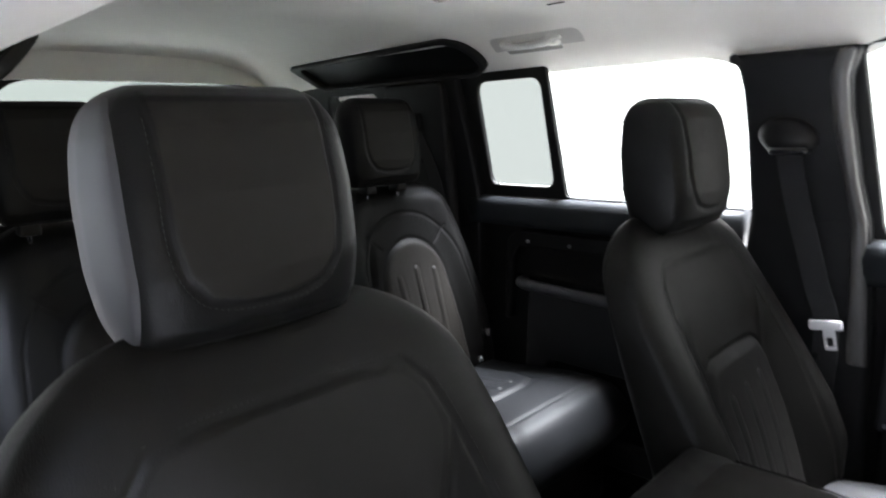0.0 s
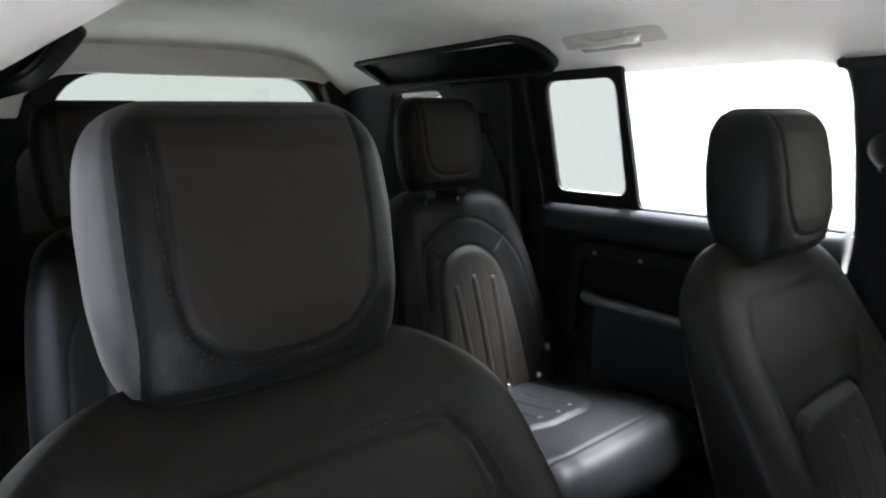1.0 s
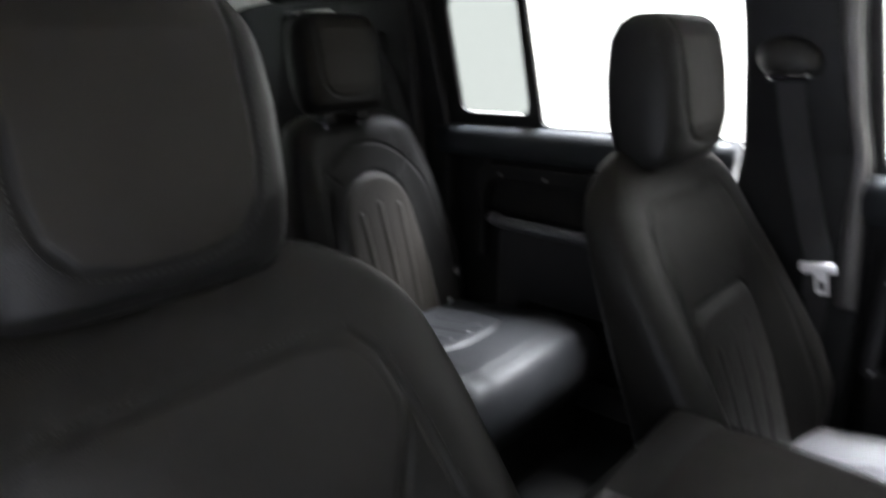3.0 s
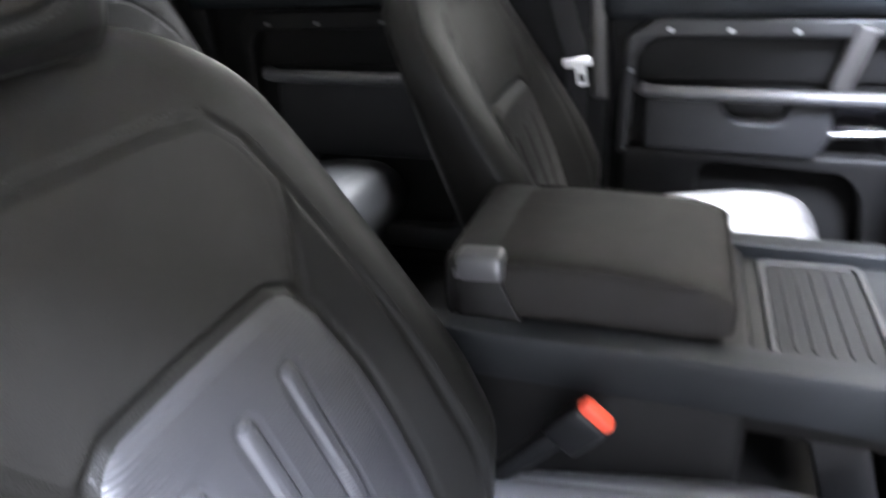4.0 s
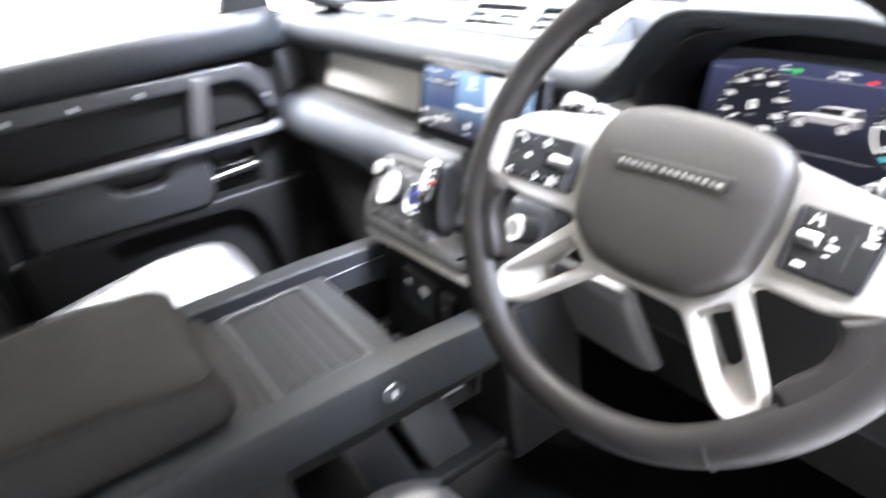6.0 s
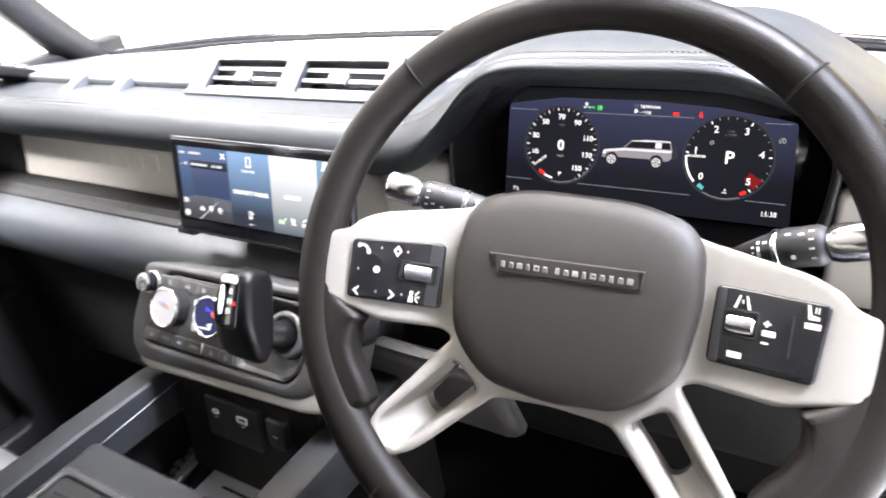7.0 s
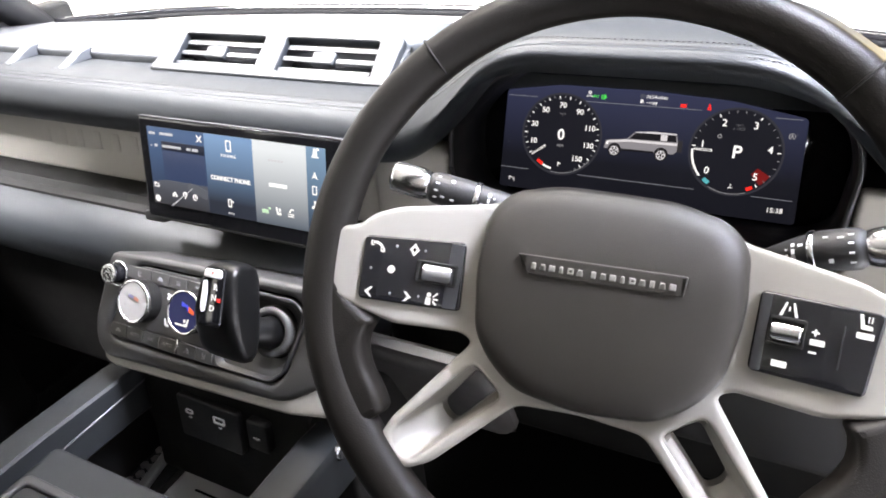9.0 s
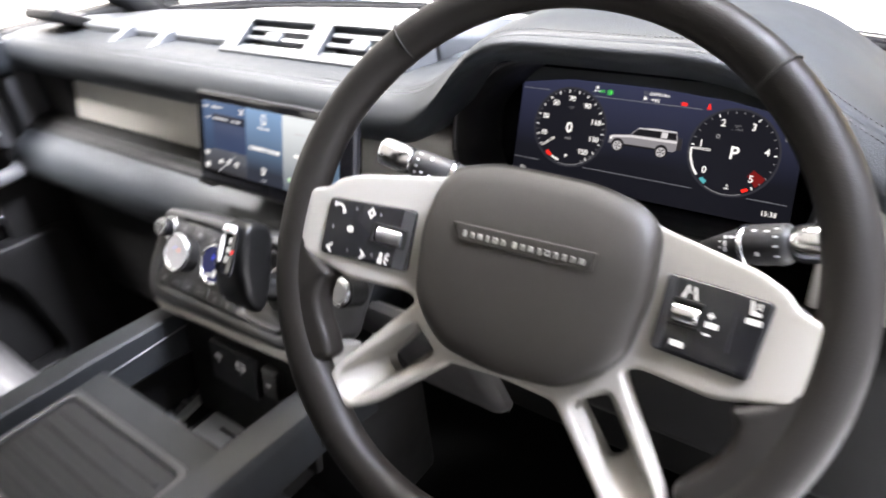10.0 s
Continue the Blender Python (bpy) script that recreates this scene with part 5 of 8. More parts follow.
def dash_top():
    ys = np.linspace(0.77, -0.77, 40)
    rings = []
    for y in ys:
        bow = 0.085 * (1 - (y / 0.77) ** 2)
        rings.append([(0.77, y, 0.66), (0.77, y, 0.732), (0.78, y, 0.7345), (0.80, y, 0.7335), (0.90, y, 0.720), (0.96 + bow, y, 0.711), (0.985 + bow, y, 0.69), (0.985 + bow, y, 0.60)])
    mesh_ob("top_pad", *loft(rings), DASH_TOP, dash, "grey dash top under the windscreen")


dash_top()
# raised vent housing in the middle of the dash top
vh = thing("vent_unit", "grey centre air vent housing on the dash top", "air vent")


VENT_A, VENT_B = Vector((0.6991, 0, 0.7448)), Vector((0.7424, 0, 0.7679))
VENT_UP = (VENT_B - VENT_A).normalized()
VENT_L = (VENT_B - VENT_A).length
VENT_N = Vector((-VENT_UP.z, 0, VENT_UP.x))
VENT_AT = Matrix(((0, VENT_UP.x, VENT_N.x, VENT_A.x), (-1, 0, 0, 0), (0, VENT_UP.z, VENT_N.z, VENT_A.z), (0, 0, 0, 1)))
VENTS = ((-0.1750, -0.0505), (-0.0200, 0.1040))


def vent_hole(u0, u1):
    return round_poly([(u0 + 0.004, 0.0), (u1 + 0.004, 0.0), (u1 - 0.004, VENT_L), (u0 - 0.004, VENT_L)], 0.004)


def vent(u0, u1):
    """One outlet: dark box, three broad slats and a sliding tab behind the fascia's opening."""
    out = thing("air_vent", "louvred air outlet with three pale slats and sliding tab", "air vent", VENT_AT, "dash air vents")
    part("vent_box", slab(rect(u0 - 0.006, u1 + 0.006, -0.006, VENT_L + 0.006, 0.004), 0.004, 0.001), GLOSS_BLACK, out, "dark vent interior", pose(0, 0, -0.030))
    for i in range(3):
        v = 0.0060 + i * 0.0165
        part("slat", rbox(u1 - u0 - 0.002, 0.0066, 0.0030, 0.0012, 2), VENT_PALE, out, "pale slat", pose((u0 + u1) / 2, v, -0.0060, 10, 0, 0))
    part("slider_tab", rbox(0.030, 0.0170, 0.009, 0.003, 3), VENT_PALE, out, "grey sliding tab", pose((u0 + u1) / 2 - 0.004, VENT_L * 0.47, -0.0045, 10, 0, 0))
    return out


for uu in VENTS:
    vent(*uu)


def vent_body():
    fascia = slab(round_poly([(-0.202, -0.012), (0.1317, -0.012), (0.1275, VENT_L + 0.008), (-0.1935, VENT_L + 0.008)], 0.005), 0.012, 0.003, [vent_hole(*uu) for uu in VENTS])
    part("vent_fascia", fascia, VENT_PALE, vh, "pale grey fascia round both outlets", VENT_AT @ pose(0, 0, -0.005))
    rings = []
    for y in np.linspace(0.200, -0.132, 20):
        rings.append([(0.7476, y, 0.69), (0.7476, y, 0.7600), (0.754, y, 0.7690), (0.768, y, 0.7700), (0.836, y, 0.7640), (0.90, y, 0.748), (0.97, y, 0.724), (0.995, y, 0.710), (0.995, y, 0.69)])
    mesh_ob("vent_housing", *loft(rings), DASH_TOP, vh, "grey raised housing")
    for y in (0.1980, -0.1300):
        mesh_ob("vent_cheek", *loft([[(0.694, y + q, 0.725), (0.754, y + q, 0.725), (0.754, y + q, 0.762), (0.694, y + q, 0.738)] for q in (0.002, -0.002)]), DASH_TOP, vh, "", False)


vent_body()
# tray on the passenger's side of the dash top, with its brackets and end vent
for y in (0.345, 0.455):
    br = upright(slab(round_poly([(0.664, 0.733), (0.722, 0.733), (0.722, 0.752), (0.706, 0.752)], 0.004), 0.016, 0.004), y)
    part("tray_bracket", br, DASH_TOP, dash, "grey bracket on the passenger tray")
part("tray_wall", span(0.715, 0.735, 0.205, 0.62, 0.728, 0.748, 0.006), DASH_TOP, dash)
endv = thing("air_vent", "small dark end vent on the passenger side of the dash", "air vent", pose(0.70, 0.665, 0.757, 0, 25, 0), "dash air vents")
part("vent_frame", rbox(0.07, 0.11, 0.018, 0.005, 3), PLASTIC, endv)
for i in range(3):
    part("slat", rbox(0.006, 0.09, 0.014, 0.002, 2), PANEL_GREY, endv, "", pose(-0.02 + i * 0.02, 0, 0.008, 0, 30, 0))

# pale insert, dark ledge and lower roll
bp = rbox(0.012, 0.78, 0.088, 0.005, 3)
bmesh.ops.transform(bp, matrix=pose(0.668, 0.24, 0.637, 0, 12, 0), verts=bp.verts[:])
part("beige_insert", bp, BEIGE, dash, "pale beige insert panel")
for y0, w in ((0.42, 0.020), (0.385, 0.018), (0.35, 0.018), (0.315, 0.018), (0.28, 0.020), (0.245, 0.018), (0.21, 0.018)):
    eb = rbox(0.0030, w * 0.8, 0.024, 0.0012, 2)
    bmesh.ops.transform(eb, matrix=pose(0.6639, y0, 0.643, 0, 12, 0), verts=eb.verts[:])
    part("embossed_mark", eb, BEIGE, dash, "raised beige mark")
part("insert_end", span(0.655, 0.70, 0.62, 0.745, 0.585, 0.69, 0.008), PLASTIC, dash, "dark end of the insert recess")


def ledge(y0, y1):
    prof = [(0.70, 0.602), (0.664, 0.600), (0.655, 0.594), (0.645, 0.592), (0.630, 0.590), (0.622, 0.583), (0.610, 0.581), (0.60, 0.56), (0.70, 0.56)]
    return loft([[(x, y, z) for x, z in prof] for y in np.linspace(y0, y1, 8)])


mesh_ob("dark_ledge", *ledge(0.745, -0.15), PLASTIC, dash, "dark stepped ledge under the insert", False)


def lower_roll():
    prof = [(0.70, 0.580), (0.625, 0.580), (0.600, 0.577), (0.578, 0.567), (0.563, 0.550), (0.558, 0.530), (0.563, 0.508), (0.578, 0.490), (0.605, 0.476), (0.66, 0.466), (0.80, 0.45), (0.80, 0.58)]
    rings = []
    ys = np.concatenate([[0.752, 0.748, 0.742], np.linspace(0.73, -0.14, 30)])
    for y in ys:
        g = 1.0 if y < 0.735 else (0.94 if y < 0.745 else 0.8)
        rings.append([(0.68 + (x - 0.68) * g, y, 0.525 + (z - 0.525) * g) for x, z in prof])
    return loft(rings)


mesh_ob("lower_roll", *lower_roll(), DASH_SOFT, dash, "padded grey lower roll")
part("glove_box", span(0.62, 0.66, 0.23, 0.74, 0.22, 0.475, 0.02), PLASTIC, dash, "black glove box lid")
part("dash_core", span(0.77, 0.98, -0.77, 0.77, 0.20, 0.70, 0.01), PLASTIC, dash)
part("dash_end", span(0.60, 0.72, 0.742, 0.775, 0.45, 0.735, 0.012), PLASTIC_GREY, dash, "grey end cheek of the dashboard")
# driver's side below the instruments
part("beige_insert", span(0.655, 0.67, -0.76, -0.5535, 0.55, 0.70, 0.006), BEIGE, dash, "pale beige panel outside the instruments")
part("column_side", span(0.652, 0.69, -0.215, -0.125, 0.58, 0.69, 0.008), BEIGE, dash, "pale beige panel between screen and instruments")
kp = rbox(0.03, 0.20, 0.16, 0.02, 3)
bmesh.ops.transform(kp, matrix=pose(0.598, -0.19, 0.435, 0, -22, 0), verts=kp.verts[:])
part("knee_panel", kp, PANEL_GREY, dash, "grey knee panel under the steering column")
part("lower_cover", span(0.62, 0.72, -0.76, -0.13, 0.42, 0.60, 0.02), PLASTIC, dash)

# ---- steering column and stalks ----
col = thing("steering_column", "dark steering column shroud with two stalks", "steering column")
cs = rbox(0.14, 0.105, 0.085, 0.03, 4)
bmesh.ops.transform(cs, matrix=pose(0.595, -0.395, 0.632, 0, 31, 0), verts=cs.verts[:])
part("shroud", cs, PLASTIC, col)


def stalk(tip, root, label, ring=0.60, end=1.0, end_r=0.009, barrel=0.0128):
    """A lever with a knurled bright end, a dark barrel with printed marks, a bright ring and a tapering root."""
    a, b = Vector(tip), Vector(root)
    d = b - a
    st = mesh_ob("stalk_arm", *tube([a + d * f for f in (0.27, 0.30, 0.32, ring - 0.04, ring - 0.01, ring + 0.02, (ring + end) / 2, end)], [0.0105, barrel - 0.0006, barrel, barrel, barrel - 0.0008, barrel - 0.001, (barrel + end_r) / 2, end_r], 24), PLASTIC_GREY, col, label)
    tip_ob = mesh_ob("stalk_tip", *tube([a + d * f for f in (0.0, 0.006, 0.02, 0.20, 0.235, 0.26, 0.27)], [0.0085, 0.0112, 0.0122, 0.0126, 0.0120, 0.0112, 0.0105], 24), CHROME, st, "bright knurled stalk end")
    mesh_ob("stalk_cap", *tube([a + d * f for f in (-0.012, 0.004)], [0.0070, 0.0086], 20), PLASTIC, tip_ob, "dark end cap")
    mesh_ob("stalk_ring", *tube([a + d * f for f in (ring - 0.015, ring - 0.008, ring + 0.015, ring + 0.022)], [barrel - 0.0006, barrel + 0.0003, barrel + 0.0003, barrel - 0.0006], 24), CHROME, st, "bright ring")
    side = d.normalized()
    marks = [(0.33, v, 0.0030, 0.0011) for v in (-42, -14, 12, 38)] + [(0.38, 30, 0.0034, 0.0012), (0.43, -34, 0.0026, 0.0026), (0.45, 34, 0.0030, 0.0014)]
    marks += [(ring + 0.05, 20, 0.0030, 0.0018), (ring + 0.09, 0, 0.0020, 0.0034), (ring + 0.09, -22, 0.0026, 0.0030), (ring + 0.09, 26, 0.0022, 0.0022), (ring + 0.125, -14, 0.0016, 0.0012), (ring + 0.125, 10, 0.0016, 0.0012)]
    n0 = (Vector((-0.80, 0, 0.60)) - side * Vector((-0.80, 0, 0.60)).dot(side)).normalized()
    for f, turn, w, h in marks:
        n = Matrix.Rotation(radians(turn), 3, side) @ n0
        m = Matrix((side, n.cross(side), n)).transposed().to_4x4()
        rad = barrel if f < ring else float(np.interp(f, [ring + 0.02, (ring + end) / 2, end], [barrel - 0.001, (barrel + end_r) / 2, end_r]))
        mk = rbox(w, h, 0.0008, 0.0001, 1)
        bmesh.ops.transform(mk, matrix=Matrix.Translation(a + d * f + n * rad) @ m, verts=mk.verts[:])
        part("stalk_mark", mk, PALE_PRINT, st, "pale printed mark")
    return st


stalk((0.544, -0.221, 0.722), (0.566, -0.330, 0.692), "dark indicator stalk with bright end")
stalk((0.550, -0.579, 0.724), (0.562, -0.472, 0.684), "dark wiper stalk with bright end", 0.525, 0.80, 0.0035, 0.0134)

# ---- instrument cluster ----
cl_at = facing(0.755, -0.382, 0.678, 16)
cluster = thing("instrument_cluster", "wide digital instrument display with two round dials in black bezel", "instrument cluster", cl_at)
front_o = [(-0.161, -0.027), (-0.151, -0.050), (-0.128, -0.0625), (-0.090, -0.0635), (0.0, -0.062), (0.093, -0.0605), (0.137, -0.0590), (0.160, -0.044), (0.166, -0.011), (0.166, 0.0145), (0.156, 0.038), (0.129, 0.060), (0.074, 0.073), (-0.010, 0.075), (-0.094, 0.066), (-0.128, 0.050), (-0.160, 0.014)]
rim_path = smooth_path(front_o + front_o[:1], 128)[:-1]


def cowl():
    """Black walls running back from the front rim to the glass."""
    c = Vector((0.0, 0.004, 0))
    rings = []
    for f, z in ((1.035, 0.094), (1.02, 0.1015), (1.0, 0.1005), (0.985, 0.094), (0.99, 0.070), (1.02, 0.030), (1.06, -0.004)):
        rings.append([(c.x + (p.x - c.x) * f, c.y + (p.y - c.y) * f, z) for p in rim_path])
    return loft(rings, True, False)


mesh_ob("bezel", *cowl(), PLASTIC, cluster, "deep black cowl round the display", True, None, 50)
mesh_ob("bezel_rim", *tube([(p.x * 1.012, p.y * 1.02, 0.1015) for p in rim_path] + [(rim_path[0].x * 1.012, rim_path[0].y * 1.02, 0.1015)], 0.0022, 10), PLASTIC_GREY, cluster, "thin grey bezel rim")
part("back_plate", slab([(p.x * 1.08, p.y * 1.12) for p in rim_path], 0.004, 0.001), GLOSS_BLACK, cluster, "black glass", pose(0, 0, -0.006))
disp = part("display", slab(round_poly([(-0.150, -0.062), (0.140, -0.062), (0.1345, 0.034), (0.07, 0.045), (0, 0.049), (-0.09, 0.049), (-0.147, 0.041)], 0.004), 0.002, 0.0004), NAVY, cluster, "dark blue lit display")
dim_line = glowing("display_line", (0.35, 0.38, 0.45), 0.6)


def flat_box(parent, name, x0, x1, y0, y1, mat, z=0.0016, label="", rot=0.0, r=0.0):
    """A thin mark lying on a display or switch face."""
    bm = slab(rect(-(x1 - x0) / 2, (x1 - x0) / 2, -(y1 - y0) / 2, (y1 - y0) / 2, r), 0.0006, 0.0001)
    return part(name, bm, mat, parent, label, pose((x0 + x1) / 2, (y0 + y1) / 2, z, 0, 0, rot))


def disc_pts(r, cx=0.0, cy=0.0, n=18):
    return [(cx + r * math.cos(2 * math.pi * i / n), cy + r * math.sin(2 * math.pi * i / n)) for i in range(n)]


def arc_pts(r0, r1, a0, a1, cx=0.0, cy=0.0, n=10):
    a = [radians(a0 + (a1 - a0) * i / n) for i in range(n + 1)]
    return [(cx + r0 * math.cos(t), cy + r0 * math.sin(t)) for t in a] + [(cx + r1 * math.cos(t), cy + r1 * math.sin(t)) for t in a[::-1]]


def bar_pts(x0, y0, x1, y1, w):
    d = math.hypot(x1 - x0, y1 - y0)
    nx, ny = -(y1 - y0) / d * w / 2, (x1 - x0) / d * w / 2
    return [(x0 + nx, y0 + ny), (x0 - nx, y0 - ny), (x1 - nx, y1 - ny), (x1 + nx, y1 + ny)]


# small printed or lit symbols, each a few closed outlines in a box one unit high
GLYPHS = {
    "handset": [arc_pts(0.42, 0.60, 60, 175, 0.05, -0.25), [(-0.60, -0.36), (-0.34, -0.36), (-0.28, -0.05), (-0.60, -0.05)], [(0.20, 0.02), (0.40, 0.02), (0.42, 0.36), (0.18, 0.36)]],
    "phone": [rect(-0.30, 0.30, -0.5, 0.5, 0.08), rect(-0.20, 0.20, -0.34, 0.38)],
    "phone_plus": [rect(-0.36, 0.16, -0.5, 0.5, 0.08), rect(-0.26, 0.06, -0.34, 0.38), rect(0.24, 0.50, 0.16, 0.24), rect(0.33, 0.41, 0.07, 0.33)],
    "diamond": [[(-0.38, 0), (0, -0.5), (0.38, 0), (0, 0.5)], [(-0.14, 0), (0, 0.2), (0.14, 0), (0, -0.2)]],
    "dot": [disc_pts(0.5)],
    "chevron": [[(-0.40, 0), (0.18, 0.5), (0.40, 0.5), (0.0, 0), (0.40, -0.5), (0.18, -0.5)]],
    "voice": [disc_pts(0.17, -0.22, 0.26), [(-0.44, -0.5), (-0.02, -0.5), (-0.06, 0.04), (-0.40, 0.04)], bar_pts(0.10, 0.10, 0.42, 0.46, 0.12), bar_pts(0.12, -0.04, 0.50, -0.04, 0.12), bar_pts(0.10, -0.18, 0.40, -0.46, 0.12)],
    "lane": [[(-0.62, -0.5), (-0.40, -0.5), (-0.16, 0.5), (-0.30, 0.5)], [(0.62, -0.5), (0.40, -0.5), (0.16, 0.5), (0.30, 0.5)], rect(-0.05, 0.05, -0.10, 0.20)],
    "arrow": [[(0, 0.5), (-0.45, -0.45), (0, -0.22), (0.45, -0.45)]],
    "note": [disc_pts(0.2, -0.2, -0.28), rect(-0.08, 0.04, -0.28, 0.5), [(0.0, 0.5), (0.0, 0.28), (0.32, 0.14), (0.32, 0.34)]],
    "folder": [[(-0.55, -0.4), (0.55, -0.4), (0.55, 0.25), (0.05, 0.25), (-0.05, 0.42), (-0.55, 0.42)], rect(-0.40, 0.40, -0.26, 0.10)],
    "hexagon": [disc_pts(0.5, 0, 0, 6)],
    "house": [[(-0.5, -0.4), (-0.16, -0.4), (-0.16, -0.05), (0.16, -0.05), (0.16, -0.4), (0.5, -0.4), (0.5, 0.05), (0.0, 0.48), (-0.5, 0.05)]],
    "pin": [arc_pts(0.22, 0.42, -50, 230, 0, 0.12), [(-0.12, -0.16), (0.12, -0.16), (0, -0.55)]],
    "clock": [arc_pts(0.36, 0.5, -20, 300), bar_pts(0, 0, 0, 0.28, 0.1), bar_pts(0, 0, 0.22, -0.08, 0.1)],
    "seat": [[(-0.40, 0.5), (-0.20, 0.5), (-0.06, -0.12), (0.40, -0.20), (0.40, -0.44), (-0.22, -0.44)], rect(0.08, 0.16, 0.0, 0.4), rect(0.26, 0.34, 0.0, 0.4)],
    "radio": [rect(-0.6, 0.35, -0.35, 0.15, 0.05), rect(0.38, 0.70, 0.20, 0.45)],
    "lines": [rect(-0.4, 0.4, -0.48, -0.36), rect(-0.4, 0.4, -0.24, -0.12), [(-0.30, 0.0), (-0.10, 0.0), (0.15, 0.32), (0.40, 0.30), (0.40, 0.46), (0.0, 0.46)]],
    "mast": [[(-0.45, -0.5), (0.45, -0.5), (0.45, -0.38), (-0.45, -0.38)], bar_pts(-0.25, -0.4, -0.10, 0.42, 0.1), bar_pts(0.25, -0.4, 0.10, 0.42, 0.1), disc_pts(0.16, 0.36, 0.36), rect(-0.18, 0.18, 0.32, 0.44)],
    "screen_heat": [[(-0.55, -0.35), (0.55, -0.35), (0.40, 0.38), (-0.40, 0.38)], [(-0.43, -0.24), (0.43, -0.24), (0.31, 0.27), (-0.31, 0.27)], bar_pts(-0.14, -0.15, -0.10, 0.18, 0.07), bar_pts(0.10, -0.15, 0.14, 0.18, 0.07)],
    "airflow": [disc_pts(0.14, -0.28, 0.30), [(-0.42, -0.10), (-0.18, 0.12), (0.02, -0.12), (0.40, -0.16), (0.40, -0.32), (-0.30, -0.32)], bar_pts(0.05, 0.30, 0.50, 0.30, 0.09), bar_pts(0.05, 0.06, 0.50, 0.06, 0.09)],
    "car_side": [[(-0.6, -0.25), (0.6, -0.25), (0.6, 0.0), (0.34, 0.06), (0.20, 0.32), (-0.28, 0.32), (-0.36, 0.06), (-0.6, 0.02)], [(-0.24, 0.08), (0.22, 0.08), (0.14, 0.23), (-0.21, 0.23)], disc_pts(0.12, -0.34, -0.32, 10), disc_pts(0.12, 0.34, -0.32, 10)],
    "mountain": [[(-0.55, -0.4), (0.55, -0.4), (0.15, 0.45), (-0.15, 0.45)], [(-0.36, -0.28), (0.36, -0.28), (0.06, 0.30), (-0.06, 0.30)], rect(-0.05, 0.05, -0.2, 0.1)],
    "seat_pair": [[(-0.35, 0.5), (-0.18, 0.5), (-0.10, 0.05), (0.20, 0.02), (0.20, -0.14), (-0.24, -0.14)], rect(-0.3, 0.34, -0.5, -0.40), rect(0.26, 0.36, -0.4, 0.3), rect(-0.3, 0.2, -0.30, -0.22)],
    "belt": [disc_pts(0.2, 0, 0.34, 12), [(-0.34, -0.5), (0.34, -0.5), (0.26, 0.10), (-0.26, 0.10)], bar_pts(-0.2, 0.0, 0.2, -0.42, 0.08)],
    "battery": [rect(-0.62, 0.62, -0.42, 0.30, 0.04), rect(-0.40, -0.12, -0.10, -0.02), rect(0.12, 0.40, -0.10, -0.02)],
    "lamp": [arc_pts(0.30, 0.44, -90, 90, 0.10, 0.0), rect(0.02, 0.14, -0.44, 0.44), bar_pts(-0.10, 0.34, -0.44, 0.34, 0.12), bar_pts(-0.10, 0.11, -0.44, 0.11, 0.12), bar_pts(-0.10, -0.11, -0.44, -0.11, 0.12), bar_pts(-0.10, -0.34, -0.44, -0.34, 0.12)],
    "side_lamps": [arc_pts(0.16, 0.30, 90, 270, -0.16, 0), rect(-0.22, -0.14, -0.3, 0.3), arc_pts(0.16, 0.30, -90, 90, 0.16, 0), rect(0.14, 0.22, -0.3, 0.3), bar_pts(0.56, 0.2, 0.8, 0.3, 0.09), bar_pts(0.56, 0, 0.85, 0, 0.09), bar_pts(0.56, -0.2, 0.8, -0.3, 0.09), bar_pts(-0.56, 0.2, -0.8, 0.3, 0.09), bar_pts(-0.56, 0, -0.85, 0, 0.09), bar_pts(-0.56, -0.2, -0.8, -0.3, 0.09)],
    "sensor": [disc_pts(0.34, 0, 0.12), disc_pts(0.2, 0, 0.12)],
    "stop_start": [arc_pts(0.38, 0.5, -60, 240), [(-0.24, -0.3), (-0.12, -0.3), (0.0, 0.08), (0.12, -0.3), (0.24, -0.3), (0.06, 0.30), (-0.06, 0.30)]],
    "fuel": [rect(-0.40, 0.14, -0.5, 0.5, 0.06), rect(-0.26, 0.0, 0.10, 0.36), [(0.20, 0.30), (0.30, 0.30), (0.46, 0.10), (0.46, -0.36), (0.28, -0.36), (0.28, -0.26), (0.36, -0.26), (0.36, 0.06)]],
    "thermometer": [rect(-0.07, 0.07, -0.2, 0.5), rect(0.07, 0.26, 0.28, 0.38), rect(0.07, 0.26, 0.08, 0.18), bar_pts(-0.5, -0.34, 0.5, -0.34, 0.12)],
    "flag": [rect(-0.42, -0.30, -0.5, 0.5), [(-0.30, 0.5), (0.46, 0.24), (-0.30, -0.02)]],
    "usb": [bar_pts(-0.6, 0, 0.5, 0, 0.14), [(0.45, 0.22), (0.45, -0.22), (0.75, 0)], disc_pts(0.16, -0.6, 0, 10), bar_pts(-0.3, 0, 0.05, 0.34, 0.1), bar_pts(-0.1, 0, 0.25, -0.34, 0.1)],
}


def glyph(parent, kind, x, y, size, mat, z=0.0016, name="symbol", label="", flip=1, rot=0):
    """One symbol from the table above as a thin raised mesh."""
    loops = [[(flip * px * size, py * size) for px, py in q] for q in GLYPHS[kind]]
    return part(name, slab(loops[0], 0.0006, 0.00004, loops[1:]), mat, parent, label, pose(x, y, z, 0, 0, rot))


for x0, x1, y0 in ((-0.145, -0.114, 0.0355), (-0.0636, 0.0457, 0.0347), (0.108, 0.1300, 0.033), (-0.149, -0.118, -0.0404), (-0.0645, 0.0496, -0.040), (0.100, 0.1345, -0.040)):
    flat_box(disp, "rule_line", x0, x1, y0 - 0.00028, y0 + 0.00028, dim_line)


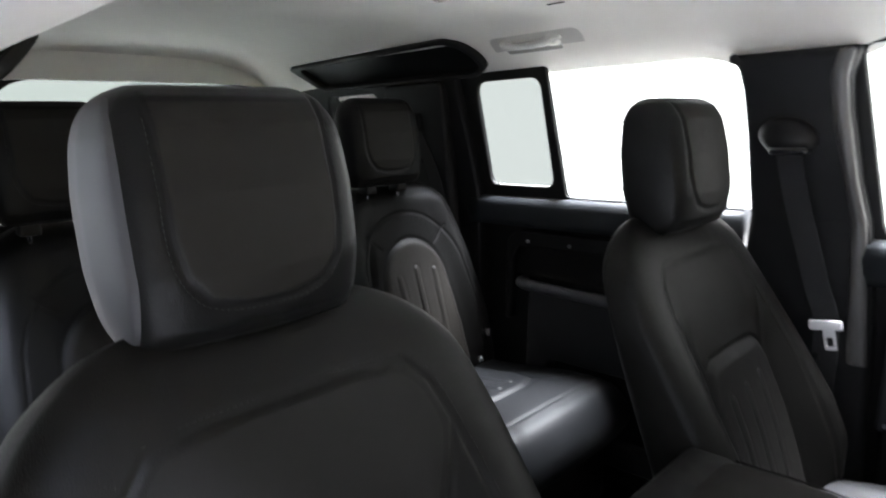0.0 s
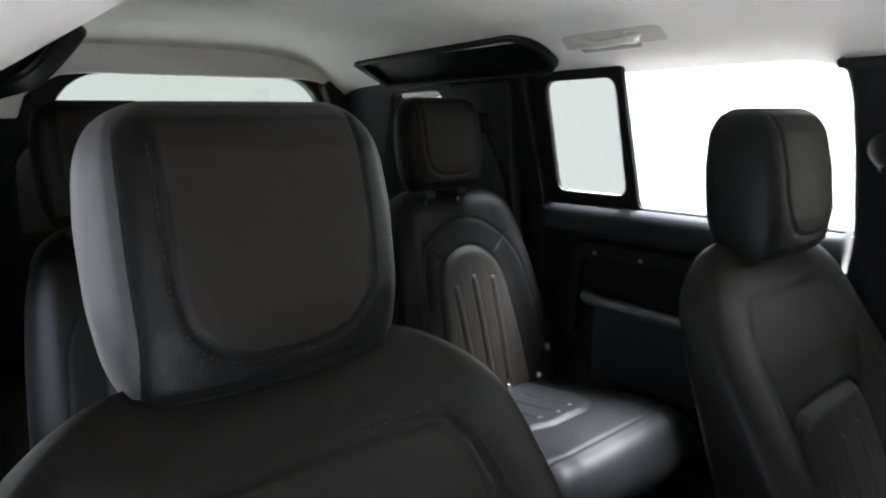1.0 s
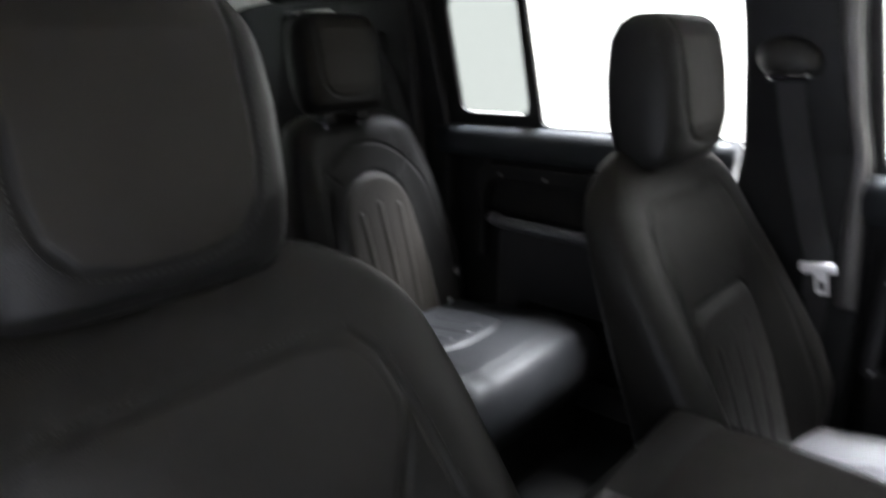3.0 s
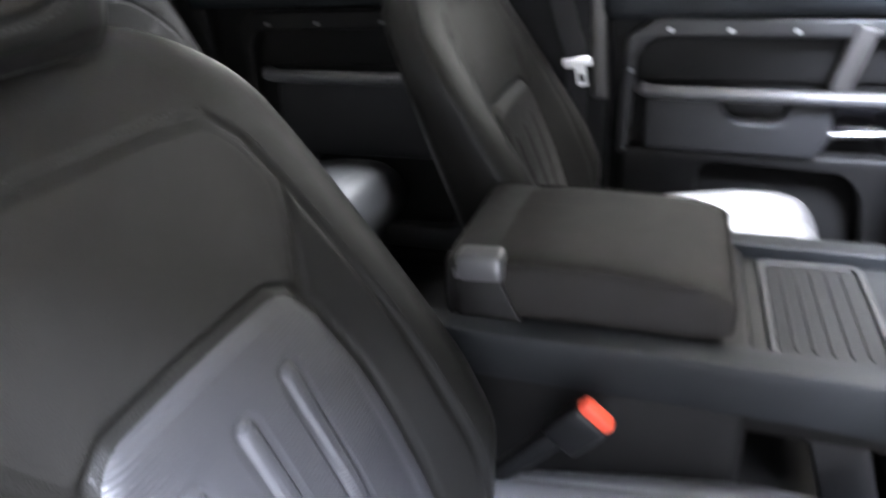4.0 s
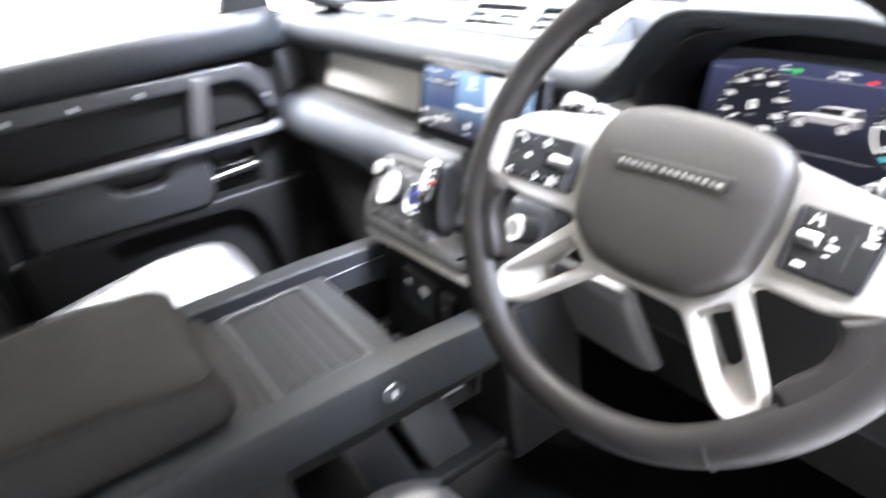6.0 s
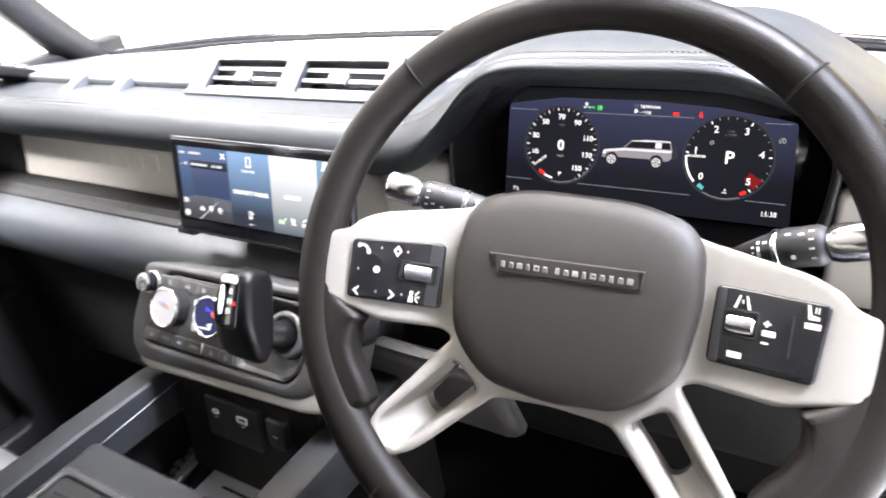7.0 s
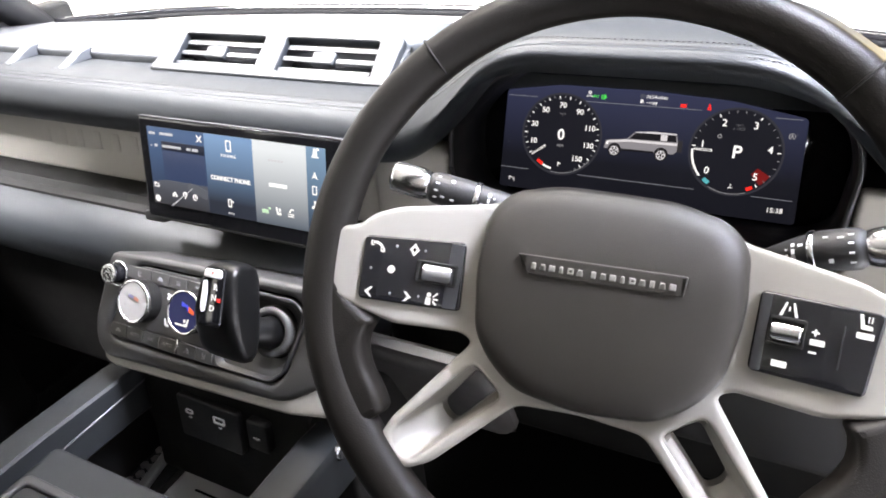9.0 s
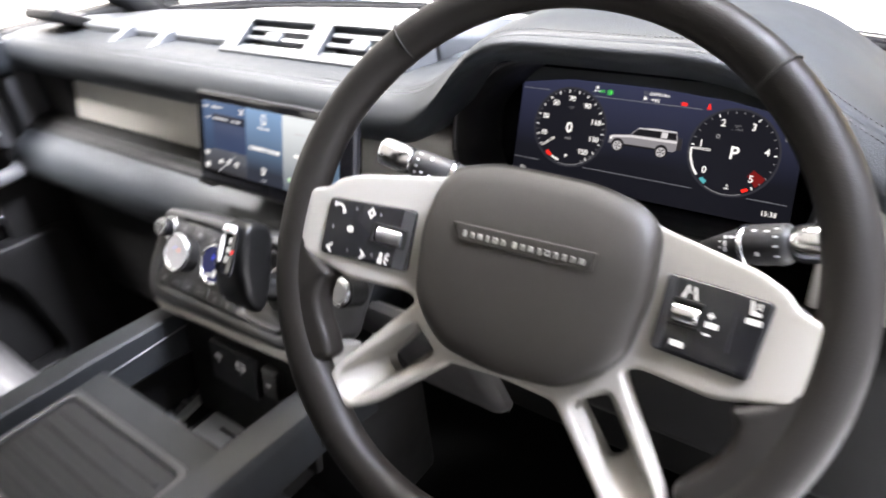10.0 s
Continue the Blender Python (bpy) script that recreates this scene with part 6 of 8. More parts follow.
def dial(cx, cy, r, marks, a0, a1, n_ticks, big_step, needle, name):
    """A round gauge: dark face, grey rim, ticks, figures and needle. Angles in degrees, anticlockwise from the right."""
    d = part(name, cyl(r, 0.001, 64), DIAL_DARK, disp, "dark round gauge with white figures", pose(cx, cy, 0.0018))
    part("dial_rim", ring_of(r, r * 1.05), DIAL_RIM, disp, "", pose(cx, cy, 0.0026))
    part("dial_rim", ring_of(r * 0.47, r * 0.60), DIAL_INNER, disp, "soft grey inner ring", pose(cx, cy, 0.0022))
    for i in range(n_ticks):
        a = radians(a0 + (a1 - a0) * i / (n_ticks - 1))
        big = i % big_step == 0
        ln, wd = (0.0030, 0.00050) if big else (0.0020, 0.00032)
        rr = r * 0.975 - ln / 2
        part("tick", slab(rect(-ln / 2, ln / 2, -wd, wd), 0.0004, 0.0001), WHITE_GLOW if big else DIM_GLOW, disp, "", pose(cx + rr * math.cos(a), cy + rr * math.sin(a), 0.0027, 0, 0, math.degrees(a)))
    for txt, ang in marks:
        a = radians(ang)
        lettering(txt, r * (0.19 if len(marks) > 6 else 0.235), WHITE_GLOW, disp, pose(cx + r * 0.755 * math.cos(a), cy + r * 0.74 * math.sin(a), 0.003), "white dial figure " + txt, bold=0.00012)
    a = radians(needle)
    bm = slab([(-r * 0.21, -0.0011), (r * 0.21, -0.0008), (r * 0.21, 0.0008), (-r * 0.21, 0.0011)], 0.0005, 0.0001, [[(-r * 0.19, -0.0005), (r * 0.19, -0.0003), (r * 0.19, 0.0003), (-r * 0.19, 0.0005)]])
    part("needle", bm, WHITE_GLOW, disp, "white needle", pose(cx + r * 0.72 * math.cos(a), cy + r * 0.72 * math.sin(a), 0.0030, 0, 0, needle))
    return d


SP, RV = (-0.0855, -0.0005), (0.0800, -0.0010)
dial(*SP, 0.0400, [("10", 197), ("30", 163), ("50", 127), ("70", 91), ("90", 55), ("110", 17), ("130", -17), ("150", -52)], 214, -62, 34, 2, 218, "speed_dial")
dial(*RV, 0.0390, [("0", 222), ("1", 170), ("2", 116), ("3", 62), ("4", 10), ("5", -46)], 232, -52, 26, 5, 180, "rev_dial")
lettering("0", 0.0150, WHITE_GLOW, disp, pose(SP[0], SP[1] - 0.0003, 0.003), "white speed figure 0", bold=0.0003)
lettering("mph", 0.0042, DIM_GLOW, disp, pose(SP[0], SP[1] - 0.0108, 0.003), "grey lettering mph")
lettering("mph", 0.0036, DIM_DARK, disp, pose(SP[0], SP[1] + 0.0215, 0.003), "grey lettering mph")
lettering("P", 0.0165, WHITE_GLOW, disp, pose(RV[0] + 0.0015, RV[1], 0.003), "white gear letter P", bold=0.0003)
lettering("rpm\nx 1000", 0.0036, DIM_DARK, disp, pose(RV[0], RV[1] + 0.0235, 0.003), "grey lettering rpm x1000")
lettering("7°c", 0.0058, WHITE_GLOW, disp, pose(-0.1357, -0.0523, 0.003), "white temperature 7 degrees")
lettering("15:38", 0.0064, WHITE_GLOW, disp, pose(0.1215, -0.0505, 0.003), "white clock 15:38")
lettering("00", 0.0048, DIM_DARK, disp, pose(-0.0092, 0.0437, 0.003), "grey leading odometer zeros")
lettering("2654miles", 0.0048, WHITE_GLOW, disp, pose(0.0042, 0.0434, 0.003), "white odometer 2654 miles")
lettering("--mpg", 0.0044, WHITE_GLOW, disp, pose(0.0, 0.0383, 0.003), "white lettering mpg")
glyph(disp, "fuel", -0.0092, 0.0388, 0.0036, WHITE_GLOW, 0.003, "lamp_symbol", "white fuel pump symbol")
glyph(disp, "sensor", -0.0600, 0.0432, 0.0046, WHITE_GLOW, 0.003, "lamp_symbol", "white automatic lamp symbol")
lettering("AUTO", 0.0024, WHITE_GLOW, disp, pose(-0.0600, 0.0402, 0.003), "white lettering AUTO")
glyph(disp, "side_lamps", -0.0542, 0.0404, 0.0036, GREEN_GLOW, 0.003, "lamp_symbol", "green side lamp symbol")
glyph(disp, "lamp", -0.0460, 0.0402, 0.0056, GREEN_GLOW, 0.003, "lamp_symbol", "green headlamp symbol")
glyph(disp, "battery", 0.0291, 0.0378, 0.0042, RED_GLOW, 0.003, "warning_symbol", "red warning symbol")
glyph(disp, "belt", 0.0520, 0.0380, 0.0050, RED_GLOW, 0.003, "warning_symbol", "red belt warning symbol")
glyph(disp, "sensor", 0.0647, 0.0120, 0.0058, DIM_GLOW, 0.0034, "dial_symbol", "small white symbol")
glyph(disp, "stop_start", 0.1240, 0.0180, 0.0058, DIM_GLOW, 0.0034, "dial_symbol", "small grey round symbol")
glyph(disp, "flag", SP[0] + 0.001, SP[1] - 0.0305, 0.0042, WHITE_GLOW, 0.0034, "gauge_symbol", "white fuel symbol")
glyph(disp, "thermometer", RV[0] + 0.001, RV[1] - 0.0315, 0.0046, WHITE_GLOW, 0.0034, "gauge_symbol", "white temperature symbol")
part("gauge_arc", ring_of(0.0345, 0.0378, 231, 242, 8), RED_GLOW, disp, "red gauge arc", pose(*SP, 0.0034))
part("gauge_arc", ring_of(0.0355, 0.0376, 243, 258, 12), WHITE_GLOW, disp, "white gauge arc", pose(*SP, 0.0034))
part("gauge_arc", ring_of(0.0392, 0.0398, 258, 322, 24), DIM_GLOW, disp, "thin grey gauge arc", pose(*SP, 0.0034))
part("gauge_arc", ring_of(0.0362, 0.0382, 180, 222, 24), WHITE_GLOW, disp, "white gauge arc", pose(*RV, 0.0034))
part("gauge_arc", ring_of(0.0340, 0.0378, 229, 239, 8), CYAN_GLOW, disp, "cyan cold mark", pose(*RV, 0.0034))
part("gauge_arc", ring_of(0.0345, 0.0375, 294, 303, 8), RED_GLOW, disp, "red hot mark", pose(*RV, 0.0034))
part("gauge_arc", ring_of(0.0385, 0.0391, 242, 292, 24), DIM_GLOW, disp, "thin grey gauge arc", pose(*RV, 0.0034))
part("gauge_arc", ring_of(0.0245, 0.0375, 312, 330, 12), glowing("dim_red_zone", (0.20, 0.012, 0.012), 1.0), disp, "dim red rev limit", pose(*RV, 0.0024))
# picture of the car between the dials
carpic = part("display_picture", slab([(-0.0405, -0.0090), (-0.0398, -0.0035), (-0.0375, -0.0008), (-0.0193, 0.0017), (-0.0112, 0.0096), (0.0050, 0.0108), (0.0268, 0.0108), (0.0290, 0.0030), (0.0288, -0.0060), (0.0262, -0.0088), (-0.0180, -0.0100), (-0.0300, -0.0100)], 0.0006, 0.0001), CAR_SILVER, disp, "silver picture of an off-road car", pose(0, 0, 0.0022))
part("picture_shoulder", slab([(-0.0390, -0.0016), (-0.0193, 0.0013), (0.0286, 0.0020), (0.0288, -0.0004), (-0.0170, -0.0008), (-0.0385, -0.0034)], 0.0004, 0.0001), CAR_LIGHT, carpic, "", pose(0, 0, 0.0007))
part("picture_roof", slab([(-0.0118, 0.0094), (0.0050, 0.0110), (0.0268, 0.0110), (0.0270, 0.0098), (-0.0100, 0.0088)], 0.0004, 0.0001), CAR_LIGHT, carpic, "", pose(0, 0, 0.0007))
part("picture_glass", slab([(-0.0170, 0.0022), (-0.0108, 0.0086), (0.0264, 0.0094), (0.0276, 0.0030)], 0.0004, 0.0001, [bar_pts(-0.0050, 0.0020, -0.0035, 0.0094, 0.0008)]), CAR_DARK, carpic, "", pose(0, 0, 0.0008))
part("picture_patch", slab(rect(0.0128, 0.0188, 0.0034, 0.0090, 0.0004), 0.0004, 0.0001), CAR_LIGHT, carpic, "", pose(0, 0, 0.0013))
part("picture_skirt", slab([(-0.0380, -0.0078), (-0.0225, -0.0080), (0.0075, -0.0078), (0.0080, -0.0098), (-0.0225, -0.0104)], 0.0004, 0.0001), CAR_DARK, carpic, "", pose(0, 0, 0.0008))
part("picture_lamp", slab(disc_pts(0.0013), 0.0004, 0.0001), WHITE_GLOW, carpic, "", pose(-0.0378, -0.0040, 0.0011))
for x in (-0.0300, 0.0148):
    part("picture_arch", slab(disc_pts(0.0066, 0, 0, 28), 0.0004, 0.0001), CAR_DARK, carpic, "", pose(x, -0.0098, 0.0010))
    part("picture_wheel", slab(disc_pts(0.0055, 0, 0, 28), 0.0005, 0.0001), CAR_TYRE, carpic, "", pose(x, -0.0105, 0.0014))
    spokes = [bar_pts(0.0010 * math.cos(a), 0.0010 * math.sin(a), 0.0040 * math.cos(a), 0.0040 * math.sin(a), 0.0013) for a in [radians(90 + 72 * k) for k in range(5)]]
    part("picture_rim", slab(disc_pts(0.0044, 0, 0, 28), 0.0004, 0.00004, [disc_pts(0.0036, 0, 0, 28)]), CAR_LIGHT, carpic, "", pose(x, -0.0105, 0.0018))
    part("picture_spokes", slab(spokes[0], 0.0004, 0.00004, spokes[1:]), CAR_LIGHT, carpic, "", pose(x, -0.0105, 0.0018))
part("picture_spare", slab(rect(0.0290, 0.0335, -0.0062, 0.0052, 0.0010), 0.0006, 0.0001), CAR_TYRE, carpic, "", pose(0, 0, 0.001))

# ---- centre touch screen ----
scr_at = facing(0.580, 0.0, 0.668, 15)
screen = thing("touch_screen", "wide black centre touch screen lit in blue tiles", "touch screen", scr_at)
part("screen_body", slab(rect(-0.1255, 0.139, -0.056, 0.056, 0.004), 0.012, 0.0022), GLOSS_BLACK, screen, "glossy black screen housing", pose(0, 0, -0.006))
part("screen_edge", slab(rect(-0.1265, 0.140, -0.057, 0.057, 0.0045), 0.004, 0.0012, [rect(-0.1245, 0.138, -0.055, 0.055, 0.0035)]), PLASTIC_GREY, screen, "thin grey screen edge", pose(0, 0, -0.0025))
part("screen_mount", rbox(0.20, 0.09, 0.05, 0.01, 3, (0, 0, -0.037)), PLASTIC, screen)
part("screen_foot", rbox(0.03, 0.012, 0.02, 0.003, 2, (-0.122, -0.058, -0.012)), PLASTIC_GREY, screen)
Z1 = 0.0004


def tile(x0, x1, mat, label):
    return part("screen_tile", slab(rect(x0, x1, -0.0385, 0.0460), 0.0008, 0.0001), mat, screen, label, pose(0, 0, Z1))


t_map = tile(-0.1130, -0.0316, TILE_MAP, "dark blue map tile")
t_phone = tile(-0.0314, 0.0319, TILE_PHONE, "blue phone tile")
t_media = tile(0.0321, 0.0974, TILE_MEDIA, "pale blue media tile")
t_side = tile(0.0976, 0.1196, TILE_SIDE, "narrow side tile with symbols")
part("map_road", slab([(-0.1128, -0.0383), (-0.0318, -0.0383), (-0.0318, -0.0105), (-0.0925, -0.0105), (-0.1128, -0.0150)], 0.0004, 0.00004), TILE_ROAD, t_map, "dark road picture", pose(0, 0, 0.0006))
flat_box(t_map, "map_window", -0.0925, -0.0318, -0.0100, 0.0225, glowing("map_inner", (0.030, 0.056, 0.135), 1.0), 0.0008, "dark blue map window")
flat_box(t_map, "map_bar", -0.0925, -0.0318, 0.0225, 0.0320, glowing("map_bar_dark", (0.010, 0.016, 0.034), 1.0), 0.0010, "dark notice bar")
flat_box(t_map, "map_window", -0.0600, -0.0318, -0.0220, -0.0120, glowing("map_haze", (0.10, 0.115, 0.14), 1.0), 0.0009, "grey haze over the road", -14, 0.003)
for x0, x1, y, h in ((-0.0910, -0.0640, 0.0268, 0.0026), (-0.0560, -0.0500, 0.0268, 0.0026), (-0.0480, -0.0400, 0.0268, 0.0030), (-0.1090, -0.1000, 0.0395, 0.0026), (-0.0930, -0.0740, 0.0398, 0.0026), (-0.1020, -0.0980, 0.0268, 0.0030), (-0.1080, -0.1062, 0.0260, 0.0014)):
    flat_box(t_map, "text_bar", x0, x1, y - h / 2, y + h / 2, PALE_TEXT, 0.0016, "small pale text bar", 0, 0.0006)
for rot in (45, -45):
    flat_box(t_map, "cross_symbol", -0.0412, -0.0320, 0.0389, 0.0401, WHITE_GLOW, 0.002, "white cross symbol", rot)
for kind, x, y, s in (("folder", -0.1055, -0.0170, 0.0062), ("hexagon", -0.1060, -0.0325, 0.0080), ("house", -0.0796, -0.0250, 0.0066), ("pin", -0.0644, -0.0240, 0.0074), ("clock", -0.0498, -0.0244, 0.0070)):
    glyph(t_map, kind, x, y, s, WHITE_GLOW, 0.0018, "tile_symbol", "white tile symbol")
part("road_line", slab([(-0.0870, -0.0383), (-0.0845, -0.0383), (-0.0525, -0.0150), (-0.0535, -0.0150)], 0.0004, 0.00004), PALE_TEXT, t_map, "pale road line", pose(0, 0, 0.0011))
glyph(t_phone, "phone", 0.0016, 0.0360, 0.0118, WHITE_GLOW, 0.001, "tile_symbol", "white phone symbol")
lettering("P H O N E", 0.0044, WHITE_GLOW, t_phone, pose(0.0006, 0.0256, 0.001), "white lettering PHONE")
lettering("CONNECT PHONE", 0.0062, WHITE_GLOW, t_phone, pose(0.0009, 0.0012, 0.001), "white lettering CONNECT PHONE", bold=0.0002)
glyph(t_phone, "phone_plus", -0.0010, -0.0237, 0.0088, WHITE_GLOW, 0.001, "tile_symbol", "white phone symbol")
for k in range(3):
    flat_box(t_phone, "page_dot", -0.0048 + 0.003 * k, -0.0034 + 0.003 * k, -0.0352, -0.0338, WHITE_GLOW, 0.001, "white page dot", 0, 0.0006)
flat_box(t_media, "text_bar", 0.0515, 0.0735, 0.0014, 0.0052, WHITE_GLOW, 0.001, "white text bar", 0, 0.0006)
for k in range(5):
    flat_box(t_media, "text_bar", 0.0525 + 0.0038 * k, 0.0550 + 0.0038 * k, 0.0270, 0.0290, PALE_TEXT, 0.001, "faint pale text mark", 0, 0.0005)
for kind, x, y, s, mt in (("radio", 0.0457, -0.0242, 0.0085, LIT_GREEN), ("seat", 0.0615, -0.0230, 0.0082, WHITE_GLOW), ("lines", 0.0769, -0.0224, 0.0090, WHITE_GLOW)):
    glyph(t_media, kind, x, y, s, mt, 0.001, "tile_symbol", "small lit tile symbol")
for kind, x, y, s in (("mast", 0.1085, 0.0410, 0.0095), ("arrow", 0.1074, 0.0190, 0.0076), ("phone", 0.1068, 0.0045, 0.0090), ("note", 0.1065, -0.0100, 0.0086), ("lines", 0.1060, -0.0320, 0.0080)):
    glyph(t_side, kind, x, y, s, WHITE_GLOW, 0.001, "tile_symbol", "white side symbol")

# ---- centre control panel with gear lever ----
pan_at = facing(0.490, 0.040, 0.551, 32)
panel = thing("control_panel", "dark grey centre control panel with dials, buttons and pale lower trim", "control panel", pan_at)
pout = round_poly([(-0.1030, 0.0500), (-0.1152, -0.0268), (-0.1100, -0.0520), (-0.0943, -0.0672), (0.1440, -0.0560), (0.1600, -0.0510), (0.1940, -0.0290), (0.2000, 0.0620), (0.0, 0.0560)], 0.012)
insert_out = round_poly([(-0.0570, 0.0426), (0.1500, 0.0475), (0.1672, 0.0344), (0.1514, -0.0267), (0.1369, -0.0411), (-0.0784, -0.0442), (-0.0900, -0.0339), (-0.0790, 0.0100)], 0.007)
part("panel_body", slab(pout, 0.070, 0.006, [insert_out]), PANEL_DARK, panel, "dark grey panel body", pose(0, 0, -0.0345))
trim_o = round_poly([(-0.1000, -0.0590), (-0.0960, -0.0720), (-0.0800, -0.0760), (0.1400, -0.0665), (0.1600, -0.0655), (0.2080, -0.0560), (0.2110, -0.0260), (0.1940, -0.0270), (0.1600, -0.0490), (0.1440, -0.0540)], 0.006)
part("pale_trim", slab(trim_o, 0.050, 0.004), PALE_TRIM, panel, "pale trim under the panel", pose(0, 0, -0.0285))
well_o = round_poly([(0.0640, 0.0410), (0.1475, 0.0435), (0.1620, 0.0320), (0.1470, -0.0250), (0.1340, -0.0375), (0.0640, -0.0385)], 0.009, 6)
inner_o = [(insert_out[i][0] * 0.988 + 0.0005, insert_out[i][1] * 0.965) for i in range(len(insert_out))]
part("panel_inset", slab(inner_o, 0.006, 0.0012, [well_o]), PANEL_DARK, panel, "inset holding the button rows", pose(0, 0, -0.0035))
part("inset_floor", slab(insert_out, 0.004, 0.0005), GLOSS_BLACK, panel, "", pose(0, 0, -0.022))


def lever_well():
    """Sloping dish from the inset down to the ring round the lever."""
    c, r = (0.1248, 0.0085), 0.030
    o = np.array(well_o)
    d = o - c
    n = np.linalg.norm(d, axis=1)[:, None]
    rings = []
    for f, z in ((0.0, -0.0012), (0.06, -0.0030), (0.10, -0.0065), (0.45, -0.0080), (0.55, -0.0100), (1.0, -0.0120)):
        q = o * (1 - f) + (np.array(c) + d / n * r * 0.9) * f
        rings.append([(x, y, z) for x, y in q])
    return loft(rings, True, False)


mesh_ob("lever_well", *lever_well(), PANEL_DARK, panel, "sloping grey well round the gear lever", True, None, 35)
part("well_ring", slab(disc_pts(0.0255, 0, 0, 48), 0.014, 0.004, [disc_pts(0.0165, 0, 0, 48)]), RING_SATIN, panel, "satin ring round the lever", pose(0.1248, 0.0085, -0.0085))


def button(x0, x1, y0, y1, kind="", word="", mx=None):
    b = part("button", slab(rect(x0, x1, y0, y1, 0.0012), 0.004, 0.0008), BUTTON_GREY, panel, "flat grey button", pose(0, 0, -0.0004))
    cx = (x0 + x1) / 2 if mx is None else mx
    if kind:
        glyph(b, kind, cx, (y0 + y1) / 2, 0.0062, MARK_GREY, 0.0021, "button_mark", "faint grey symbol")
    if word:
        lettering(word, 0.0050, MARK_GREY, b, pose(cx, (y0 + y1) / 2, 0.0022), "grey lettering " + word)
    return b


for x0, x1, kind in ((-0.0700, -0.0362, "seat"), (-0.0352, -0.0092, "car_side"), (-0.0090, 0.0168, "airflow"), (0.0170, 0.0430, "screen_heat")):
    button(x0, x1, 0.0262, 0.0392, kind)
for x0, x1, kind, word in ((-0.0862, -0.0622, "car_side", ""), (-0.0612, -0.0372, "", "AUTO"), (-0.0370, -0.0132, "", "A/C"), (-0.0130, 0.0106, "", "AUTO"), (0.0148, 0.0388, "mountain", ""), (0.0390, 0.0610, "seat_pair", "")):
    button(x0, x1, -0.0400, -0.0262, kind, word)
flat_box(panel, "bright_divider", 0.0116, 0.0140, -0.0400, -0.0240, CHROME, 0.0018, "bright vertical divider")
face_plate = part("button", slab(rect(-0.0810, 0.0615, -0.0252, 0.0252, 0.002), 0.003, 0.0006), BUTTON_GREY, panel, "grey field behind the knobs", pose(0, 0, -0.0008))
glyph(face_plate, "airflow", -0.0060, 0.0165, 0.0085, PALE_PRINT, 0.0017, "button_mark", "pale printed symbol")
glyph(face_plate, "seat", -0.0065, -0.0110, 0.0085, PALE_PRINT, 0.0017, "button_mark", "pale printed symbol")


def knob(x, y, r, face, name, label):
    k = part(name, cyl(r, 0.018, 56, 0.0015, r * 0.985), PLASTIC, panel, label, pose(x, y, 0.0085))
    part("knob_ring", slab(disc_pts(r * 0.995, 0, 0, 56), 0.005, 0.0013, [disc_pts(r * 0.87, 0, 0, 56)]), CHROME, k, "bright knob ring", pose(0, 0, 0.0078))
    f = part("knob_face", cyl(r * 0.88, 0.002, 48), face, k, "round display face", pose(0, 0, 0.0085))
    return k, f


k1, f1 = knob(-0.0390, 0.0064, 0.0230, FACE_PALE, "temperature_knob", "dark round knob with bright ring")
k2, f2 = knob(0.0324, 0.0098, 0.0230, KNOB_FACE, "temperature_knob", "round knob with blue lit face")
part("face_mark", slab([(-0.0030, 0.0110), (0.0060, 0.0078), (0.0062, 0.0030), (0.0048, 0.0032), (0.0046, 0.0062), (-0.0030, 0.0062)], 0.0005, 0.00004), BLUE_GLOW, f2, "blue lit bar", pose(0, 0, 0.0015))
part("face_mark", slab([(0.0068, 0.0074), (0.0140, 0.0036), (0.0138, 0.0000), (0.0068, 0.0022)], 0.0005, 0.00004), ORANGE_GLOW, f2, "orange lit bar", pose(0, 0, 0.0015))
glyph(f2, "seat", 0.0050, -0.0098, 0.0085, WHITE_GLOW, 0.0015, "face_mark", "white seat symbol", -1)
flat_box(f2, "face_mark", -0.0090, 0.0005, -0.0136, -0.0118, WHITE_GLOW, 0.0015, "white text bar")
part("face_mark", slab([(0.0020, 0.0060), (0.0082, 0.0040), (0.0082, 0.0010), (0.0020, 0.0026)], 0.0005, 0.00004), glowing("dim_orange_light", (0.62, 0.24, 0.17), 0.9), f1, "faint orange lit bar", pose(0, 0, 0.0015))
part("face_mark", slab([(-0.0062, 0.0070), (0.0005, 0.0058), (0.0005, 0.0034), (-0.0062, 0.0042)], 0.0005, 0.00004), glowing("dim_blue_light", (0.30, 0.30, 0.52), 0.9), f1, "faint blue lit bar", pose(0, 0, 0.0015))
sk_at = (-0.0845, 0.0275)
part("knob_collar", slab(disc_pts(0.0140, 0, 0, 40), 0.004, 0.0012, [disc_pts(0.0118, 0, 0, 40)]), CHROME, panel, "thin bright collar", pose(*sk_at, 0.001))
sk = part("volume_knob", cyl(0.0108, 0.014, 40, 0.0015), GLOSS_BLACK, panel, "small black volume knob", pose(*sk_at, 0.006))
part("knob_ring", cyl(0.0106, 0.004, 40, 0.001), CHROME, sk, "bright knob cap", pose(0, 0, 0.0075))
part("knob_groove", ring_of(0.0050, 0.0066), GLOSS_BLACK, sk, "", pose(0, 0, 0.0098))
part("knob_dot", cyl(0.0022, 0.001, 20), GLOSS_BLACK, sk, "", pose(0, 0, 0.0096))

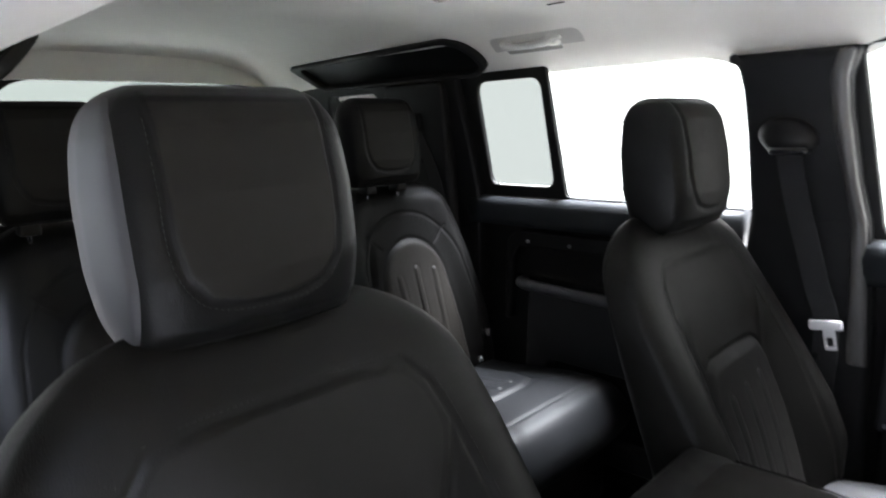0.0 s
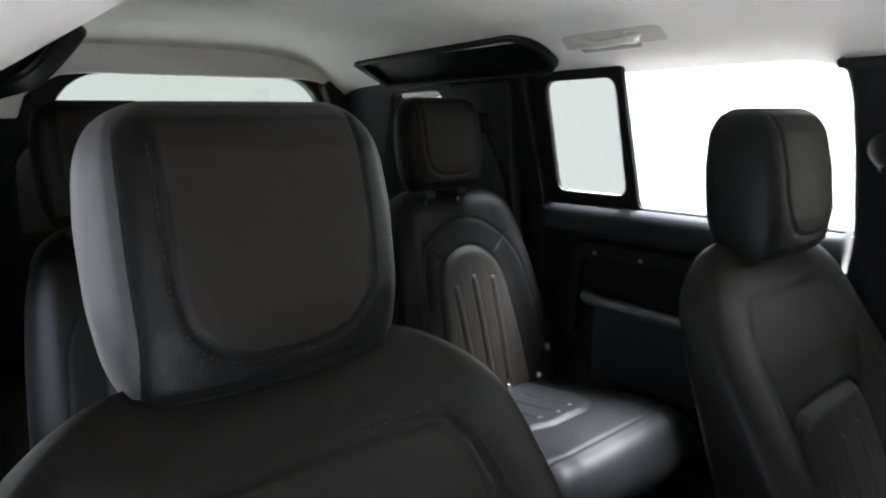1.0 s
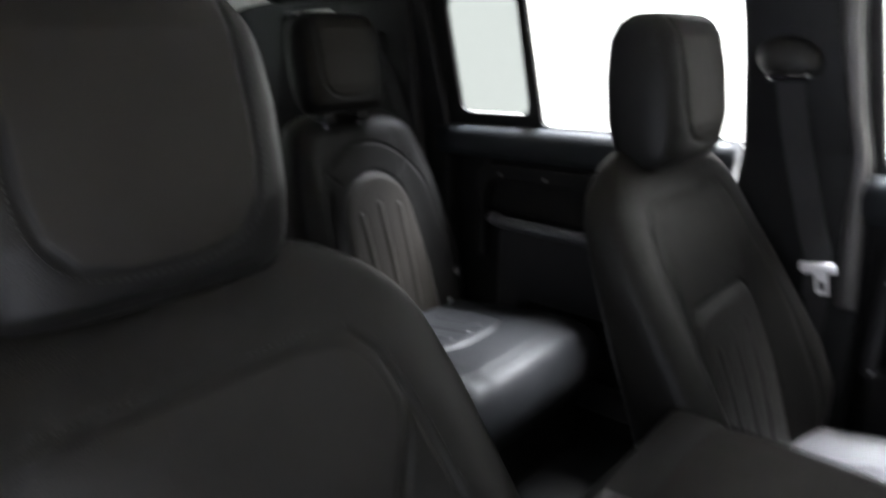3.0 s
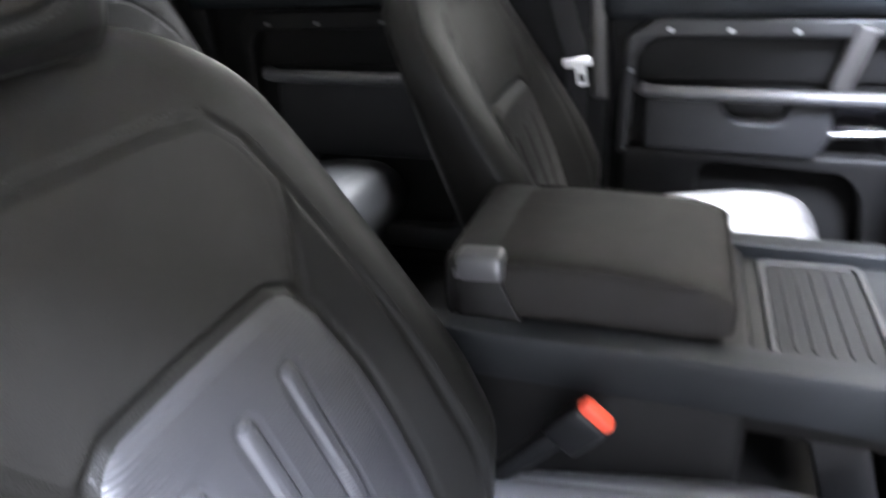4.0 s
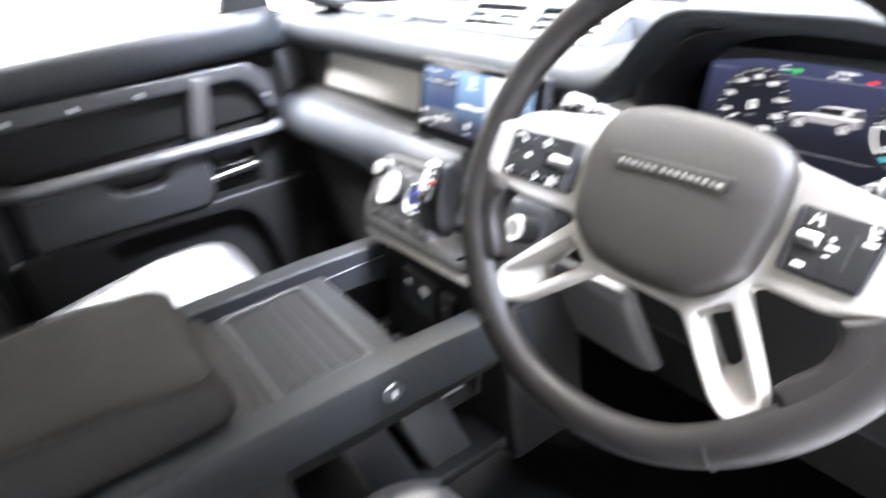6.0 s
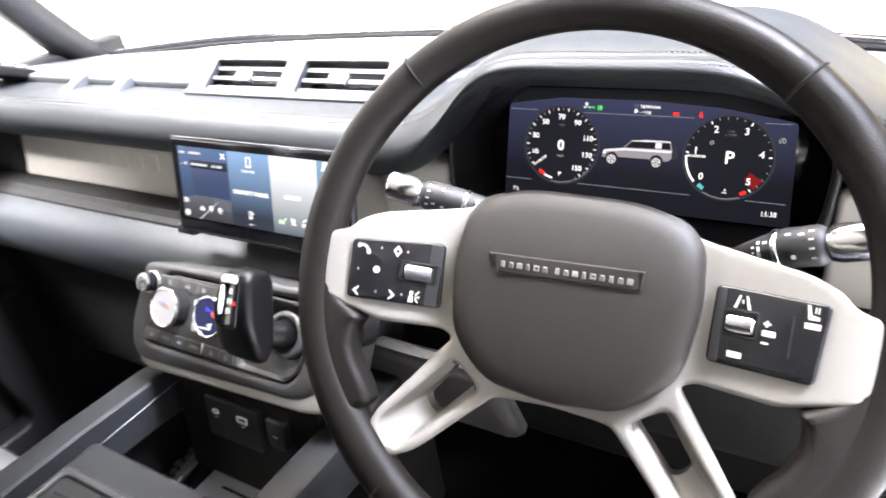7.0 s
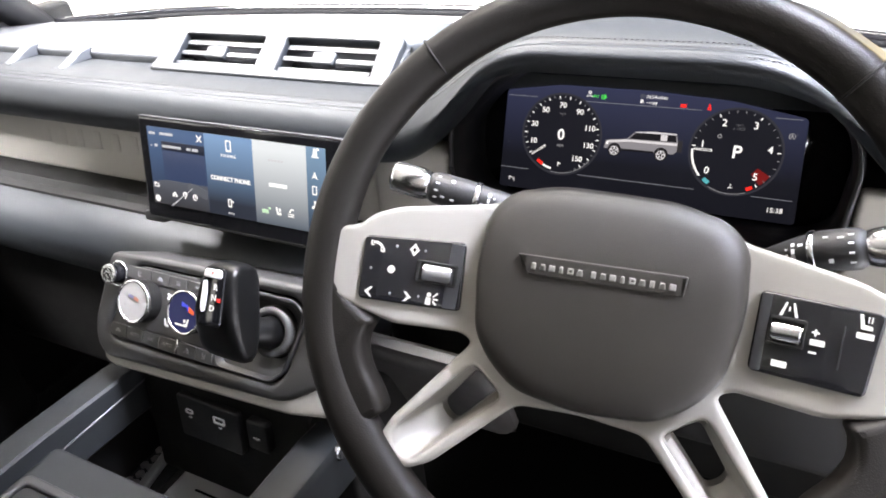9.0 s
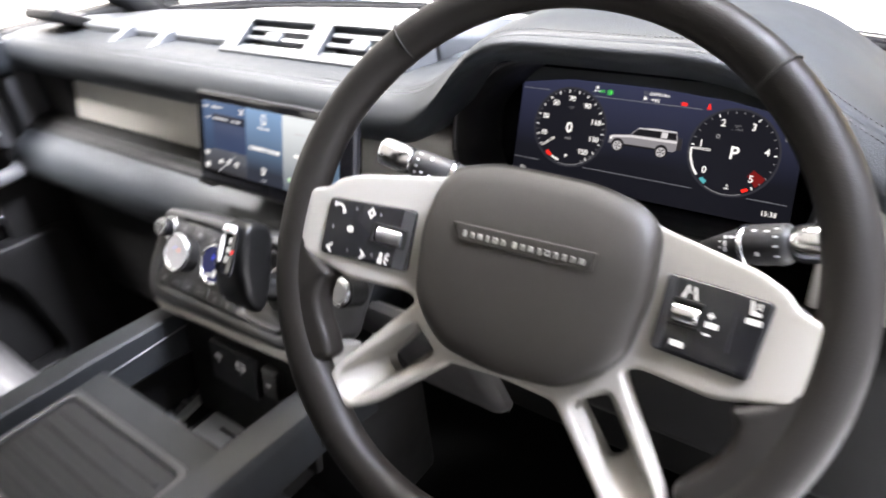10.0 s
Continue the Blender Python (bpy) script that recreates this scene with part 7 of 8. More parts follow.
# gear lever
lever = thing("gear_lever", "black stubby gear lever with lit gear letters and red button", "gear lever", pan_at @ pose(0.1248, 0.0085, -0.004))
mesh_ob("lever_neck", *tube([(0, 0, -0.006), (-0.002, 0.0, 0.010), (-0.008, 0.001, 0.024), (-0.014, 0.002, 0.036)], [0.0170, 0.0145, 0.0150, 0.0160], 28), GRIP_BLACK, lever, "black lever neck")


def lever_grip():
    """Rounded block: stations up its length with their spans across and out from the panel."""
    rings = []
    for y, x0, x1, z0, z1, e in ((-0.0255, -0.036, 0.002, 0.028, 0.036, 0.55), (-0.0235, -0.041, 0.006, 0.023, 0.041, 0.6), (-0.016, -0.044, 0.0085, 0.020, 0.049, 0.5), (0.000, -0.044, 0.0090, 0.020, 0.058, 0.42), (0.020, -0.041, 0.0080, 0.023, 0.066, 0.38), (0.040, -0.036, 0.0070, 0.027, 0.069, 0.36), (0.055, -0.032, 0.0060, 0.030, 0.069, 0.36), (0.0625, -0.0295, 0.0048, 0.0335, 0.0660, 0.42), (0.0665, -0.0260, 0.0020, 0.0385, 0.0610, 0.5), (0.0680, -0.0200, -0.0040, 0.0440, 0.0560, 0.6)):
        cx, cz, hx, hz = (x0 + x1) / 2, (z0 + z1) / 2, (x1 - x0) / 2, (z1 - z0) / 2
        rings.append([(cx + hx * np.sign(math.cos(a)) * abs(math.cos(a)) ** e, y, cz + hz * np.sign(math.sin(a)) * abs(math.sin(a)) ** e) for a in np.linspace(0, 2 * np.pi, 48, endpoint=False)])
    return loft(rings)


grip = mesh_ob("lever_grip", *lever_grip(), GRIP_BLACK, lever, "black rounded lever grip")
lface = part("lever_face", slab(round_poly([(-0.0135, -0.0250), (0.0125, -0.0250), (0.0130, 0.0280), (-0.0115, 0.0280)], 0.005), 0.003, 0.0010), GLOSS_BLACK, grip, "gloss black lever face", pose(-0.0140, 0.0350, 0.0690, 0, 0, 2))
part("park_button", slab(round_poly([(-0.0100, 0.0185), (0.0108, 0.0185), (0.0100, 0.0262), (-0.0085, 0.0262)], 0.003), 0.003, 0.0010), BUTTON_SILVER, lface, "bright park button", pose(0, 0, 0.002))
lettering("P", 0.0052, RED_GLOW, lface, pose(0.0010, 0.0223, 0.0037), "red gear letter P")
for k, ch in enumerate("RND"):
    lettering(ch, 0.0075, WHITE_GLOW, lface, pose(0.0040 - 0.0010 * k, 0.0105 - 0.0095 * k, 0.0018), "white gear letter " + ch, bold=0.00015)
part("side_strip", slab(round_poly([(-0.0105, 0.0150), (-0.0062, 0.0160), (-0.0045, 0.0060), (-0.0058, -0.0120), (-0.0100, -0.0135), (-0.0118, -0.0060)], 0.0015), 0.002, 0.0006), BUTTON_SILVER, lface, "bright curved side strip", pose(0, 0, 0.0014))
part("red_dot", slab([(-0.0022, 0.0012), (0.0018, 0.0012), (0.0018, -0.0020), (-0.0010, -0.0020)], 0.001, 0.0002), RED_GLOW, lface, "red lit mark", pose(0.0090, 0.0000, 0.0020))

start = thing("start_button", "round bright start button beside the gear lever", "start button", facing(0.507, -0.167, 0.574, 30))
part("button_body", cyl(0.0165, 0.030, 32, 0.003), PLASTIC, start, "", pose(0, 0, -0.014))
part("button_ring", cyl(0.0150, 0.005, 32, 0.0015), CHROME, start, "bright ring", pose(0, 0, 0.0))
part("button_cap", cyl(0.0112, 0.004, 32, 0.001), STEEL, start, "satin cap", pose(0, 0, 0.002))

# sockets below the panel
sock = thing("socket_panel", "black socket panel with two sockets under the control panel", "socket panel", facing(0.467, 0.0, 0.428, 10))
part("socket_plate", slab(rect(-0.118, 0.118, -0.110, 0.060, 0.006), 0.010, 0.002), PLASTIC, sock, "", pose(0, 0, -0.012))
part("socket_block", slab(rect(-0.060, 0.0295, -0.037, 0.0200, 0.005), 0.010, 0.002), PLASTIC_GREY, sock, "dark socket block", pose(0, 0, -0.004))
part("socket_cover", slab(rect(0.0425, 0.0714, -0.0185, 0.0195, 0.005), 0.012, 0.003), PLASTIC_GREY, sock, "dark socket cover", pose(0, 0, -0.003))
part("socket", slab(rect(-0.0475, -0.0365, -0.0032, 0.0032, 0.0030), 0.003, 0.0006, [rect(-0.0455, -0.0385, -0.0016, 0.0016, 0.0014)]), PALE_PRINT, sock, "pale outlined small socket", pose(0, 0.001, 0.001))
part("socket", slab(rect(-0.0060, 0.0105, -0.0045, 0.0050, 0.0018), 0.003, 0.0006, [rect(-0.0038, 0.0083, -0.0022, 0.0030, 0.001)]), PALE_PRINT, sock, "pale outlined socket", pose(0, 0.002, 0.001))
glyph(sock, "usb", -0.042, -0.0068, 0.0036, PALE_PRINT, 0.0013, "socket_mark", "pale mark")
glyph(sock, "usb", 0.0022, -0.0072, 0.0036, PALE_PRINT, 0.0013, "socket_mark", "pale mark")
glyph(sock, "usb", 0.0560, -0.0010, 0.0062, PALE_PRINT, 0.0033, "socket_mark", "pale mark")


# ---- steering wheel ----
wheel = thing("steering_wheel", "black leather steering wheel with pale spokes and dark centre pad", "steering wheel", Matrix.Translation((0.4644, -0.4069, 0.7008)) @ Matrix.Rotation(radians(8), 4, "Z") @ facing(0, 0, 0, 33) @ Matrix.Rotation(radians(-4.3), 4, "Z"))


def rim():
    R, rings = 0.1862, []
    for i in range(160):
        a = 2 * math.pi * i / 160
        deg = math.degrees(a) % 360
        grip_ = 0.0
        for c, wd, amt in ((0, 20, 0.0035), (180, 20, 0.0035), (38, 16, 0.0012), (142, 16, 0.0012), (222, 20, 0.0050), (318, 20, 0.0050), (270, 26, 0.0020)):
            dlt = (deg - c + 180) % 360 - 180
            grip_ += amt * math.exp(-(dlt / wd) ** 2)
        rr, rz = 0.0137 + grip_ * 0.6, 0.0142 + grip_ * 0.2
        cr = R - grip_ * 0.7
        rings.append([((cr + rr * math.cos(b)) * math.cos(a), (cr + rr * math.cos(b)) * math.sin(a), 0.003 + rz * math.sin(b)) for b in np.linspace(0, 2 * np.pi, 28, endpoint=False)])
    rings.append(rings[0])
    return loft(rings, True, False)


for sx in (1, -1):
    tg_ = slab(round_poly([(sx * x, y) for x, y in ((0.182, 0.010), (0.184, -0.030), (0.170, -0.080), (0.145, -0.118), (0.122, -0.098), (0.130, -0.085), (0.1400, -0.073), (0.1460, -0.060), (0.1450, -0.048), (0.140, -0.0405), (0.160, -0.030), (0.172, -0.010))], 0.006, 5), 0.024, 0.006)
    part("thumb_grip", tg_, WHEEL_LEATHER, wheel, "black leather thumb rest inside the rim", pose(0, 0, 0.0015))
mesh_ob("rim", *rim(), WHEEL_LEATHER, wheel, "black leather rim")
for deg in (51, 133, 236, 304):
    a = radians(deg)
    pts = [((0.1862 + 0.0143 * math.cos(b)) * math.cos(a), (0.1862 + 0.0143 * math.cos(b)) * math.sin(a), 0.003 + 0.0147 * math.sin(b)) for b in np.linspace(0, 2 * np.pi, 24)]
    mesh_ob("rim_seam", *tube(pts, 0.0009, 6), PLASTIC, wheel, "stitched seam across the rim")


def dish(x, y):
    """Height of the spoke faces: the side spokes rise outwards, the lower ones a little less."""
    side = 0.28 * (min(max(abs(x), 0.080), 0.165) - 0.118)
    low = 0.20 * (min(math.hypot(x, y), 0.165) - 0.135)
    f = min(1.0, max(0.0, (-0.034 - y) / 0.026))
    f = f * f * (3 - 2 * f)
    return side * (1 - f) + low * f


def cut_lattice(bm, step):
    """Adds a lattice of edges across a flat solid, so that it can be bent smoothly."""
    for axis, lo, hi in ((0, -0.19, 0.19), (1, -0.14, 0.07)):
        v = lo
        while v < hi:
            n = [0, 0, 0]
            n[axis] = 1
            p = [0, 0, 0]
            p[axis] = v
            bmesh.ops.bisect_plane(bm, geom=bm.verts[:] + bm.edges[:] + bm.faces[:], plane_co=p, plane_no=n, dist=1e-5)
            v += step
    return bm


half = [(0.0, 0.066), (0.050, 0.0600), (0.078, 0.049), (0.137, 0.037), (0.1525, 0.030), (0.160, 0.0215), (0.176, 0.017), (0.1835, 0.003), (0.1800, -0.024), (0.164, -0.031), (0.130, -0.041), (0.085, -0.039), (0.0765, -0.0445), (0.120, -0.104), (0.126, -0.120), (0.106, -0.1345), (0.088, -0.126), (0.040, -0.078), (0.0, -0.076)]
outl = half + [(-x, y) for x, y in half[-2:0:-1]]
hole_r = round_poly([(0.050, -0.0755), (0.0725, -0.0575), (0.1165, -0.110), (0.112, -0.1225), (0.100, -0.1265)], 0.006)
hole_l = [(-x, y) for x, y in hole_r][::-1]
tr = cut_lattice(slab(round_poly(outl, 0.006, 4), 0.022, 0.0032, [hole_r, hole_l]), 0.009)
for v in tr.verts:
    v.co.z += dish(v.co.x, v.co.y) - 0.011
spoke_trim = part("spoke_trim", tr, TRIM_LIGHT, wheel, "pale satin spoke trim")
win_r = round_poly([(0.0545, -0.0720), (0.0715, -0.0622), (0.0925, -0.0910), (0.0890, -0.0975), (0.0815, -0.1020)], 0.004)
for sx in (1, -1):
    big = [Vector((sx * p[0], p[1], dish(*p) - 0.002)) for p in hole_r]
    small = [Vector((sx * p[0], p[1], 0)) for p in win_r]
    rings = [[tuple(p) for p in big], [(p.x * 0.9 + q.x * 0.1, p.y * 0.9 + q.y * 0.1, p.z - 0.006) for p, q in zip(big, small)], [(p.x * 0.12 + q.x * 0.88, p.y * 0.12 + q.y * 0.88, -0.0175) for p, q in zip(big, small)], [(q.x, q.y, -0.0205) for q in small], [(q.x, q.y, -0.032) for q in small]]
    if sx < 0:
        rings = [r[::-1] for r in rings]
    mesh_ob("spoke_pocket", *loft(rings, True, False), TRIM_LIGHT, spoke_trim, "sloping pale pocket in the spoke", True, None, 40)
    bk = slab(round_poly([(sx * 0.06, 0.030), (sx * 0.170, 0.022), (sx * 0.170, -0.028), (sx * 0.07, -0.035)], 0.01), 0.016, 0.004)
    part("spoke_back", bk, PLASTIC, wheel, "", pose(0, 0, -0.028))
hub_half = [(0.0, 0.0668), (0.036, 0.0662), (0.064, 0.0580), (0.0755, 0.0440), (0.0790, 0.0080), (0.0735, -0.0340), (0.0610, -0.0515), (0.0420, -0.0668), (0.0, -0.0715)]
hub_half = [(x * 1.06, y) for x, y in hub_half]
hub_o = round_poly(hub_half + [(-x * 0.95, y) for x, y in hub_half[-2:0:-1]], 0.012, 5)


def hub_pad():
    """The centre pad: rings drawn in towards a gently domed face."""
    rings = []
    c = np.array([0.002, -0.002])
    o = np.array(hub_o)
    for f, z in ((0.985, -0.020), (1.0, -0.014), (1.0, -0.004), (0.985, 0.0020), (0.955, 0.0058), (0.90, 0.0082), (0.80, 0.0098), (0.60, 0.0108), (0.35, 0.0114), (0.1, 0.0116)):
        q = c + (o - c) * f
        rings.append([(x, y, z - (0.16 * max(0, y - 0.020) if z > 0.0 else 0.0)) for x, y in q])
    return loft(rings)


mesh_ob("centre_pad", *hub_pad(), HUB, wheel, "dark domed centre pad")
bd = part("badge_recess", slab(round_poly([(-0.0514, 0.0208), (-0.0430, 0.0090), (0.0470, 0.0122), (0.0480, 0.0240)], 0.0015), 0.003, 0.0008, [round_poly([(-0.0455, 0.0196), (-0.0440, 0.0106), (0.0440, 0.0128), (0.0440, 0.0218)], 0.001)]), HUB, wheel, "dark frame of the badge strip", pose(0, 0, 0.0112))
part("badge_bed", slab(round_poly([(-0.0455, 0.0196), (-0.0440, 0.0106), (0.0440, 0.0128), (0.0440, 0.0218)], 0.001), 0.001, 0.0002), PLASTIC, bd, "", pose(0, 0, 0.0004))
for k in range(15):
    x = -0.0405 + k * 0.0056 + (0.0024 if k > 5 else 0.0)
    y = 0.0155 + 0.023 * x
    w, h = (0.0019, 0.0019) if k % 3 else (0.0014, 0.0021)
    bmk = slab(round_poly([(-w, -h), (w, -h), (w * 0.7, h), (-w * 0.7, h)] if k % 2 else [(-w, -h), (w, -h), (w, h), (-w, h)], 0.0005), 0.0020, 0.0006, [[(-0.0007, -0.0007), (0.0007, -0.0007), (0.0007, 0.0005), (-0.0007, 0.0005)]] if k % 3 == 1 else [])
    part("badge_mark", bmk, BADGE, bd, "small bright badge mark", pose(x, y, 0.0014, 9 if k % 2 else -7, 4 if k % 3 else -5, 0))
TILT = 15.6
for sx in (1, -1):
    pad_o = round_poly([(0.0894, 0.0237), (0.1488, 0.0218), (0.1456, -0.0240), (0.0892, -0.0233)] if sx > 0 else [(-0.0895, 0.0206), (-0.1547, 0.0151), (-0.1536, -0.0273), (-0.0870, -0.0252)], 0.004)
    cx = sx * 0.118
    pad_at = pose(cx, 0, 0.0, 0, -sx * TILT, 0)
    sp = part("switch_pad", slab([((x - cx) * 1.035, y) for x, y in pad_o], 0.006, 0.0016), GLOSS_BLACK, wheel, "gloss black switch pad with white symbols", pad_at)
    Zs = 0.0032
    if sx < 0:
        part("pad_groove", slab(rect(0.0195, 0.0285, -0.0245, 0.0185, 0.001), 0.002, 0.0004), PLASTIC_GREY, sp, "grey side strip", pose(0, 0, 0.0026))
        part("roller_slot", slab(rect(-0.0015, 0.0265, -0.0100, 0.0050, 0.002), 0.003, 0.0008, [rect(0.0015, 0.0235, -0.0080, 0.0030, 0.001)]), PLASTIC, sp, "black slot round the roller", pose(0, 0, 0.0030))
        part("roller", cyl(0.0062, 0.0190, 28, 0.001), STEEL, sp, "satin metal roller", pose(0.0125, -0.0028, 0.0008, 0, 90, 0))
        for kind, x, y, s, f in (("handset", -0.1465, 0.0090, 0.0095, -1), ("diamond", -0.1220, 0.0105, 0.0088, 1), ("dot", -0.1350, -0.0047, 0.0052, 1), ("chevron", -0.1475, -0.0216, 0.0066, 1), ("chevron", -0.1222, -0.0210, 0.0066, -1), ("voice", -0.1066, -0.0195, 0.0088, 1)):
            glyph(sp, kind, (x - cx) * 1.035, y, s, WHITE_GLOW, Zs, "switch_symbol", "white switch symbol", f)
        for x, y in ((-0.1340, 0.0110), (-0.1490, -0.0060), (-0.1340, -0.0205), (-0.1150, 0.0110), (-0.1150, -0.0195)):
            flat_box(sp, "switch_symbol", (x - cx) - 0.0007, (x - cx) + 0.0007, y - 0.0009, y + 0.0009, MARK_GREY, Zs, "faint grey raised mark")
    else:
        part("pad_groove", slab(rect(-0.0285, -0.0230, -0.0222, 0.0225, 0.001), 0.002, 0.0004), PLASTIC_GREY, sp, "grey side strip", pose(0, 0, 0.0026))
        part("roller_slot", slab(rect(-0.0225, -0.0035, -0.0060, 0.0110, 0.002), 0.003, 0.0008, [rect(-0.0212, -0.0048, -0.0040, 0.0085, 0.001)]), PLASTIC, sp, "black slot round the roller", pose(0, 0, 0.0030))
        part("roller", cyl(0.0062, 0.0155, 28, 0.001), CHROME, sp, "bright metal roller", pose(-0.0130, 0.0022, 0.0008, 0, 90, 0))
        for kind, x, y, s in (("lane", 0.1050, 0.0154, 0.0078), ("seat", 0.1402, 0.0160, 0.0086)):
            glyph(sp, kind, (x - cx) * 1.035, y, s, WHITE_GLOW, Zs, "switch_symbol", "white switch symbol")
        for x, y, w, h in ((0.1045, -0.0160, 0.0080, 0.0036), (0.1205, 0.0000, 0.0072, 0.0034), (0.1190, -0.0058, 0.0040, 0.0012), (0.1190, 0.0054, 0.0040, 0.0012), (0.1190, 0.0054, 0.0012, 0.0040), (0.1408, 0.0088, 0.0082, 0.0034)):
            x = (x - cx) * 1.035
            flat_box(sp, "switch_symbol", x - w / 2, x + w / 2, y - h / 2, y + h / 2, WHITE_GLOW, Zs, "white switch symbol", 0, 0.0005)
        flat_box(sp, "switch_line", 0.0136, 0.0144, -0.0120, 0.0120, PLASTIC_GREY, Zs)

# ---- centre console ----
LATCH = material("grey_latch", (0.045, 0.045, 0.047), 0.36, 0.15, 0.1, 1500, "noise", 0.08, 20)
BIN_GREY = material("bin_grey_plastic", (0.15, 0.15, 0.153), 0.42, 0.05, 0.15, 1500, "noise", 0.08, 20)
con = thing("centre_console", "dark centre console with ribbed tray mat and open bin", "centre console")
part("rear_body", span(-0.155, 0.185, -0.156, 0.156, 0.0, 0.463, 0.014), PLASTIC, con, "dark rear console body")
for s_ in (1, -1):
    rail = []
    for x, z in ((-0.16, 0.470), (-0.05, 0.470), (0.10, 0.472), (0.25, 0.470), (0.36, 0.468), (0.46, 0.462), (0.53, 0.450)):
        prof = [(0.122, z - 0.012), (0.1225, z - 0.003), (0.1255, z), (0.1570, z), (0.1610, z - 0.0022), (0.1628, z - 0.006), (0.163, z - 0.016), (0.163, z - 0.060), (0.161, z - 0.066), (0.130, z - 0.068), (0.122, z - 0.06)]
        rail.append([(x, s_ * a, b) for a, b in prof])
    mesh_ob("side_rail", *loft(rail), CONSOLE_TOP, con, "dark rounded side rail of the console", True, None, 35)
part("inner_wall", span(0.16, 0.50, 0.1515, 0.1615, 0.29, 0.405, 0.002), PLASTIC, con)
part("inner_wall", span(0.16, 0.50, -0.132, -0.122, 0.36, 0.455, 0.002), PLASTIC, con)
flat_r = rbox(0.13, 0.002, 0.002, 0.0006, 1, (0.42, 0.121, 0.440))
part("bright_line", flat_r, GRAB_GREY, con, "thin pale line along the bin wall")
part("tray_plate", slab(rect(0.168, 0.365, -0.124, 0.124, 0.01), 0.05, 0.005), CONSOLE_TOP, con, "dark tray plate", pose(0, 0, 0.424))
part("mat_rim", slab(rect(0.200, 0.328, -0.114, 0.114, 0.014), 0.008, 0.003, [rect(0.209, 0.318, -0.105, 0.105, 0.010)]), PLASTIC_GREY, con, "raised rim round the tray mat", pose(0, 0, 0.4515))
mat_p = part("tray_mat", slab(rect(0.210, 0.317, -0.104, 0.104, 0.009), 0.003, 0.001), RUBBER, con, "ribbed grey rubber tray mat", pose(0, 0, 0.4505))
for k in range(5):
    xx = 0.228 + k * 0.018
    part("mat_rib", slab(rect(xx - 0.002, xx + 0.002, -0.094, 0.094, 0.0015), 0.002, 0.0006), RUBBER, mat_p, "", pose(0, 0, 0.002))
part("tray_slot", span(0.172, 0.198, -0.115, 0.115, 0.449, 0.4535, 0.001), PLASTIC, con, "narrow black slot")
part("bin_floor", span(0.35, 0.60, -0.088, 0.152, 0.285, 0.310, 0.002), PLASTIC, con)
bin_mat = part("bin_mat", slab(rect(0.362, 0.492, 0.100, 0.150, 0.006), 0.004, 0.001), RUBBER, con, "patterned rubber bin mat", pose(0, 0, 0.312))
hex_me = None
for i in range(10):
    for j in range(4):
        hx_, hy_ = 0.370 + i * 0.0125, 0.122 + j * 0.0108 + (0.0054 if i % 2 else 0.0)
        if hy_ > 0.147:
            continue
        if hex_me is None:
            tile_ob = part("hex_stud", slab(disc_pts(0.0058, 0, 0, 6), 0.003, 0.0008), TREAD, bin_mat, "", pose(hx_, hy_, 0.003))
            hex_me = tile_ob.data
        else:
            tile_ob = new("hex_stud", hex_me)
            tile_ob.parent, tile_ob.matrix_local = bin_mat, pose(hx_, hy_, 0.003)
strip_o = [(0.366, 0.1005), (0.366, 0.1145), (0.484, 0.1365), (0.487, 0.1235)]
part("bin_strip", slab(round_poly(strip_o, 0.003), 0.012, 0.003), BIN_GREY, con, "grey divider strip in the bin", pose(0, 0, 0.315))
part("phone_slot", slab(rect(0.372, 0.476, -0.086, 0.084, 0.006), 0.020, 0.004), BIN_GREY, con, "grey phone holder in the bin", pose(0, 0, 0.310))
part("slot_line", slab(rect(0.4375, 0.4405, -0.020, 0.050, 0.001), 0.002, 0.0004), GLOSS_BLACK, con, "dark slot in the phone holder", pose(0, 0, 0.3198))
part("front_face", span(0.484, 0.62, -0.16, 0.16, 0.20, 0.46, 0.01), PLASTIC, con)
# bridge opening with lower shelf
part("shelf_floor", span(0.16, 0.62, -0.14, 0.14, 0.215, 0.235, 0.006), PLASTIC, con, "dark lower shelf")
for rib in ([(0.240, 0.398), (0.302, 0.398), (0.350, 0.235), (0.288, 0.235)], [(0.318, 0.398), (0.388, 0.398), (0.440, 0.235), (0.370, 0.235)]):
    part("shelf_rib", upright(slab(round_poly(rib, 0.005), 0.03, 0.004), -0.105), PLASTIC_GREY, con, "grey slanted rib under the bridge")
part("shelf_back", span(0.18, 0.48, 0.02, 0.035, 0.230, 0.288, 0.004), PLASTIC_GREY, con)
for bx, bz, br in ((0.316, 0.437, 0.0125), (0.469, 0.451, 0.0100)):
    b = cyl(br, 0.006, 36, 0.002)
    bmesh.ops.transform(b, matrix=pose(bx, -0.1645, bz, 90, 0, 0), verts=b.verts[:])
    btn = part("side_button", b, CHROME, con, "round bright metal button on the rail")
    b = cyl(br * 0.72, 0.004, 32, 0.001)
    bmesh.ops.transform(b, matrix=pose(bx, -0.1668, bz, 90, 0, 0), verts=b.verts[:])
    part("button_cap", b, PLASTIC_GREY, btn, "dark button cap")
    b = slab(rect(-br * 0.16, br * 0.16, -br * 0.34, br * 0.34, 0.0008), 0.001, 0.0002)
    bmesh.ops.transform(b, matrix=pose(bx, -0.1690, bz, 90, 0, 0), verts=b.verts[:])
    part("button_mark", b, PALE_PRINT, btn, "pale mark")

arm = thing("armrest", "dark padded centre armrest with grey latch on the console", "armrest")


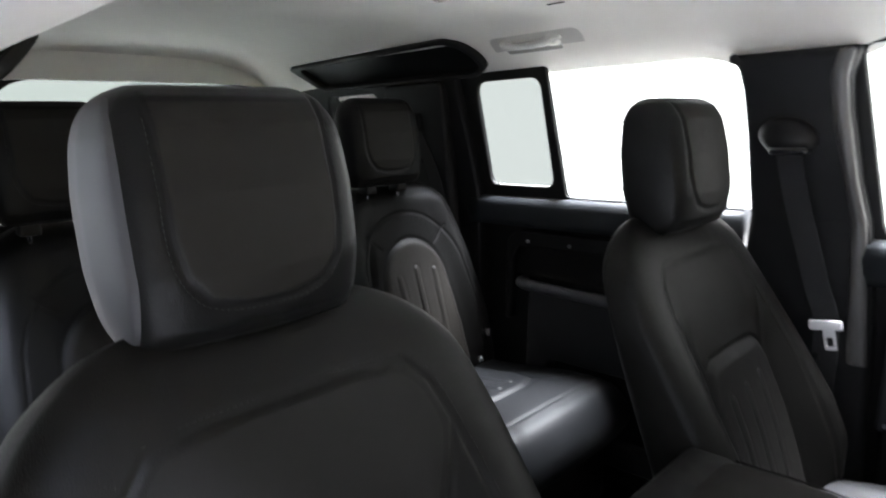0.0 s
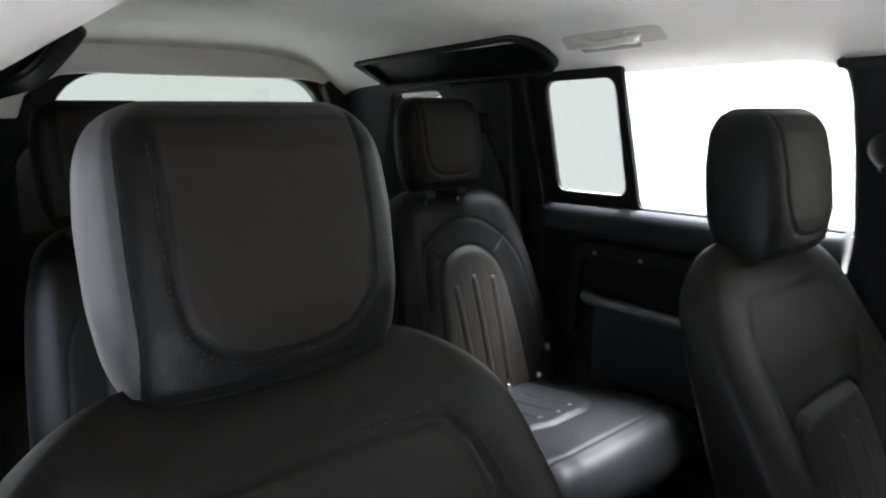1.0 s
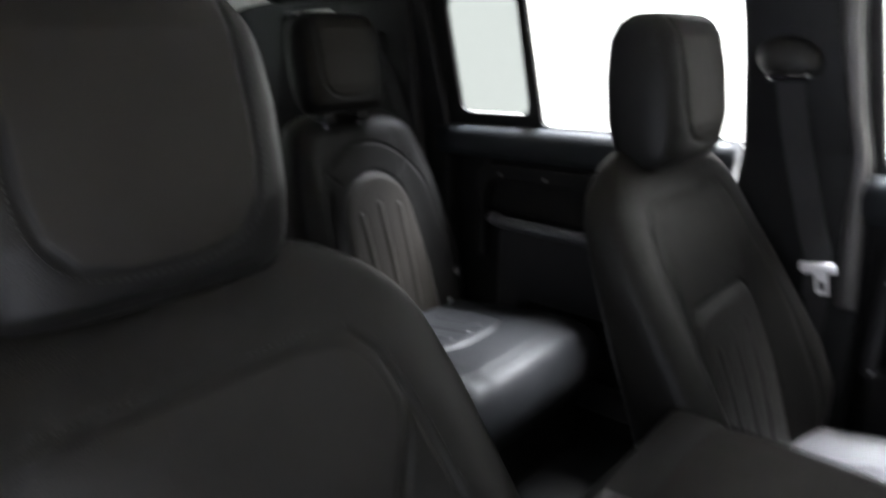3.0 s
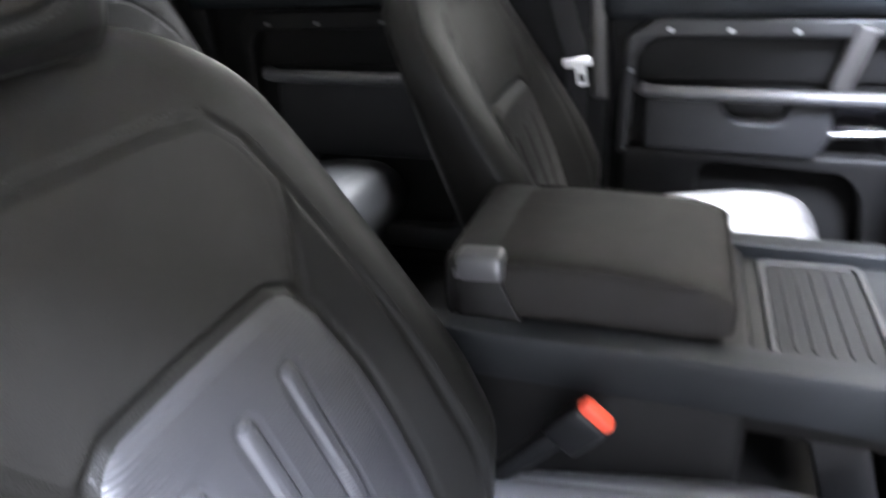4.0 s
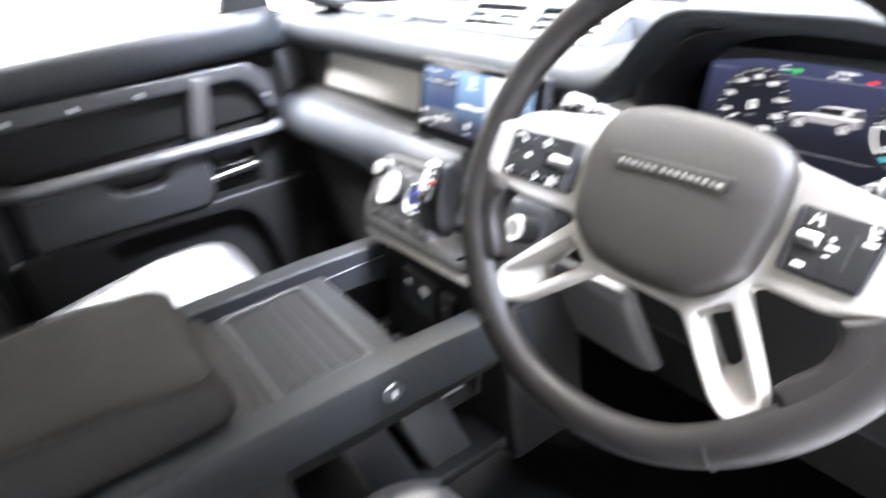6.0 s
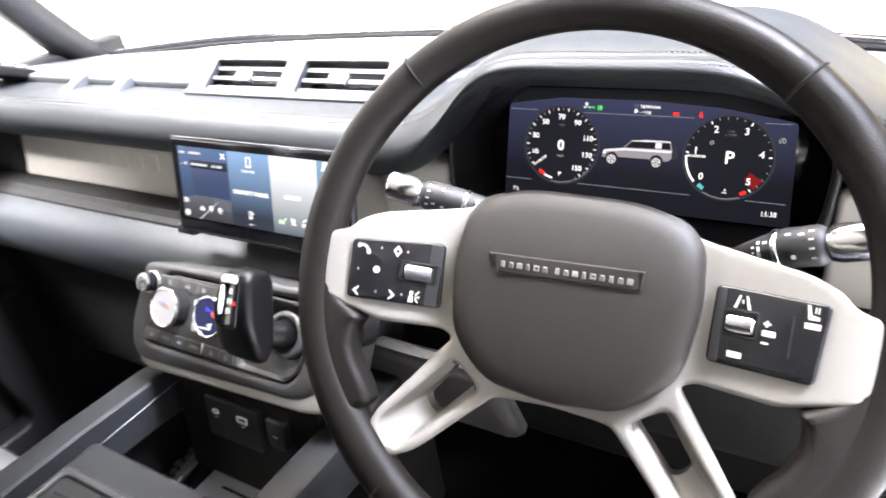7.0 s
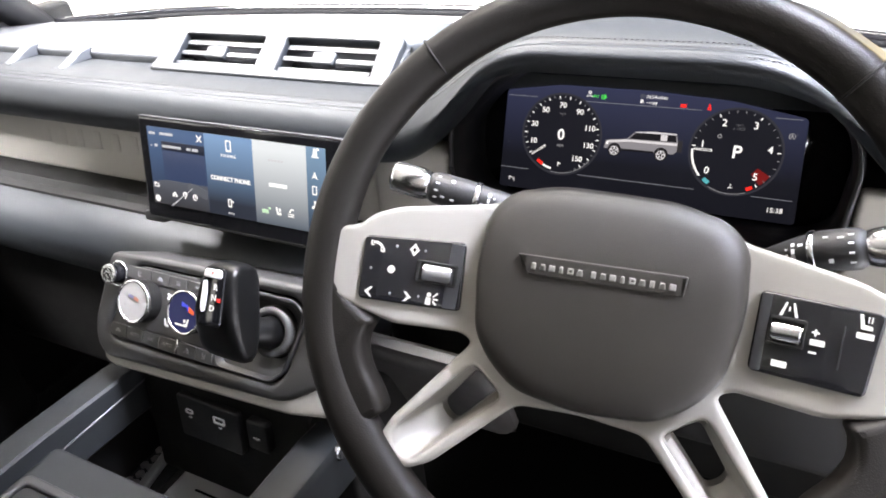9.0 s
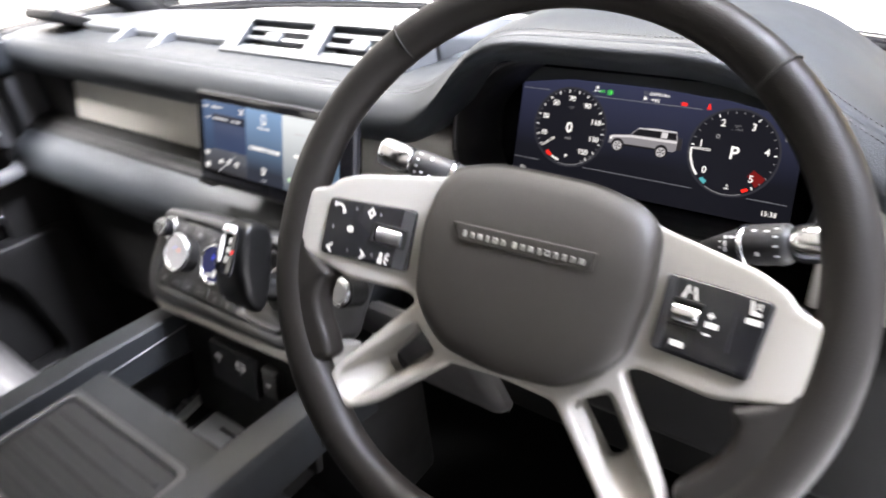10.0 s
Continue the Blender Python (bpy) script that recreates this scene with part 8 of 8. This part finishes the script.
def arm_lid():
    xs = np.concatenate([[-0.128, -0.120], np.linspace(-0.10, 0.13, 16), [0.146, 0.155, 0.1585]])
    rings = []
    for x in xs:
        top = np.interp(x, [-0.13, -0.05, 0.06, 0.13, 0.1585], [0.540, 0.547, 0.543, 0.534, 0.526])
        e = np.interp(x, [-0.128, -0.115, 0.12, 0.146, 0.155, 0.1585], [0.75, 1.0, 1.0, 0.93, 0.80, 0.62])
        w = 0.131 * (0.90 + 0.10 * e)
        ring = []
        for a in np.linspace(0, 2 * np.pi, 64, endpoint=False):
            cx, sx = math.cos(a), math.sin(a)
            yy = w * np.sign(cx) * abs(cx) ** 0.24
            zz = 0.504 + (top - 0.504 if sx > 0 else 0.037) * np.sign(sx) * abs(sx) ** 0.26 * e
            if sx > 0:
                yy *= 1 - 0.10 * max(0.0, (zz - 0.504) / (top - 0.504))
            ring.append((x, yy, zz))
        rings.append(ring)
    return loft(rings)


mesh_ob("lid", *arm_lid(), ARM_LEATHER, arm, "padded dark armrest lid")
edge = smooth_path([(-0.10, -0.1195, 0.5385), (0.0, -0.1200, 0.5395), (0.10, -0.1195, 0.5330), (0.140, -0.1130, 0.5270), (0.1535, -0.085, 0.5245), (0.156, 0.0, 0.5245), (0.1535, 0.085, 0.5245), (0.140, 0.1130, 0.5270), (0.10, 0.1195, 0.5330), (0.0, 0.1200, 0.5395), (-0.10, 0.1195, 0.5385)], 120)
mesh_ob("piping", *tube(edge, 0.0017, 8), ARM_LEATHER, arm, "thin sewn piping round the lid edge")
part("hinge_block", span(-0.170, -0.098, -0.125, 0.125, 0.455, 0.540, 0.012), PLASTIC, arm)
lq = rbox(0.056, 0.034, 0.036, 0.007, 3)
bmesh.ops.transform(lq, matrix=pose(-0.122, -0.1185, 0.5345, 0, -3, 0), verts=lq.verts[:])
part("latch", lq, LATCH, arm, "satin grey latch")
ls = slab(round_poly([(-0.150, 0.466), (-0.070, 0.466), (-0.097, 0.522), (-0.148, 0.522)], 0.004), 0.010, 0.002)
part("latch_side", upright(ls, -0.1295), PLASTIC, arm, "black latch side plate")
part("latch_arm", rbox(0.03, 0.02, 0.016, 0.004, 2, (-0.142, -0.118, 0.522)), LATCH, arm, "satin grey latch arm")
